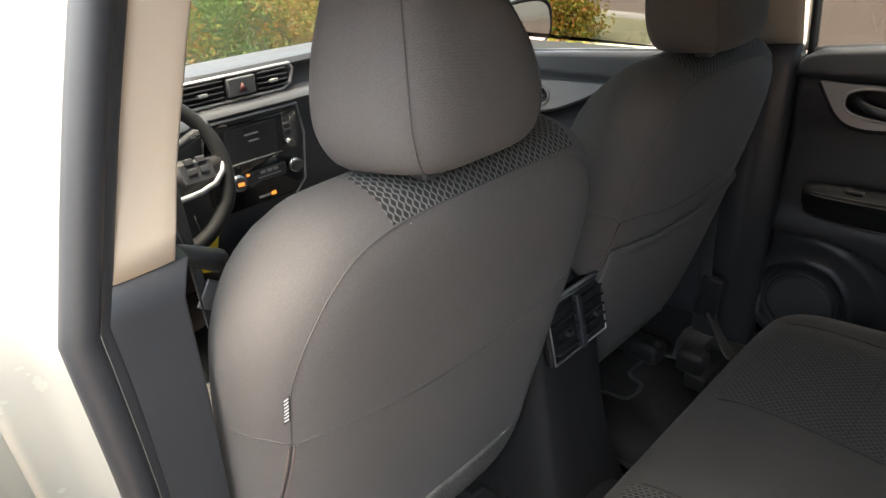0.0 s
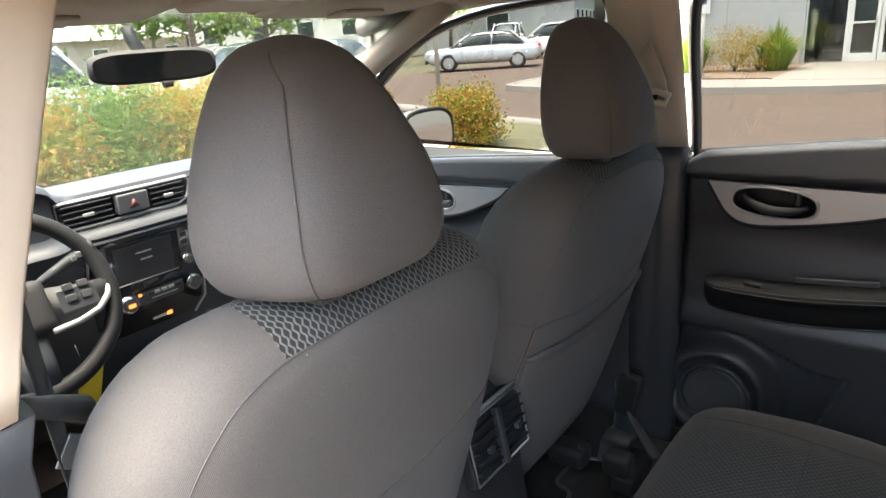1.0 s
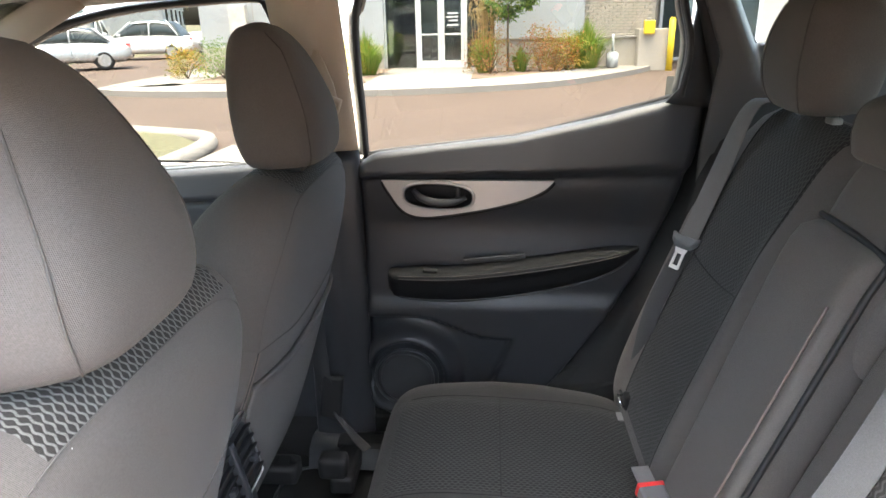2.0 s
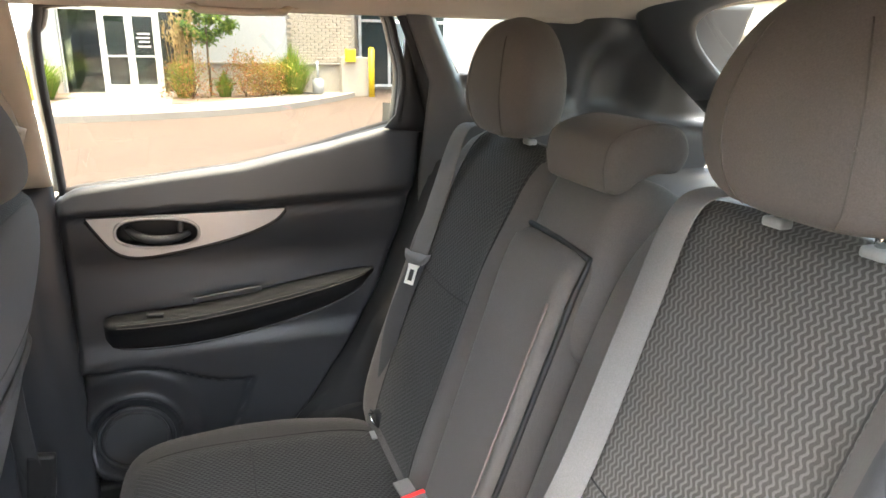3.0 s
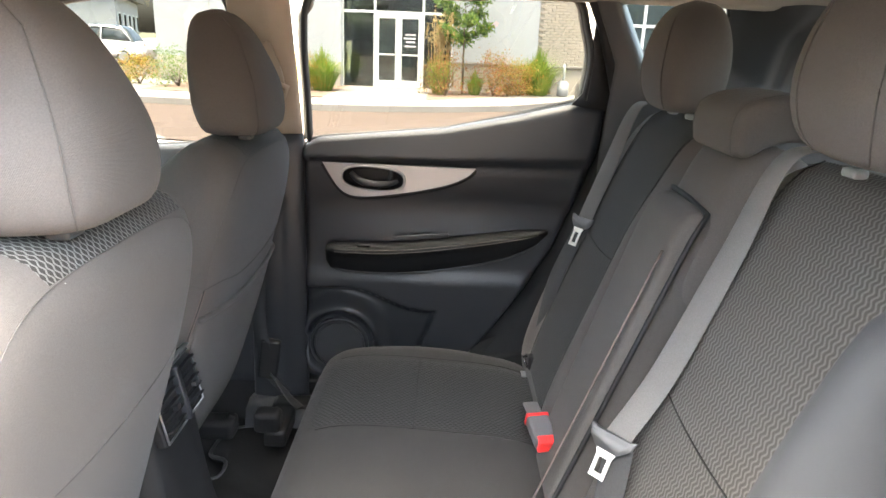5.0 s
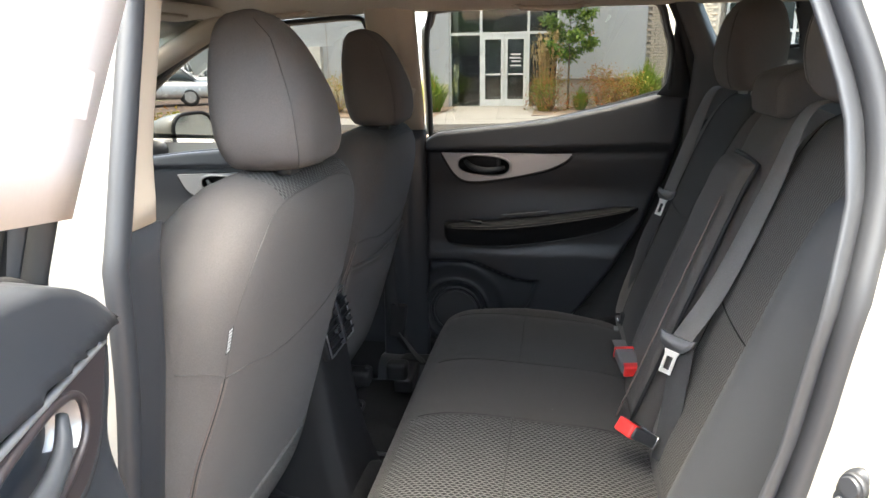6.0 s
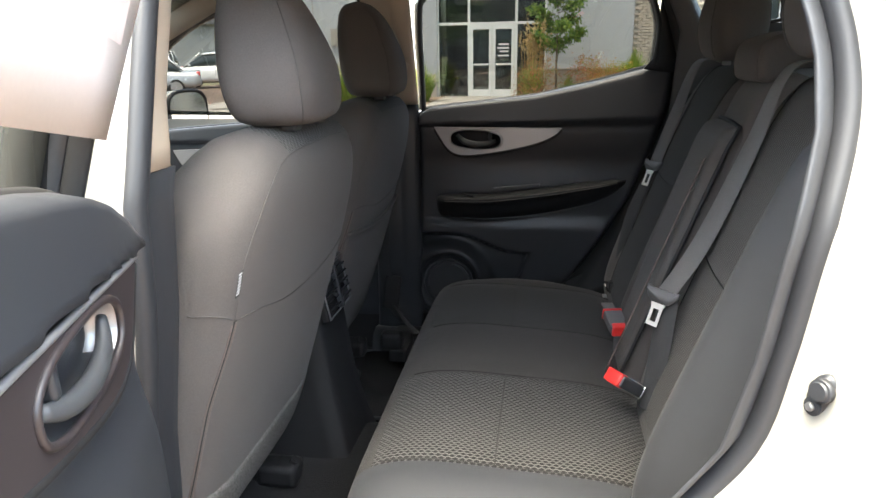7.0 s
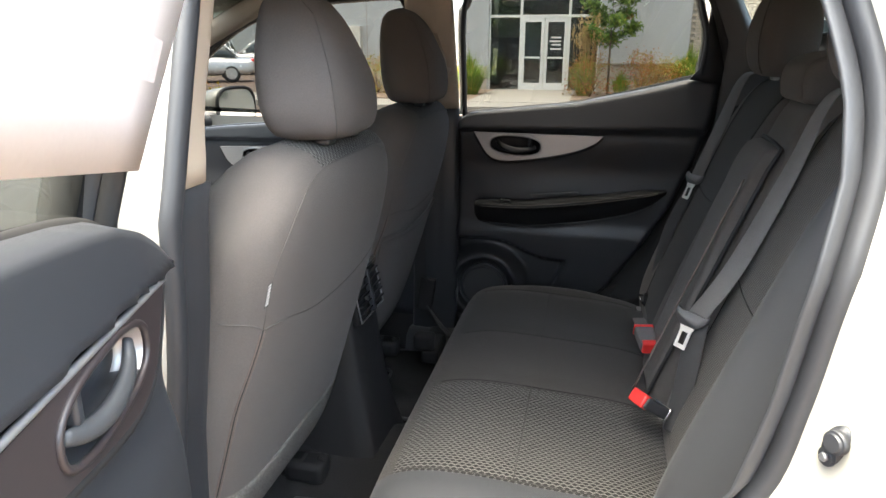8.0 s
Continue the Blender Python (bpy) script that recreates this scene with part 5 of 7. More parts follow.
tilt = Matrix.Rotation(radians(5.7), 4, "X")
part("screen_bezel", box(on_stack(-0.006, 1.016, 0.002), (0.185, 0.008, 0.112), 0.005, tilt), PIANO, stack)
screen = part("screen", box(on_stack(-0.010, 1.016, 0.006), (0.150, 0.004, 0.090), 0.002, tilt), SCREEN, stack, "dark touch screen with faint text bars")
part("screen_text", box(on_stack(-0.010, 1.038, 0.0085), (0.040, 0.0008, 0.004), 0, tilt), DIM, screen)
part("screen_text", box(on_stack(-0.005, 1.020, 0.0085), (0.030, 0.0008, 0.004), 0, tilt), DIM, screen)
part("screen_strip", tube([on_stack(-0.09, 0.968, 0.008), on_stack(0.075, 0.968, 0.008)], 0.0016, 6), SILVER, stack)
for z in (1.05, 1.032, 1.014):
    part("button", box(on_stack(0.098, z, 0.006), (0.018, 0.006, 0.012), 0.002, tilt), PLASTIC, stack)


def knob(x, z, r, lit):
    k = part("knob", disc(on_stack(x, z), (0, -1, 0.1), r, 0.022, 28, 0.003), CHROME, stack, "chrome-ringed control knob")
    part("knob_cap", disc(on_stack(x, z, 0.022), (0, -1, 0.1), r * 0.72, 0.004, 24, 0.001), PLASTIC_DARK, k)
    if lit:
        part("knob_light", box(on_stack(x, z, 0.027), (r * 0.8, 0.001, r * 0.45), 0), AMBER, k)


knob(0.098, 0.985, 0.013, False)
knob(-0.068, 0.918, 0.022, True)
knob(0.108, 0.918, 0.020, False)
part("climate_panel", box(on_stack(0.02, 0.918, 0.002), (0.125, 0.006, 0.034), 0.003, tilt), PLASTIC, stack)
for k in range(6):
    part("climate_button", box(on_stack(-0.028 + 0.019 * k, 0.926, 0.006), (0.014, 0.004, 0.008), 0.001, tilt), DIM if k in (2, 3, 4) else PLASTIC_DARK, stack)
part("climate_strip", box(on_stack(0.03, 0.912, 0.006), (0.07, 0.003, 0.002), 0, tilt), SILVER, stack)
part("warning_light", box(on_stack(-0.036, 0.930, 0.008), (0.008, 0.002, 0.006), 0, tilt), AMBER, stack)
part("warning_light", box(on_stack(0.034, 0.858, 0.006), (0.014, 0.003, 0.010), 0.001, tilt), AMBER, stack, "amber lit switch")
part("switch_strip", box(on_stack(0.015, 0.856, 0.003), (0.05, 0.004, 0.006), 0.001, tilt), SILVER, stack)
# instrument binnacle
part("instrument_panel", box((-0.36, 1.085, 1.13), (0.30, 0.02, 0.11), 0.01, Matrix.Rotation(radians(20), 4, "X")), PLASTIC_DARK, dash)
for dx in (-0.075, 0.075):
    part("dial", tube([(-0.36 + dx + 0.048 * math.cos(a), 1.068, 1.13 + 0.048 * math.sin(a)) for a in np.linspace(0, 2 * math.pi, 31)[:-1]], 0.003, 6, True, None, 1.0, (0, 1, 0)), SILVER, dash)

# steering wheel
WC, WR = Vector((-0.384, 0.85, 1.064)), 0.176
wm = Matrix.Translation(WC) @ Matrix.Rotation(radians(-24), 4, "X")
wheel = root("steering_wheel", WC, "black leather steering wheel with silver-edged spokes", "steering wheel")


def wheel_pt(x, z, y=0.0):
    return wm @ Vector((x, y, z))


part("rim", tube([wheel_pt(WR * math.cos(a), WR * math.sin(a) * (0.985 if math.sin(a) > -0.6 else 0.95)) for a in np.linspace(0, 2 * math.pi, 73)[:-1]], 0.0165, 12, True, None, 1.0, wm.to_3x3() @ Vector((0, 1, 0))), VINYL, wheel)
hub = box((0, 0, 0), (0.125, 0.05, 0.105), 0.03, None, 4)
hub.transform(wm @ Matrix.Translation((0, 0.005, -0.01)))
part("airbag_pad", hub, PLASTIC_DARK, wheel)
for s in (-1, 1):
    sp = prism([(0.05 * s, 0.022), (0.12 * s, 0.010), (0.172 * s, 0.006), (0.174 * s, -0.022), (0.14 * s, -0.045), (0.06 * s, -0.060)], lambda a, b, h: wheel_pt(a, b, 0.008 - h), 0.022, 0.005)
    spoke = part("spoke", sp, PLASTIC_DARK, wheel)
    edge = [wheel_pt(0.045 * s, -0.062, -0.012), wheel_pt(0.095 * s, -0.060, -0.017), wheel_pt(0.135 * s, -0.050, -0.017), wheel_pt(0.160 * s, -0.030, -0.013), wheel_pt(0.170 * s, -0.008, -0.008)]
    part("spoke_trim", tube(edge, 0.0065, 8), SILVER, spoke, "silver spoke edge")
    part("spoke_face", box(wheel_pt(0.108 * s, -0.016, -0.013), (0.072, 0.008, 0.046), 0.003, wm.to_3x3().to_4x4()), PLASTIC, spoke)
    for k in range(4):
        part("spoke_button", box(wheel_pt((0.095 + 0.028 * (k % 2)) * s, 0.008 - 0.022 * (k // 2), -0.017), (0.020, 0.006, 0.014), 0.002, wm.to_3x3().to_4x4()), PLASTIC, spoke)
sp = prism([(-0.035, -0.06), (0.035, -0.06), (0.028, -0.175), (-0.028, -0.175)], lambda a, b, h: wheel_pt(a, b, 0.010 - h), 0.02, 0.005)
part("spoke", sp, PLASTIC, wheel)
part("column_cover", tube([WC + Vector((0, 0.03, -0.01)), WC + Vector((0, 0.30, -0.12))], 0.05, 16), PLASTIC, wheel)
stalk = [WC + Vector(p) for p in ((0.03, 0.05, 0.0), (0.10, 0.04, 0.035), (0.15, 0.03, 0.060), (0.175, 0.028, 0.072))]
st = part("wiper_stalk", tube(stalk, lambda t: 0.008 + 0.006 * t, 10), PLASTIC, wheel, "wiper stalk with pale markings")
for f in (0.45, 0.6, 0.75):
    p = stalk[1].lerp(stalk[3], f) + Vector((0, -0.013, 0.003))
    part("stalk_mark", box(p, (0.010, 0.002, 0.010), 0), DIM, st)
tag = root("yellow_tag", (-0.29, 0.86, 0.86), "yellow plastic tag hanging under the steering wheel", "tag")
part("card", box((-0.285, 0.86, 0.855), (0.045, 0.003, 0.085), 0.001, Matrix.Rotation(0.3, 4, "Y")), YELLOW_PAINT, tag)
part("string", tube([(-0.285, 0.86, 0.89), (-0.29, 0.87, 0.95)], 0.0012, 5), PLASTIC_DARK, tag)

# centre console with the rear air vents
console = root("centre_console", (0.03, 0.5, 0.4), "black centre console with armrest and rear air vents", "console")
keys = [(0.37, 0.02, 0.130, 0.10), (0.48, 0.05, 0.108, 0.10), (0.60, 0.075, 0.098, 0.10), (0.78, 0.10, 0.096, 0.10), (0.90, 0.125, 0.094, 0.10), (0.915, 0.14, 0.085, 0.10)]
rows = []
for r in spline(keys, 22):
    z, y, hw = r[0], r[1], r[2]
    rows.append([(0.03 + hw * a, y + (0.5 - y) * b, z) for a, b in ((-1, 1), (-1, 0.5), (-1, 0.12), (-0.96, 0.02), (-0.85, 0.0), (-0.4, -0.01), (0, -0.012), (0.4, -0.01), (0.85, 0.0), (0.96, 0.02), (1, 0.12), (1, 0.5), (1, 1))])
part("console_body", grid(rows, closed=True, cap=True), PLASTIC_DARK, console)
part("armrest_lid", box((0.03, 0.32, 0.928), (0.18, 0.36, 0.045), 0.02, None, 3), CLOTH, console)
part("front_console", box((0.0, 0.78, 0.66), (0.20, 0.60, 0.22), 0.03, None, 3), PLASTIC, console)
vtilt = Matrix.Rotation(radians(-11), 4, "X")
vent = part("vent_panel", box((0.032, 0.099, 0.832), (0.168, 0.02, 0.125), 0.006, vtilt), PLASTIC_DARK, console)
vm = Matrix.Translation((0.032, 0.090, 0.832)) @ vtilt
frp = [vm @ Vector((a, -0.004, b)) for a, b in ((-0.08, -0.055), (-0.08, 0.055), (0.08, 0.055), (0.08, -0.055))]
part("vent_rim", tube(frp, 0.0022, 6, True, None, 1.0, (0, 1, 0.2)), SILVER, vent, "thin silver vent rim")
part("vent_lip", tube([vm @ Vector((a, -0.008, 0.066)) for a in (-0.075, 0, 0.075)], 0.004, 8), SILVER, vent)
part("vent_divider", box(vm @ Vector((0, -0.008, 0)), (0.013, 0.014, 0.105), 0.003, vtilt), PLASTIC, vent, "black divider with a bright edge")
for s in (-1, 1):
    for k in range(5):
        part("slat", box(vm @ Vector((s * 0.043, -0.006, -0.038 + 0.019 * k)), (0.062, 0.016, 0.004), 0.0012, Matrix.Rotation(radians(-30), 4, "X")), PLASTIC_DARK, vent)
    part("slider", box(vm @ Vector((s * 0.043, -0.016, -0.004)), (0.014, 0.010, 0.010), 0.002, vtilt), PLASTIC, vent)
lever = root("gear_lever", (0.0, 0.83, 0.78), "gear lever with a chrome-topped knob", "gear lever")
part("stem", tube([(0.0, 0.86, 0.77), (0.0, 0.84, 0.87)], 0.009, 10), CHROME, lever)
rows = [ring((0.0, 0.838 - 0.1 * (z - 0.86), z), w, d, 2.4, 20) for z, w, d in ((0.860, 0.012, 0.012), (0.872, 0.022, 0.020), (0.890, 0.027, 0.026), (0.906, 0.027, 0.027), (0.918, 0.020, 0.022), (0.922, 0.008, 0.008))]
knob_ob = part("knob", grid(rows, closed=True, cap=True), CHROME, lever, "chrome-faced knob")
part("knob_inlay", box((0.0, 0.812, 0.900), (0.026, 0.010, 0.024), 0.004), PLASTIC_DARK, knob_ob)
part("gaiter_plate", box((0.0, 0.86, 0.772), (0.11, 0.16, 0.012), 0.004), PIANO, lever)

# inner mirror
mir = root("rearview_mirror", (0.012, 0.90, 1.463), "black-framed inner mirror on the windscreen", "mirror")
mm = Matrix.Translation((0.012, 0.895, 1.463)) @ Matrix.Rotation(radians(-9), 4, "Z") @ Matrix.Rotation(radians(4), 4, "X")
rows = []
for t in np.linspace(0, 1, 5):
    rows.append([mm @ Vector((a * (1 - 0.12 * t * t), 0.045 * t, b * (1 - 0.25 * t * t))) for a, b in ellipse(0, 0, 0.134, 0.034, 4.0, 40)])
part("housing", grid(rows, closed=True, cap=True), PLASTIC_DARK, mir)
part("mirror_glass", prism(ellipse(0, 0, 0.126, 0.028, 4.0, 40), lambda a, b, h: mm @ Vector((a, -h, b)), 0.002), MIRROR, mir, "mirror glass", False)
part("stem", tube([(0.012, 0.93, 1.475), (0.012, 0.97, 1.52), (0.012, 0.98, 1.545)], 0.014, 10), PLASTIC_DARK, mir)
part("dimmer_tab", box((0.03, 0.893, 1.424), (0.022, 0.014, 0.014), 0.004), PLASTIC_DARK, mir)

# wing mirror on the far side
wing = root("wing_mirror", (0.86, 0.95, 1.16), "wing mirror with a white shell outside the window", "wing mirror")
rows = []
for t in np.linspace(0, 1, 7):
    rows.append([(0.965 + a * (1 - 0.35 * t**2), 0.935 + 0.13 * t - 0.12 * a, 1.175 + b * (1 - 0.4 * t**2)) for a, b in ellipse(0, 0, 0.118, 0.078, 3.2, 36)])
part("shell", grid(rows, closed=True, cap=True), WHITE, wing)
part("mirror_rim", tube([(0.965 + a, 0.933 - 0.12 * a, 1.175 + b) for a, b in ellipse(0, 0, 0.114, 0.074, 3.2, 40)], 0.007, 8, True, None, 1.0, (0, 1, 0)), PLASTIC_DARK, wing)
part("mirror_glass", prism(ellipse(0, 0, 0.108, 0.068, 3.2, 40), lambda a, b, h: (0.965 + a, 0.931 - h - 0.12 * a + 0.07 * b, 1.175 + b), 0.003), MIRROR, wing, "mirror glass", False)
part("foot", tube([(0.78, 0.98, 1.14), (0.88, 0.97, 1.135)], 0.03, 12), PLASTIC_DARK, wing)

# sun visors, roof console, grab handles
for s, g in ((-1, 0), (1, 1)):
    v = root("sun_visor", (s * 0.33, 0.64, 1.55), "beige folded sun visor under the headliner", "sun visor", "sun visors")
    rows = [ring((s * 0.335, 0.70 - 0.17 * k, 1.545 + 0.022 * k), 0.215 * (1 if 0 < k < 1 else 0.96), 0.011 if 0 < k < 1 else 0.004, 3.5, 24, 0, (1, 0, 0), (0, 0.2, 1)) for k in np.linspace(0, 1, 8)]
    part("flap", grid(rows, closed=True, cap=True), HEADLINER, v)
    part("pivot", tube([(s * 0.11, 0.69, 1.555), (s * 0.56, 0.70, 1.545)], 0.006, 8), BEIGE, v)
    part("mirror_lid", box((s * 0.335, 0.61, 1.541), (0.12, 0.06, 0.008), 0.003, Matrix.Rotation(radians(-8), 4, "X")), BEIGE, v)
con = root("roof_console", (0.0, 0.52, 1.58), "beige roof console with map lamps", "roof console")
part("body", box((0.0, 0.50, 1.578), (0.20, 0.24, 0.035), 0.014, Matrix.Rotation(radians(-6), 4, "X"), 3), BEIGE, con)
for s in (-1, 1):
    part("lamp_lens", box((s * 0.05, 0.47, 1.562), (0.06, 0.05, 0.006), 0.003), PAPER, con)
for s in (-1, 1):
    for y in (0.40, -0.38):
        if s < 0 and y > 0:
            continue
        h = root("grab_handle", (s * 0.565, y, 1.565), "beige folding grab handle over the door", "grab handle", "grab handles")
        part("bar", tube([(s * 0.565, y - 0.09, 1.565), (s * 0.545, y - 0.075, 1.552), (s * 0.545, y, 1.550), (s * 0.545, y + 0.075, 1.552), (s * 0.565, y + 0.09, 1.565)], 0.010, 10, False, None, 0.7), BEIGE, h)
        for e in (-0.09, 0.09):
            part("mount", box((s * 0.575, y + e, 1.568), (0.03, 0.035, 0.02), 0.005), BEIGE, h)


# ---- belts ----
def buckle_tongue(ob, at, down, wide):
    """A latch plate: slotted black grip and a steel tongue with a hole."""
    d, w = Vector(down).normalized(), Vector(wide).normalized()
    n = w.cross(d).normalized()
    at = Vector(at)
    pl = lambda a, b, h: at + w * a - d * b + n * h  # noqa: E731
    grip = part("latch_grip", prism([(-0.032, 0.010), (-0.036, 0.026), (-0.026, 0.022), (0.026, 0.022), (0.036, 0.026), (0.032, 0.010), (0.018, -0.004), (-0.018, -0.004)], lambda a, b, h: pl(a, b, h - 0.005), 0.011, 0.003), GREYPLASTIC, ob, "grey belt latch grip")
    outer = [(-0.018, 0.002), (-0.0125, -0.014), (-0.0125, -0.050), (0.0125, -0.050), (0.0125, -0.014), (0.018, 0.002)]
    inner = [(-0.0068, -0.016), (-0.0068, -0.020), (-0.0068, -0.042), (0.0068, -0.042), (0.0068, -0.020), (0.0068, -0.016)]
    bm = bmesh.new()
    o0, i0 = [bm.verts.new(pl(a, b, 0)) for a, b in outer], [bm.verts.new(pl(a, b, 0)) for a, b in inner]
    for k in range(6):
        bm.faces.new((o0[k], o0[(k + 1) % 6], i0[(k + 1) % 6], i0[k]))
    bmesh.ops.recalc_face_normals(bm, faces=bm.faces)
    bmesh.ops.solidify(bm, geom=list(bm.faces), thickness=0.0025)
    part("tongue", bm, LATCH, grip, "bright steel tongue", False)


def bench_face(z):
    return -0.563 - 0.352 * (z - 0.62)


belt = root("rear_seat_belt", (-0.21, -0.75, 1.2), "grey rear seat belt with its steel latch hanging down", "seat belt", "rear seat belts")
part("strap", strap([(-0.219, -0.875, 1.336), (-0.208, -0.835, 1.347), (-0.197, -0.795, 1.322), (-0.187, bench_face(1.20) + 0.008, 1.20), (-0.197, bench_face(1.03) + 0.016, 1.03), (-0.215, -0.630, 0.930)], (1, 0, 0), 0.040, turned=(0.75, 0.65, 0)), WEB, belt)
# return of the same belt, its shade put into the darker webbing
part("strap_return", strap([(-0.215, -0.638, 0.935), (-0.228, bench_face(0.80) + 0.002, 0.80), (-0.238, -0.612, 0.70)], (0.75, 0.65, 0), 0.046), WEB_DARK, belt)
buckle_tongue(belt, (-0.214, -0.622, 0.918), (0, 0.25, -1), (0.75, 0.65, 0))
belt = root("rear_seat_belt", (0.53, -0.7, 1.2), "grey rear seat belt by the closed door with its latch", "seat belt", "rear seat belts")
part("strap", strap([(0.490, -0.870, 1.332), (0.492, -0.830, 1.343), (0.500, -0.795, 1.320), (0.506, bench_face(1.20) + 0.010, 1.20), (0.511, -0.712, 1.058)], (1, 0.15, 0), 0.0455, turned=(0.85, 0.5, 0)), WEB, belt)
# here too the return's shade is in the webbing's colour
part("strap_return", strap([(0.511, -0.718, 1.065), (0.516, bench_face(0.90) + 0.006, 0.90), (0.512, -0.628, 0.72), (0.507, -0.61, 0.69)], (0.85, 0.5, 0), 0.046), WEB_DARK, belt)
buckle_tongue(belt, (0.510, -0.704, 1.046), (0, 0.3, -1), (0.85, 0.5, 0))


def buckle(at, lean, turn, label):
    ob = root("belt_buckle", at, label, "belt buckle", "belt buckles")
    m = Matrix.Translation(at) @ Matrix.Rotation(turn, 4, "Z") @ Matrix.Rotation(lean, 4, "X")
    b = box((0, 0, -0.034), (0.044, 0.024, 0.072), 0.006, None, 3)
    b.transform(m)
    body = part("case", b, GREYPLASTIC if "two" in label else PLASTIC, ob)
    b = box((0, 0.0, -0.002), (0.038, 0.027, 0.020), 0.004)
    b.transform(m)
    part("push_button", b, RED, body, "red push button")
    b = box((0, 0.0, -0.066), (0.046, 0.027, 0.009), 0.003)
    b.transform(m)
    part("slot_edge", b, RED if "two" in label else CHROME, body)
    b = box((0, 0, -0.08), (0.03, 0.004, 0.06), 0.001)
    b.transform(m)
    part("stalk", b, WEB, body)


buckle((0.055, -0.588, 0.742), radians(-104), radians(102), "black belt buckle with two red ends on the bench")
buckle((-0.250, -0.545, 0.775), radians(-55), radians(35), "black belt buckle with a red push button in the bench gap")


def front_belt(s, latch):
    ob = root("front_seat_belt", (s * 0.62, 0.15, 1.3), "dark front seat belt hanging from the beige pillar guide", "seat belt", "front seat belts")
    if s > 0:
        px0, py0 = 0.612, 0.047
        g = prism([(-0.022, 0.055), (0.022, 0.055), (0.026, -0.03), (0.012, -0.07), (-0.02, -0.07), (-0.026, -0.02)], lambda a, b, h: (px0 + 0.012 - h - 0.25 * b, py0 + 0.012 + a + 0.25 * b, 1.392 + b), 0.014, 0.004)
        part("height_slider", g, BEIGE, ob, "beige belt height slider")
        part("guide_loop", tube([(px0 - 0.004, py0 - 0.035, 1.335), (px0 - 0.010, py0 - 0.010, 1.345), (px0 - 0.008, py0 + 0.02, 1.34), (px0 - 0.010, py0 + 0.02, 1.325), (px0 - 0.010, py0 - 0.03, 1.318)], 0.008, 10, True, None, 1.0, (1, 0, 0)), BEIGE, ob, "beige belt guide")
        part("strap", strap([(0.604, 0.052, 1.345), (0.612, 0.085, 1.20), (0.625, 0.11, 0.95), (0.622, 0.11, 0.70), (0.630, 0.09, 0.56), (0.640, 0.05, 0.49)], (0.3, 1, 0), 0.046), WEB_DARK, ob)
        part("anchor_cover", box((0.628, 0.09, 0.60), (0.022, 0.055, 0.12), 0.008, Matrix.Rotation(radians(8), 4, "X")), PLASTIC_DARK, ob)
        part("strap_end", strap([(0.625, 0.085, 0.56), (0.610, 0.04, 0.50), (0.59, 0.0, 0.47)], (1, 0.2, 0), 0.046), WEB_DARK, ob)
    else:
        x = -0.575
        part("guide_cover", box((x - 0.035, 0.165, 1.375), (0.03, 0.035, 0.10), 0.012, Matrix.Rotation(radians(-20), 4, "Y"), 3), BEIGE, ob, "beige belt guide")
        part("guide_loop", tube([(x - 0.02, 0.145, 1.33), (x - 0.012, 0.165, 1.30), (x - 0.012, 0.195, 1.31), (x - 0.02, 0.205, 1.345)], 0.010, 10), BEIGE, ob)
        part("strap", strap([(x - 0.012, 0.175, 1.33), (x - 0.006, 0.18, 1.20), (x, 0.185, 1.0), (x - 0.01, 0.18, 0.75), (x - 0.03, 0.17, 0.52)], (0.55, 0.85, 0), 0.046), WEB_DARK, ob)
        part("latch_grip", tube([(x - 0.045, 0.135, 1.215), (x - 0.010, 0.160, 1.190), (x + 0.022, 0.180, 1.165)], lambda t: 0.009 + 0.005 * t, 12), PLASTIC_SOFT, ob, "dark grey belt latch")
        part("tongue", box((x + 0.0, 0.165, 1.135), (0.024, 0.003, 0.034), 0.001, Matrix.Rotation(radians(35), 4, "Y")), STEEL, ob, "steel latch tongue")


front_belt(1, False)
front_belt(-1, True)

# ---- floor things ----
E3 = [(0.20, 0.20), (0.36, 0.24), (0.39, 0.17), (0.46, 0.17), (0.49, 0.22), (0.60, 0.20), (0.63, 0.10), (0.62, -0.14), (0.55, -0.18), (0.24, -0.18), (0.19, -0.10)]
for s in (-1, 1):
    fm = root("floor_mat", (s * 0.41, 0.0, 0.36), "black carpet floor mat with a bound edge", "floor mat", "floor mats")
    pts = curve2(E3 + [E3[0]], 66)[:-1]
    part("carpet", prism(pts, lambda a, b, h: (s * a, b, 0.372 + h), 0.012, 0.003), MATCLOTH, fm)
    part("binding", tube([(s * a, b, 0.384) for a, b in pts], 0.005, 6, True), PLASTIC_SOFT, fm)
tray = root("belt_anchor_cover", (0.60, 0.06, 0.42), "black plastic seat rail and belt anchor cover on the floor", "anchor cover")
part("tray", box((0.575, 0.05, 0.43), (0.16, 0.06, 0.05), 0.012), PLASTIC_DARK, tray)
part("cap", box((0.520, 0.07, 0.475), (0.05, 0.07, 0.06), 0.016, None, 3), PLASTIC_DARK, tray)
part("foot", box((0.655, 0.02, 0.44), (0.06, 0.14, 0.04), 0.012), PLASTIC_DARK, tray)


# ---- outside: ground ----
def sheet(poly, z, thick=0.0, n_name="sheet"):
    return prism(poly, lambda a, b, h: (a, b, z - thick + h), max(0.01, thick))


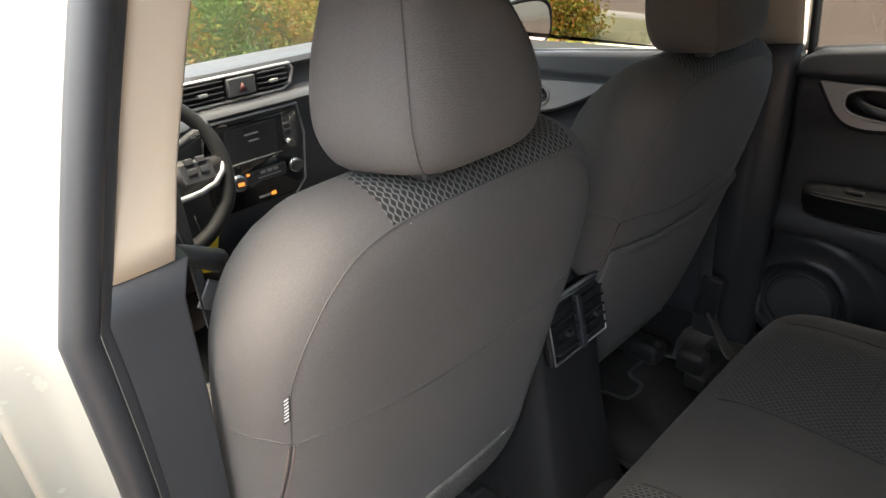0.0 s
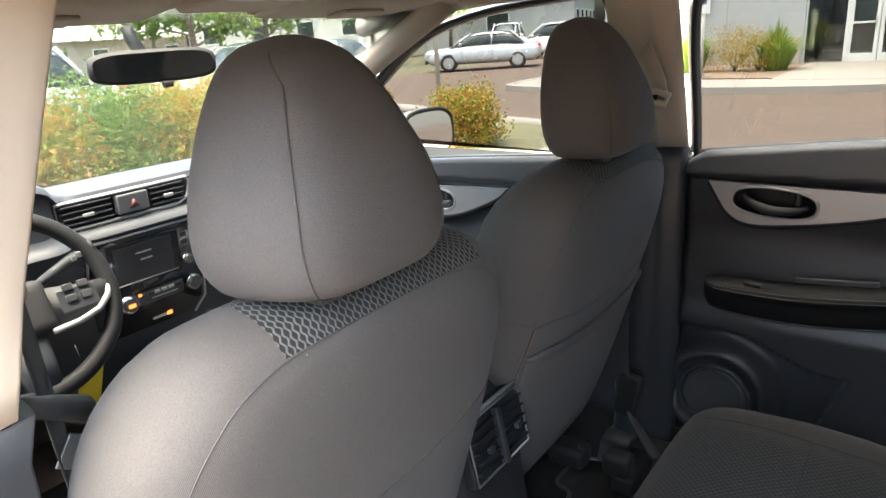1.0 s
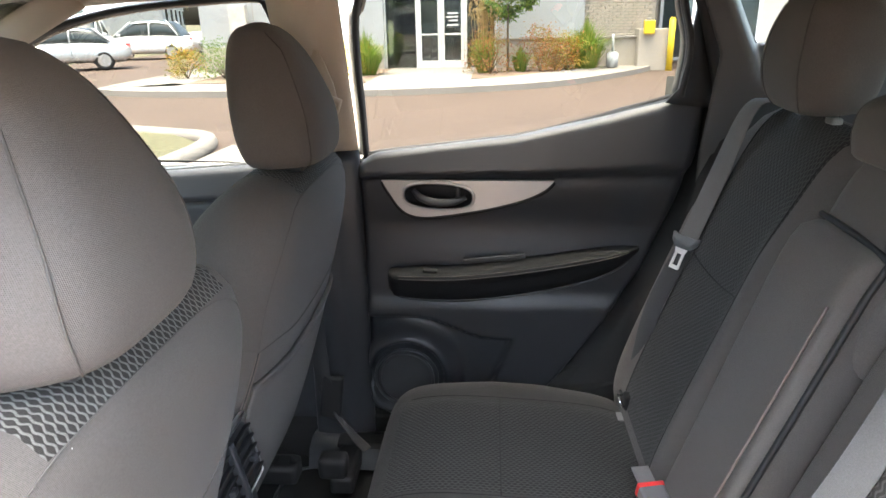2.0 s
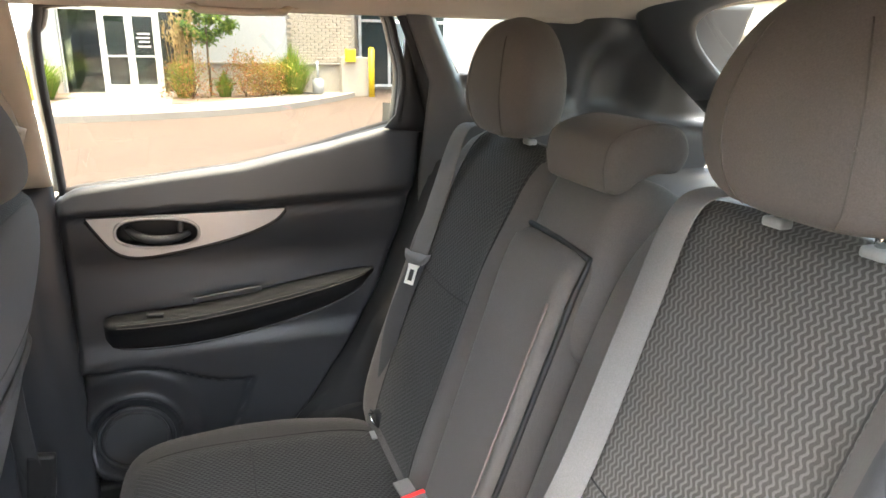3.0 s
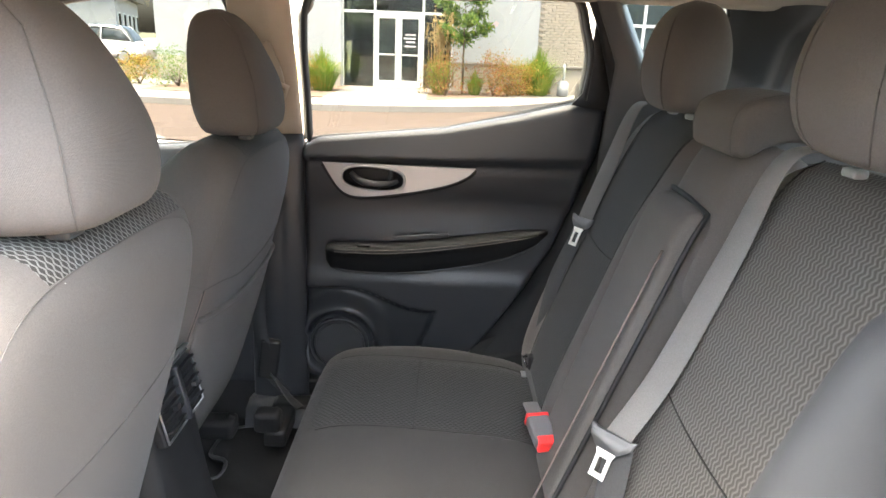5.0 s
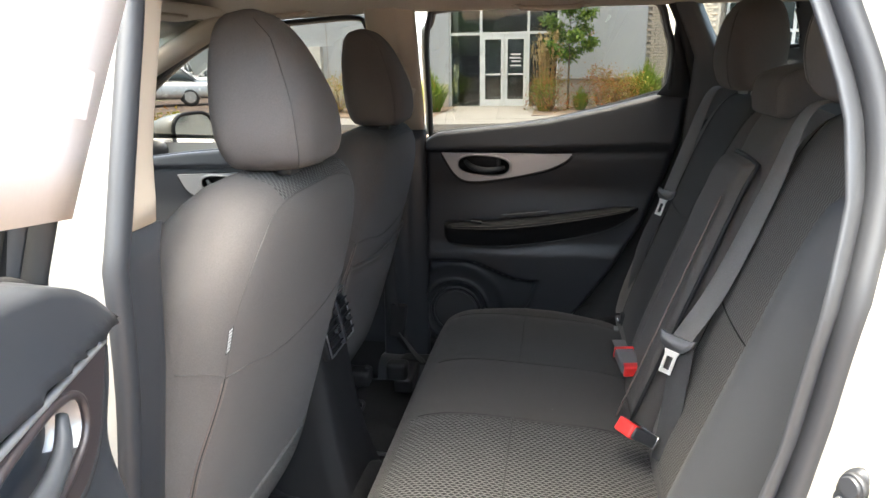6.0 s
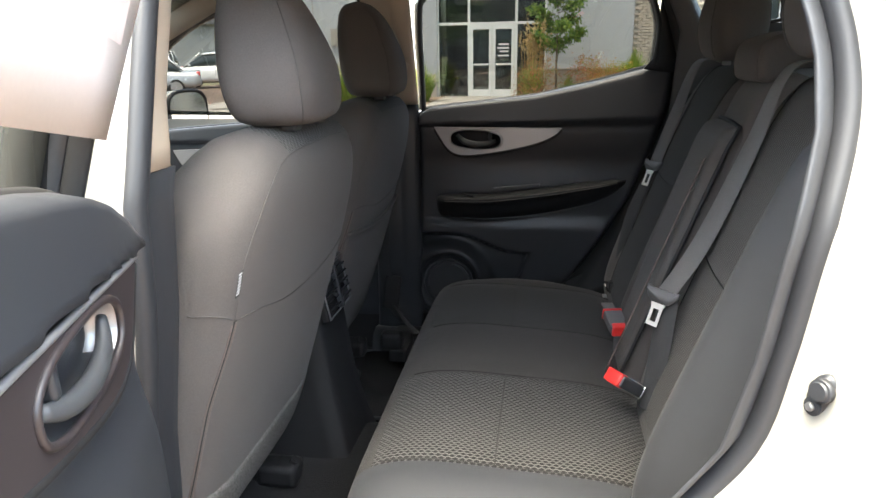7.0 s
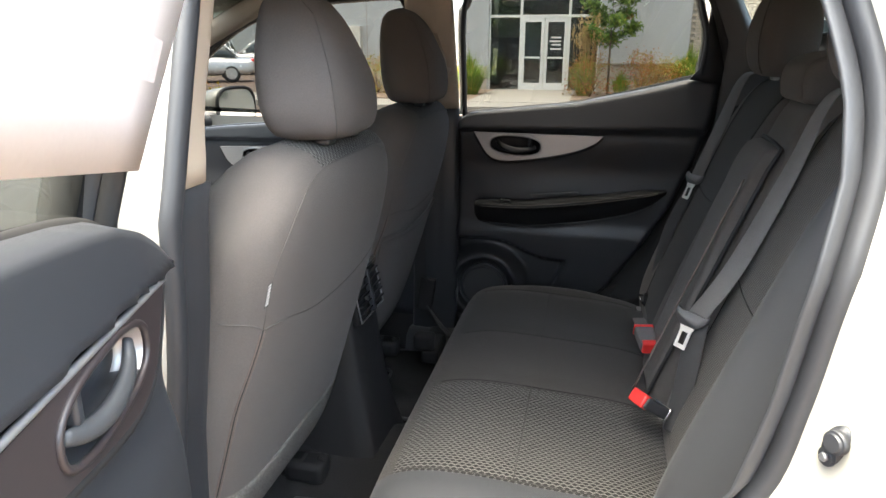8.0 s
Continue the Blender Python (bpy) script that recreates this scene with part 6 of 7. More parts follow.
structure("ground", grid([[(x, y, -0.06) for x in np.linspace(-500, 500, 9)] for y in np.linspace(-500, 500, 9)]), GRASS_GROUND, "dry grass and bare ground out to the horizon", "ground", False)
structure("road", sheet([(-30, -40), (24, -40), (24, -5.2), (18.6, -4.6), (15.6, -2.7), (13.9, -1.0), (12.9, 2.1), (13.1, 6.0), (13.8, 8.6), (15.0, 9.0), (60, 9.0), (60, 16), (16.0, 17.0), (14.0, 15.0), (11.0, 30), (-30, 30)], 0.0, 0.05), ASPHALT, "reddish brown asphalt of the car park", "road", False)
KERB = [(24.0, -5.3), (21.0, -5.25), (18.6, -4.7), (15.6, -2.8), (13.9, -1.0), (12.95, 2.1), (13.1, 6.0), (13.7, 8.3), (15.0, 8.8), (20, 8.85)]
KP = curve2(KERB, 70)


def ribbon(pts, w0, w1, z, h):
    """A raised band along points, from w0 to w1 to its left, z high and h thick."""
    rows = []
    for i, p in enumerate(pts):
        a, b = Vector((*pts[max(0, i - 1)], 0)), Vector((*pts[min(len(pts) - 1, i + 1)], 0))
        d = (b - a).normalized()
        nrm = Vector((d.y, -d.x, 0))
        c = Vector((*p, 0))
        o, q = c + nrm * w0, c + nrm * w1
        rows.append([(o.x, o.y, z - h), (o.x, o.y, z - 0.02), (o.x + 0.0, o.y, z), (q.x, q.y, z), (q.x, q.y, z - h)])
    bm = grid(rows)
    bmesh.ops.recalc_face_normals(bm, faces=bm.faces)
    return bm


structure("kerb", ribbon(KP, -0.02, 0.16, 0.13, 0.2), CONCRETE, "pale concrete kerb along the far side of the road", "kerb", False)
structure("pavement", ribbon(KP, 0.17, 1.75, 0.12, 0.2), CONCRETE, "pale concrete pavement before the building", "pavement", False)
structure("planting_bed", sheet([(15.2, 8.6), (15.0, 2.7), (15.7, -0.6), (17.2, -2.3), (19.2, -3.7), (19.2, 8.6)], 0.115, 0.16), GRAVEL, "brown mulch planting bed before the building", "planting bed", False)
structure("pavement", sheet([(14.4, 0.2), (14.4, 2.6), (19.2, 2.6), (19.2, 0.2)], 0.124, 0.16), CONCRETE, "pale concrete path to the glass doors", "pavement", False)
# planted island ahead of the car with its kerb
ISL = [(3.0, 3.4), (7.0, 3.2), (7.9, 4.1), (8.4, 6.0), (8.6, 9.5), (-6.0, 9.5), (-6.0, 5.0), (1.0, 4.6)]
structure("planting_bed", sheet(ISL, 0.10, 0.15), GRASS_GROUND, "dry planted island with a kerb ahead of the car", "planting bed", False)
ip = curve2(ISL + [ISL[0]], 60)
structure("kerb", tube([(a, b, 0.06) for a, b in ip], 0.11, 8), CONCRETE, "pale concrete kerb round the planted island", "kerb")
structure("pavement", sheet([(3.2, 2.5), (7.0, 2.3), (7.4, 3.0), (3.1, 3.25)], 0.02, 0.06), CONCRETE, "pale concrete strip beside the planted island", "pavement", False)


# ---- outside: plants ----
def leaves(bm, at, size, n, spread, rnd, long=1.0, up=0.0):
    """n small leaf blades round a place."""
    for _ in range(n):
        v = Vector((rnd.gauss(0, 1), rnd.gauss(0, 1), rnd.gauss(0, 1)))
        c = Vector(at) + Vector((v.x * spread[0], v.y * spread[1], v.z * spread[2]))
        d = Vector((rnd.uniform(-1, 1), rnd.uniform(-1, 1), rnd.uniform(-1, 1) + up)).normalized()
        w = d.orthogonal().normalized()
        w.rotate(Matrix.Rotation(rnd.uniform(0, 6.28), 3, d))
        s = size * rnd.uniform(0.6, 1.4)
        q = [c - w * s * 0.35, c + d * s * 0.6 * long - w * s * 0.1, c + d * s * 1.1 * long, c + d * s * 0.5 * long + w * s * 0.38]
        bm.faces.new([bm.verts.new(p) for p in q])
    return bm


def shrub(at, r, h, leaf, seed, label, n=900, size=0.05, group="shrubs"):
    rnd = random.Random(seed)
    ob = root("shrub", at, label, "shrub", group)
    bm = bmesh.new()
    for _ in range(9):
        a, l = rnd.uniform(0, 6.28), rnd.uniform(0.4, 0.9)
        top = Vector((math.cos(a) * r * l, math.sin(a) * r * l, h * rnd.uniform(0.5, 0.9)))
        tube([Vector(at), Vector(at) + top * 0.5 + Vector((0, 0, 0.1 * h)), Vector(at) + top], lambda t: 0.012 * (1 - 0.7 * t), 5, False, bm)
    part("stems", bm, BARK, ob)
    bm = bmesh.new()
    for _ in range(n // 7):
        a, u = rnd.uniform(0, 6.28), rnd.random() ** 0.5
        z = rnd.uniform(0.12, 1.0)
        rr = r * (1 - 0.75 * max(0, z - 0.45) ** 1.5) * rnd.uniform(0.75, 1.1)
        leaves(bm, (at[0] + math.cos(a) * rr * u, at[1] + math.sin(a) * rr * u, at[2] + z * h * rnd.uniform(0.85, 1.1)), size, 14, (r * 0.13, r * 0.13, h * 0.08), rnd)
    part("foliage", bm, leaf, ob, "", False)
    return ob


def tall_grass(at, r, h, seed, plumes=False, n=420):
    rnd = random.Random(seed)
    ob = root("ornamental_grass", at, "green ornamental grass with straw plumes" if plumes else "clump of tall green ornamental grass", "grass clump", "ornamental grasses")
    bm, bp = bmesh.new(), bmesh.new()
    for k in range(n):
        a, b = rnd.uniform(0, 6.28), rnd.random()
        base = Vector(at) + Vector((math.cos(a), math.sin(a), 0)) * r * 0.35 * b
        out = Vector((math.cos(a), math.sin(a), 0)) * r * b * rnd.uniform(0.5, 1.3)
        hh = h * rnd.uniform(0.6, 1.05) * (1 - 0.25 * b)
        w = Vector((-math.sin(a), math.cos(a), 0)) * 0.012
        p = [base, base + out * 0.35 + Vector((0, 0, hh * 0.6)), base + out + Vector((0, 0, hh * (1 - 0.25 * b)))]
        bm.faces.new([bm.verts.new(v) for v in (p[0] - w, p[0] + w, p[1] + w, p[1] - w)])
        bm.faces.new([bm.verts.new(v) for v in (p[1] - w, p[1] + w, p[2])])
        if plumes and k % 12 == 0:
            top = base + out * 0.5 + Vector((0, 0, h * rnd.uniform(1.1, 1.5)))
            tube([base, (base + top) / 2 + out * 0.1, top], 0.006, 4, False, bp)
            leaves(bp, top - Vector((0, 0, 0.12)), 0.06, 40, (0.03, 0.03, 0.14), rnd, 1.0, 1.5)
    part("blades", bm, LEAF_GRASS, ob, "", False)
    if plumes:
        part("plumes", bp, PLUME, ob, "straw-coloured plumes", False)
    return ob


def tree(at, h, r, seed, leaf, label, clear=0.35, n=160, size=0.16, trunk=0.05, name="tree", group="trees", per=16):
    rnd = random.Random(seed)
    ob = root(name, at, label, "tree", group)
    base = Vector(at)
    bm = bmesh.new()
    bend = Vector((rnd.uniform(-0.03, 0.03) * h, rnd.uniform(-0.03, 0.03) * h, 0))
    spine = [base, base + bend + Vector((0, 0, h * 0.35)), base + bend * 0.5 + Vector((0, 0, h * 0.7)), base + Vector((0, 0, h * 0.96))]
    tube(spine, lambda t: trunk * (1 - 0.85 * t), 9, False, bm)
    ends = []
    for k in range(16):
        f = clear + (0.95 - clear) * (k + rnd.random()) / 16
        st = spine[0].lerp(spine[3], f) + bend * math.sin(math.pi * f) * 0.8
        a = k * 2.4 + rnd.uniform(-0.4, 0.4)
        ln = r * (1.05 - 0.7 * max(0, (f - clear) / (1 - clear)) ** 1.6) * rnd.uniform(0.75, 1.1)
        en = st + Vector((math.cos(a) * ln, math.sin(a) * ln, ln * rnd.uniform(0.2, 0.6)))
        tube([st, st.lerp(en, 0.5) + Vector((0, 0, -0.04 * ln)), en], lambda t: trunk * 0.32 * (1 - 0.8 * t), 5, False, bm)
        ends.append((st, en))
    part("trunk", bm, BARK, ob)
    bm = bmesh.new()
    for k in range(n):
        st, en = ends[k % len(ends)]
        c = st.lerp(en, rnd.uniform(0.35, 1.08))
        leaves(bm, c, size, per, (r * 0.11, r * 0.11, r * 0.09), rnd)
    part("crown", bm, leaf, ob, "", False)
    return ob


# bed before the building
shrub((16.9, 3.9, 0.1), 0.70, 1.0, LEAF_ORANGE, 1, "orange and green shrub by the glass doors")
tall_grass((17.0, 3.0, 0.1), 0.7, 1.25, 2, False, 700)
shrub((16.9, 3.35, 0.1), 0.6, 0.85, LEAF_ORANGE, 31, "orange and green shrub by the glass doors")
shrub((16.9, 5.6, 0.1), 0.75, 1.0, LEAF_ORANGE, 32, "orange and green shrub along the building")
tall_grass((16.8, 4.9, 0.1), 0.7, 1.3, 3, False, 700)
tall_grass((17.2, -0.10, 0.1), 0.55, 1.3, 4, True)
shrub((16.8, -0.25, 0.1), 0.65, 1.05, LEAF_RED, 5, "reddish shrub in the mulch bed")
tall_grass((17.4, -1.05, 0.1), 0.35, 0.75, 6)
shrub((17.3, -1.55, 0.1), 0.60, 1.1, LEAF_RED, 7, "reddish shrub in the mulch bed")
shrub((17.7, -2.30, 0.1), 0.80, 0.95, LEAF_ORANGE, 8, "low orange shrub in the mulch bed")
shrub((17.4, -1.95, 0.1), 0.65, 0.85, LEAF_RED, 9, "low red shrub in the mulch bed")
tall_grass((18.2, -2.85, 0.1), 0.8, 1.45, 10, False, 800)
tree((17.6, -0.72, 0.1), 3.9, 0.75, 11, LEAF_GREEN, "young green tree with a thin trunk by the building", 0.30, 330, 0.11, 0.035, "young_tree")
shrub((16.4, 6.6, 0.1), 0.7, 0.9, LEAF_GREEN, 12, "green shrub along the building")
shrub((16.6, 7.7, 0.1), 0.6, 0.8, LEAF_ORANGE, 13, "orange shrub along the building")
# island ahead of the car
spots = [(6.1, 4.45, 0.52, 0.70, LEAF_ORANGE), (1.6, 6.3, 0.94, 1.09, LEAF_ORANGE), (2.6, 6.6, 0.88, 1.15, LEAF_GREEN), (3.6, 6.2, 0.88, 1.03, LEAF_ORANGE), (0.4, 6.6, 1.00, 1.15, LEAF_GREEN), (-0.9, 6.9, 1.00, 1.09, LEAF_ORANGE), (4.6, 6.9, 0.88, 1.03, LEAF_ORANGE), (-2.3, 6.7, 0.8, 1.0, LEAF_GREEN), (5.6, 7.3, 0.7, 0.8, LEAF_GREEN), (6.8, 7.0, 0.6, 0.7, LEAF_ORANGE)]
for i, (x, y, r, h, m) in enumerate(spots):
    shrub((x, y, 0.08), r, h, m, 40 + i, "orange-tipped shrub on the planted island" if m is LEAF_ORANGE else "green shrub on the planted island", 3200, 0.050, "island shrubs")
for i, (x, y) in enumerate([(2.1, 7.3), (3.2, 7.4), (4.1, 7.6), (1.0, 7.4), (-0.2, 7.6)]):
    tall_grass((x, y, 0.08), 0.6, 1.25, 60 + i, False, 500)

# ---- outside: the building ----
bld = root("commercial_building", (19.6, 0, 0), "grey commercial building with glass entrance, brick pier and stone base", "building")
BX = 19.0
part("wall", box((BX + 0.45, 5.5, 3.0), (0.9, 5.4, 6.2), 0.0), WALLGREY, bld, "grey panel wall", False)
part("wall", box((BX + 0.45, -1.64, 3.0), (0.9, 2.46, 6.2), 0.0), WALLGREY, bld, "grey panel wall", False)
part("wall", box((BX + 0.60, -3.84, 3.0), (1.1, 1.93, 6.2), 0.0), MORTAR, bld, "pale brick pier", False)
part("wall", box((BX + 0.45, 1.2, 5.2), (0.9, 3.2, 1.8), 0.0), WALLGREY, bld, "grey panel wall over the entrance", False)
part("wall", box((BX + 3.2, -9.5, 3.0), (0.9, 9.4, 6.2), 0.0), WALLBEIGE, bld, "pale rear wing wall", False)
part("roof", box((BX + 6.0, -1.6, 6.2), (13, 20, 0.3), 0.05), ROOFGREY, bld, "", False)
part("wall", box((BX + 6.4, 7.75, 3.0), (11.0, 0.9, 6.2), 0.0), WALLGREY, bld, "grey panel side wall", False)
for y in (4.7, 6.6):
    part("panel_joint", box((BX - 0.002, y, 3.4), (0.01, 0.02, 5.0), 0.0), MORTAR, bld, "", False)
part("stone_base", box((BX + 0.25, -2.74, 0.45), (0.8, 4.66, 0.86), 0.02), WALLBEIGE, bld, "pale stone base wall", False)
part("stone_cap", box((BX + 0.22, -2.74, 0.90), (0.9, 4.72, 0.06), 0.015), CONCRETE, bld, "", False)
part("stone_base", box((BX + 0.35, 5.52, 0.40), (0.8, 5.36, 0.80), 0.02), WALLBEIGE, bld, "pale stone base wall", False)
part("stone_pier", box((BX + 0.0, -4.75, 0.55), (1.0, 0.9, 1.1), 0.02), WALLBEIGE, bld, "pale stone corner block", False)
# entrance: frames, panes and the two door leaves
GX = BX + 0.18
part("dark_lobby", box((GX + 2.2, 1.2, 2.0), (0.2, 3.3, 4.6), 0.0), SIDING, bld, "lobby wall behind the glass", False)
part("lobby_floor", box((GX + 1.2, 1.2, 0.06), (2.2, 3.3, 0.1), 0.0), CONCRETE, bld, "", False)
for y in (2.80, 1.86, 0.46, -0.40):
    part("mullion", box((GX, y, 2.2), (0.10, 0.075, 4.2), 0.006), WHITEFRAME, bld, "white aluminium mullion")
for z in (2.22, 3.1, 4.25):
    part("transom", box((GX + 0.002, 1.2, z), (0.094, 3.2, 0.075), 0.006), WHITEFRAME, bld, "white aluminium transom")
for (y0, y1), (z0, z1) in [((2.76, 1.90), (0.12, 2.18)), ((0.42, -0.36), (0.12, 2.18)), ((2.76, 1.90), (2.26, 3.06)), ((1.82, 0.50), (2.26, 3.06)), ((0.42, -0.36), (2.26, 3.06)), ((2.76, 1.90), (3.14, 4.2)), ((1.82, 0.50), (3.14, 4.2)), ((0.42, -0.36), (3.14, 4.2))]:
    pn = part("pane", box((GX, (y0 + y1) / 2, (z0 + z1) / 2), (0.02, abs(y1 - y0), z1 - z0), 0.0), SHOPGLASS, bld, "tinted shop glass", False)
for y0 in (1.82, 1.15):
    leaf = part("entrance_door", box((GX - 0.01, y0 - 0.035, 1.15), (0.06, 0.09, 2.06), 0.006), WHITEFRAME, bld, "white-framed glass door leaf")
    part("stile", box((GX - 0.01, y0 - 0.60, 1.15), (0.06, 0.09, 2.06), 0.006), WHITEFRAME, leaf)
    for z, h in ((0.22, 0.20), (1.05, 0.05), (2.12, 0.13)):
        part("rail", box((GX - 0.012, y0 - 0.318, z), (0.056, 0.50, h), 0.005), WHITEFRAME, leaf)
    for z0, z1 in ((0.32, 1.025), (1.075, 2.055)):
        part("pane", box((GX, y0 - 0.318, (z0 + z1) / 2), (0.015, 0.48, z1 - z0), 0.0), SHOPGLASS, leaf, "", False)
    part("pull_handle", tube([(GX - 0.07, y0 - (0.56 if y0 > 1.5 else 0.08), z) for z in (0.95, 1.25)], 0.012, 8), STEEL, leaf)
for k, (dy, dz, w) in enumerate([(0.0, 1.62, 0.30), (0.02, 1.52, 0.34), (-0.01, 1.42, 0.26), (0.0, 1.30, 0.32)]):
    part("door_notice", box((GX - 0.012, 0.83 + dy, dz), (0.004, w, 0.05), 0.0), PAPER, bld, "pale unreadable door lettering")
# counters and furniture shapes that show through the glass
part("lobby_counter", box((GX + 1.5, 2.3, 0.55), (0.5, 0.9, 0.9), 0.03), PLASTIC_SOFT, bld)
part("lobby_shelf", box((GX + 1.9, 2.35, 1.35), (0.3, 0.8, 0.5), 0.02), PLASTIC_DARK, bld)
part("lobby_desk", box((GX + 1.4, 0.4, 0.5), (0.5, 0.9, 0.8), 0.03), BARK, bld)
# wing with its own glass beyond the brick
for y in (-5.6, -6.6, -7.6, -8.6):
    part("mullion", box((BX + 2.7, y, 1.6), (0.10, 0.10, 3.0), 0.006), WHITEFRAME, bld)
for y in (-6.1, -7.1, -8.1):
    part("pane", box((BX + 2.72, y, 1.6), (0.03, 0.9, 2.9), 0.0), DARKGLASS, bld, "", False)
for z in (0.12, 2.2, 3.1):
    part("transom", box((BX + 2.69, -7.1, z), (0.09, 3.1, 0.09), 0.006), WHITEFRAME, bld)
part("wall_cabinet", box((BX - 0.10, 7.0, 1.5), (0.25, 0.5, 0.9), 0.01), SIDING, bld, "small pale wall cabinet", False)
part("wall_vent", box((BX - 0.05, 5.6, 1.9), (0.1, 0.9, 0.5), 0.01), MORTAR, bld, "", False)

bol = root("bollard", (18.4, -5.15, 0), "yellow painted steel bollard by the building corner", "bollard")
part("post", tube([(18.4, -5.15, 0), (18.4, -5.15, 1.35)], 0.085, 16), YELLOW_PAINT, bol)
part("cap", disc((18.4, -5.15, 1.33), (0, 0, 1), 0.083, 0.06, 16, 0.03, 3), YELLOW_PAINT, bol)
bx = root("meter_box", (18.6, -4.6, 0.9), "yellow utility meter box on the wall", "utility box")
part("case", box((18.45, -4.55, 1.15), (0.2, 0.28, 0.35), 0.02), YELLOW_PAINT, bx)
urn = root("ash_bin", (18.1, -3.55, 0.1), "grey upright ash bin beside the shrubs", "bin")
part("base", disc((18.1, -3.55, 0.1), (0, 0, 1), 0.16, 0.45, 20, 0.05, 3), WALLGREY, urn)
part("neck", tube([(18.1, -3.55, 0.5), (18.1, -3.55, 1.0)], 0.035, 10), WALLGREY, urn)


def post_sign(at, h, label, sign=None):
    ob = root("post", at, label, "post", "posts")
    part("pole", tube([at, (at[0], at[1], h)], 0.06, 10), SIDING, ob)
    if sign:
        part("sign_plate", box((at[0] - 0.07, at[1], h - 0.35), (0.02, 0.35, 0.5), 0.005), WHITEFRAME, ob)
        part("sign_mark", box((at[0] - 0.085, at[1], h - 0.3), (0.01, 0.2, 0.2), 0.005), mat("blue_sign", (0.05, 0.12, 0.4), 0.4), ob)


post_sign((12.9, 10.0, 0), 5.0, "pale street light post beyond the road")
post_sign((2.5, 8.0, 0), 6.0, "pale lamp post on the planted island")
post_sign((15.1, 4.2, 0.1), 2.1, "small parking sign on a pale post", True)


# ---- outside: vehicles ----
def parked_car(at, yaw, paint, label, tall=0.0, length=4.5):
    ob = root("parked_car", at, label, "car", "parked cars")
    m = Matrix.Translation(at) @ Matrix.Rotation(yaw, 4, "Z")
    L = length / 2

    def put(name, bm, material, parent=ob, lab="", smooth=True):
        bm.transform(m)
        return part(name, bm, material, parent, lab, smooth)

    t = tall
    keys = [(-L, 0.62, 0.36, 0.78), (-L + 0.12, 0.60, 0.27, 0.86), (-L + 0.6, 0.62, 0.22, 0.90), (-0.6, 0.66, 0.20, 0.91), (0.6, 0.65, 0.20, 0.90), (L - 0.9, 0.62, 0.22, 0.86), (L - 0.2, 0.56, 0.27, 0.80), (L, 0.50, 0.36, 0.68)]
    rows = []
    for r in spline([(k[0], *k) for k in keys], 36):
        z0, z1 = 0.24 + (0.1 if abs(r[1]) > L - 0.15 else 0), r[2] + 0.30 + t * 0.5
        rows.append(ring((r[1], 0, (z0 + z1) / 2), r[4], (z1 - z0) / 2, 4.0, 28, -0.06, (0, 1, 0), (0, 0, 1)))
    body = put("body", grid(rows, closed=True, cap=True), paint)
    ck = [(-1.75 if t else -1.55, 0.70, 0.02), (-1.35, 0.68, 0.40 + t), (-0.7, 0.64, 0.52 + t), (0.1, 0.62, 0.53 + t), (0.5, 0.64, 0.44 + t * 0.8), (1.25, 0.70, 0.01)]
    rows = []
    for r in spline([(k[0], *k) for k in ck], 26):
        z0 = 0.90 + t * 0.45
        hh = max(0.01, r[3])
        rows.append(ring((r[1], 0, z0 + hh / 2 - 0.02), r[2] * (1 - 0.12 * min(1, hh)), hh / 2 + 0.02, 3.2, 24, -0.16, (0, 1, 0), (0, 0, 1)))
    put("cabin_glass", grid(rows, closed=True, cap=True), DARKGLASS, ob, "dark car windows")
    roof = [[(x, y, 0.90 + t * 0.45 + 0.515 + t - 0.09 * (abs(x + 0.3) / 0.85) ** 2.5 * 0.9 - 0.10 * (abs(y) / 0.6) ** 4) for y in np.linspace(-0.55, 0.55, 9)] for x in np.linspace(-1.15, 0.42, 12)]
    put("roof", slab(roof, 0.03), paint)
    for sgn in (-1, 1):
        for x0, x1 in ((1.22, 0.42), (-0.35, -0.38), (-1.62, -1.15)):
            put("pillar", tube([(x0, sgn * 0.68, 0.92 + t * 0.45), (x1, sgn * 0.555, 1.38 + t * 1.42)], 0.035, 6), paint)
        put("door_line", tube([(-0.36, sgn * 0.905, 0.86), (-0.36, sgn * 0.915, 0.40)], 0.008, 5), PLASTIC_DARK, body)
        put("mirror", box((0.85, sgn * 0.95, 1.0 + t * 0.4), (0.12, 0.18, 0.12), 0.03), paint)
        put("headlight", box((L - 0.14, sgn * 0.62, 0.68 + t * 0.3), (0.20, 0.30, 0.14), 0.05), PAPER, ob, "clear headlight")
        put("tail_light", box((-L + 0.10, sgn * 0.66, 0.80 + t * 0.3), (0.14, 0.26, 0.16), 0.04), RED, ob, "red tail light")
    for x in (-1.33, 1.33):
        for sgn in (-1, 1):
            w = put("wheel", disc((x, sgn * 0.70, 0.33), (0, sgn, 0), 0.33, 0.22, 28, 0.05, 3), TYRE)
            put("rim", disc((x, sgn * 0.905, 0.33), (0, sgn, 0), 0.21, 0.03, 24, 0.01), CARSILVER, w)
    put("bumper", box((L - 0.05, 0, 0.42), (0.12, 1.5, 0.16), 0.05), PLASTIC_DARK)
    return ob


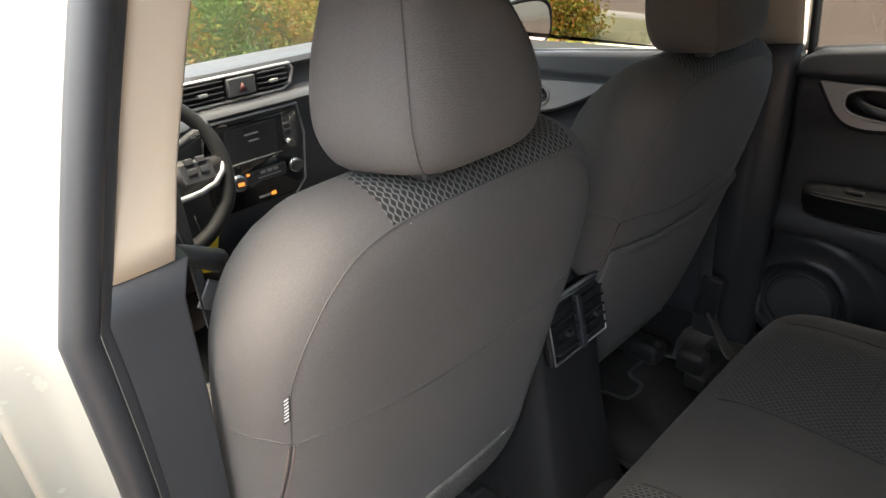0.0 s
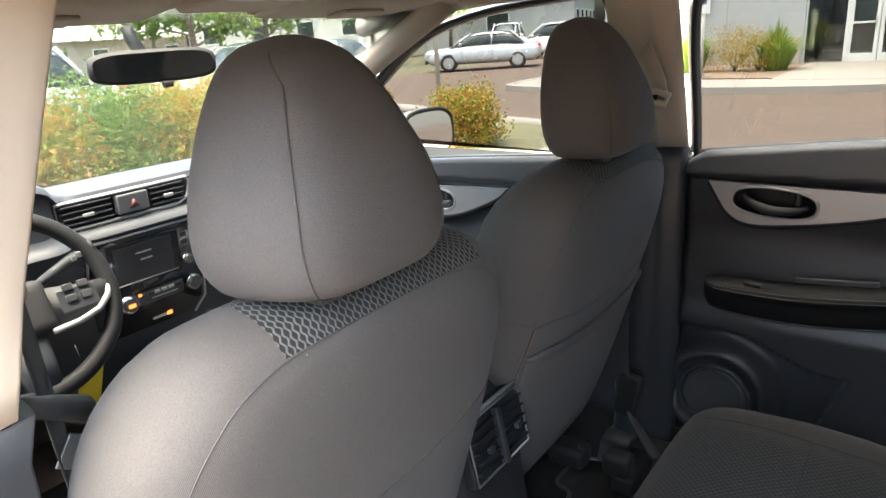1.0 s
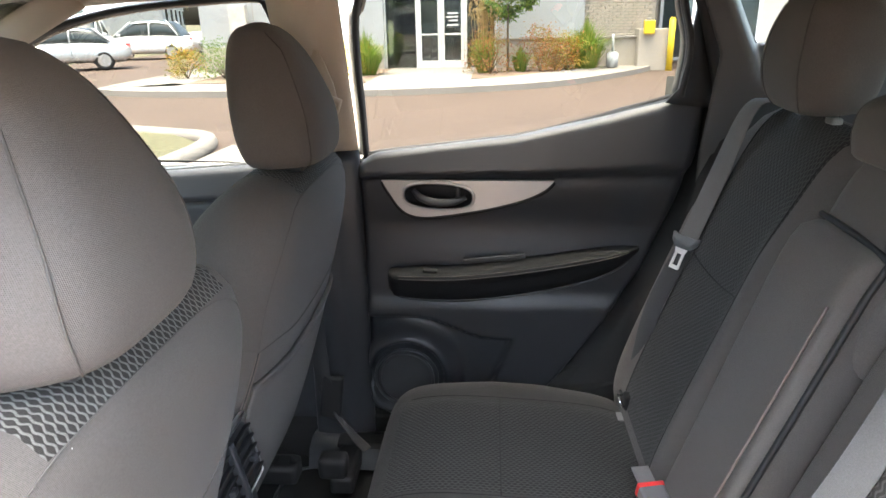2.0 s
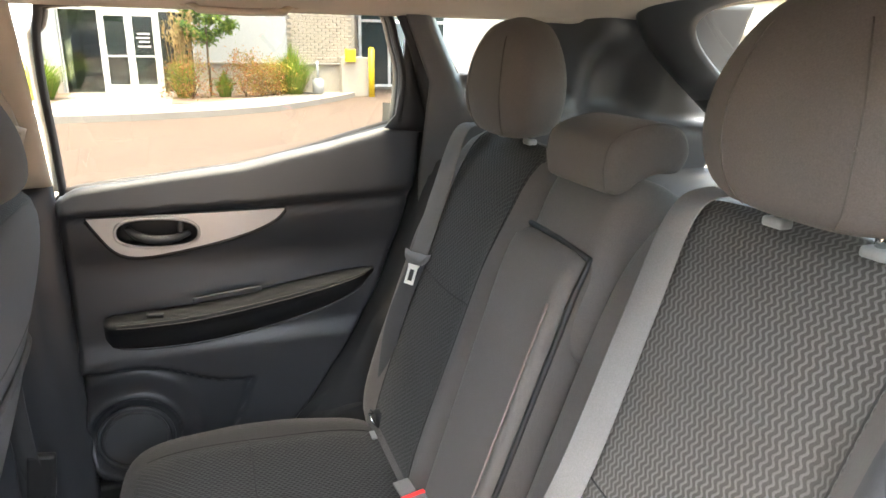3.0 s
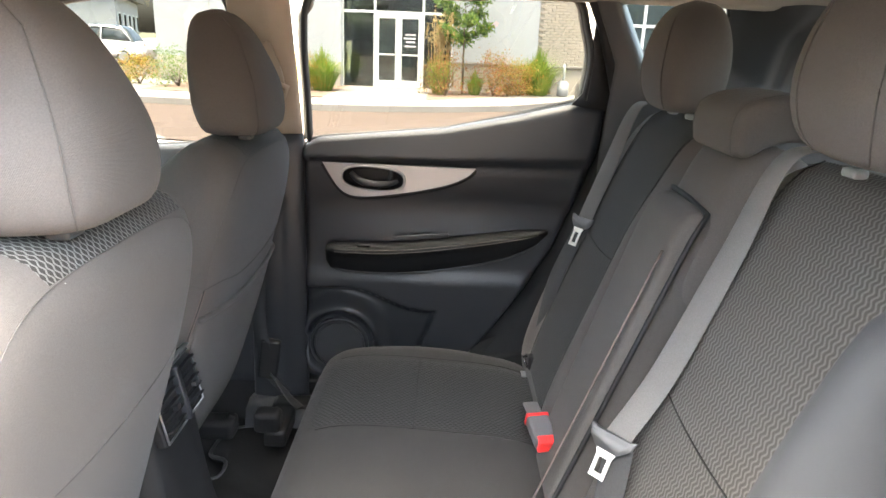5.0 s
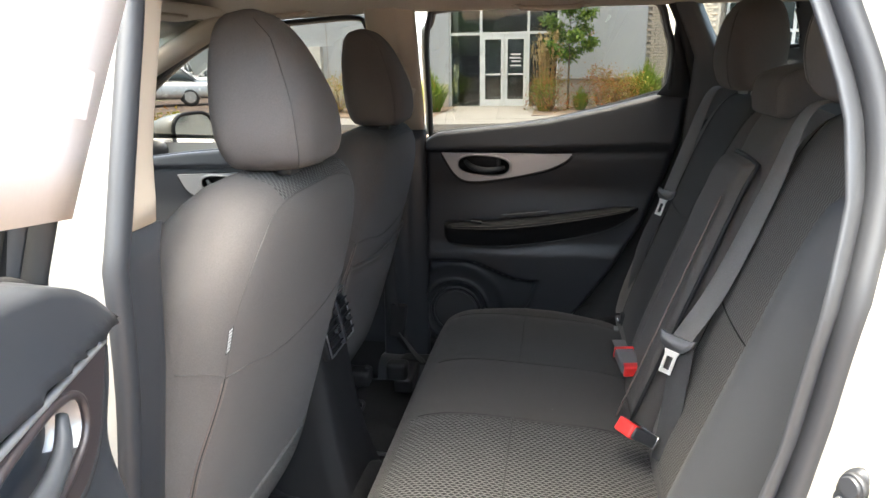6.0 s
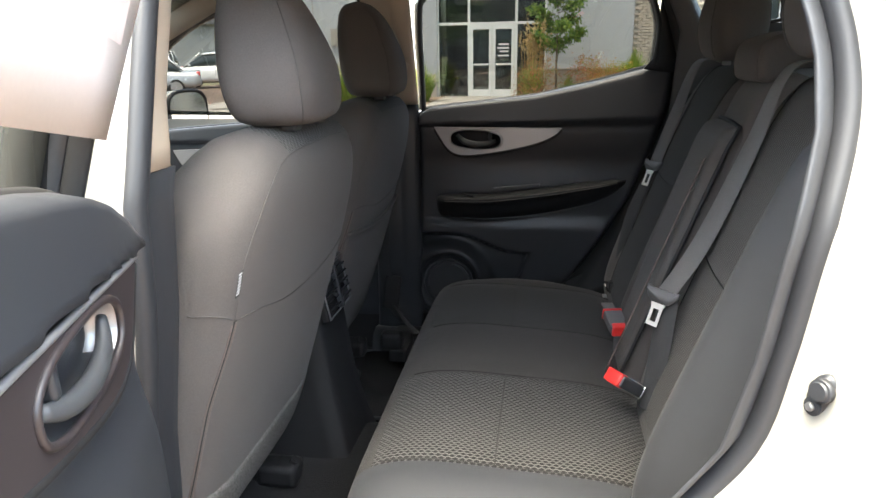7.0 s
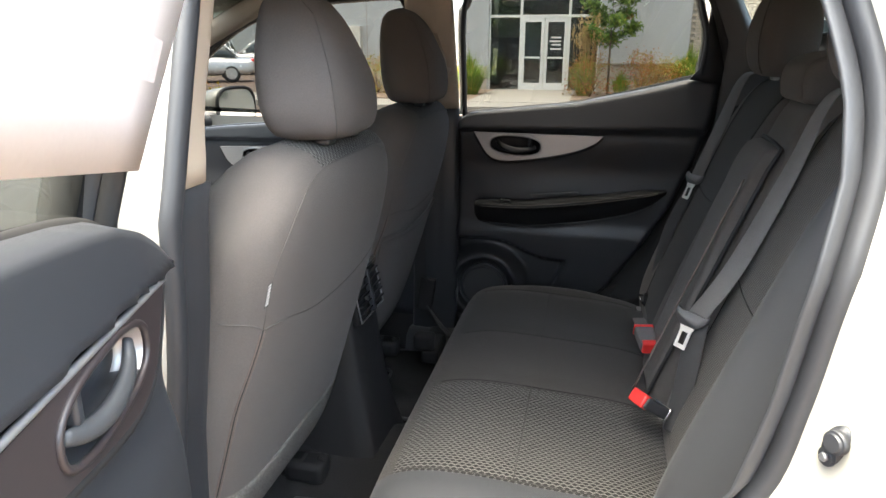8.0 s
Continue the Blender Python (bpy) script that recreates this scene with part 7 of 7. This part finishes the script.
parked_car((22.1, 14.7, 0), radians(123), CARSILVER, "silver saloon parked across the road")
parked_car((31.0, 19.0, 0), radians(200), CARWHITE, "white pickup-like suv parked in the far row", 0.25)
parked_car((29.0, 15.0, 0), radians(95), CARWHITE, "white car parked in the far row", 0.15)
parked_car((34.0, 13.0, 0), radians(95), CARWHITE, "white van parked in the far row", 0.4)
parked_car((18.0, 19.0, -0.05), radians(80), CARSILVER, "silver car parked behind the trees", 0.1)
parked_car((3.6, 12.6, 0), radians(185), CARWHITE, "white suv parked beyond the island", 0.22)
parked_car((-1.6, 12.9, 0), radians(185), CARTAN, "tan suv parked beyond the island", 0.2)
parked_car((9.6, 13.2, 0), radians(182), CARTAN, "pale car parked beyond the island", 0.1)
parked_car((3.6, -7.2, 0), radians(80), CARWHITE, "white suv parked behind the car", 0.25)
parked_car((-7.5, 9.5, 0), radians(10), CARSILVER, "silver car parked across the car park")


# ---- outside: houses and trees in the distance ----
def house(at, size, label, wall_m, roof_m, yaw=0.0):
    ob = root("house", at, label, "building", "distant buildings")
    m = Matrix.Translation(at) @ Matrix.Rotation(yaw, 4, "Z")
    lx, ly, h = size

    def put(name, bm, material, parent=ob, lab=""):
        bm.transform(m)
        return part(name, bm, material, parent, lab, False)

    put("wall", box((0, 0, h / 2), (lx, ly, h), 0.0), wall_m)
    put("roof", prism([(-ly / 2 - 0.5, h), (0, h + ly * 0.22), (ly / 2 + 0.5, h)], lambda a, b, q: (-lx / 2 - 0.4 + q, a, b), lx + 0.8), roof_m)
    n = max(2, int(lx / 3))
    for k in range(n):
        x = -lx / 2 + (k + 0.5) * lx / n
        for s in (-1, 1):
            w = put("window", box((x, s * (ly / 2 + 0.02), h * 0.55), (1.3, 0.06, 1.2), 0.0), WHITEFRAME)
            put("pane", box((x, s * (ly / 2 + 0.06), h * 0.55), (1.1, 0.03, 1.0), 0.0), DARKGLASS, w)
    for s in (-1, 1):
        w = put("window", box((s * (lx / 2 + 0.02), 0, h * 0.55), (0.06, 1.6, 1.3), 0.0), WHITEFRAME)
        put("pane", box((s * (lx / 2 + 0.06), 0, h * 0.55), (0.03, 1.4, 1.1), 0.0), DARKGLASS, w)


house((46, 27, 0), (16, 10, 3.4), "low grey-roofed building beyond the car park", WALLGREY, ROOFGREY, radians(20))
house((38, 38, 0), (22, 9, 4.2), "long pale flat building with windows", SIDING, SIDING, radians(-40))
house((14, 52, 0), (34, 10, 2.6), "long beige building beyond the trees", WALLBEIGE, SIDING, radians(8))
house((-20, 56, 0), (20, 10, 2.8), "pale building beyond the car park", SIDING, ROOFGREY, radians(-12))
house((20, -34, 0), (30, 10, 4.0), "pale building behind the car park", SIDING, ROOFGREY, radians(5))
house((-32, -6, 0), (10, 40, 4.5), "grey building across the car park", WALLGREY, ROOFGREY, 0)
rt = random.Random(5)
for i, (x, y, h, r) in enumerate([(11.5, 18, 6.5, 2.2), (16.5, 21, 7, 2.4), (26, 24, 8, 3.0), (34, 25, 8, 3.0), (44, 40, 11, 4), (52, 34, 11, 4), (58, 22, 10, 4), (6, 22, 7.5, 2.6), (0, 25, 8, 3), (-6, 23, 7.5, 2.8), (10, 33, 10, 3.5), (20, 35, 9, 3.4), (-14, 28, 9, 3.2), (30, 45, 11, 4), (2, 40, 11, 4), (-2, -22, 8, 3), (8, -25, 9, 3.2), (16, -28, 9, 3.4), (-10, -24, 8, 3), (-24, 8, 8, 3), (-26, -16, 8, 3)]):
    tree((x, y, 0), h, r, 100 + i, LEAF_GREEN, "leafy green tree beyond the car park", 0.22, 210, 0.26, 0.13, "tree", "distant trees", 14)

# bricks of the pier, laid in a running bond
BM = bmesh.new()
bmesh.ops.create_cube(BM, size=1, matrix=Matrix.Diagonal((0.06, 0.205, 0.066, 1)))
bmesh.ops.bevel(BM, geom=list(BM.edges), offset=0.006, segments=1, affect="EDGES")
brick_me = bpy.data.meshes.new("brick")
BM.to_mesh(brick_me)
BM.free()
brick_me.materials.append(BRICK)
pier = [o for o in bld.children if o.name.startswith("wall") and o.data.materials[0] is MORTAR][0]
rb = random.Random(9)
for c in range(32):
    for k in range(9):
        y = -2.99 - 0.217 * k - (0.108 if c % 2 else 0)
        if y < -4.70:
            continue
        b = new("brick", brick_me)
        b.parent = pier
        b.location = Vector((BX + 0.035 + rb.uniform(-0.004, 0.004), y, 0.97 + 0.078 * c)) - Vector(base_of(bld))
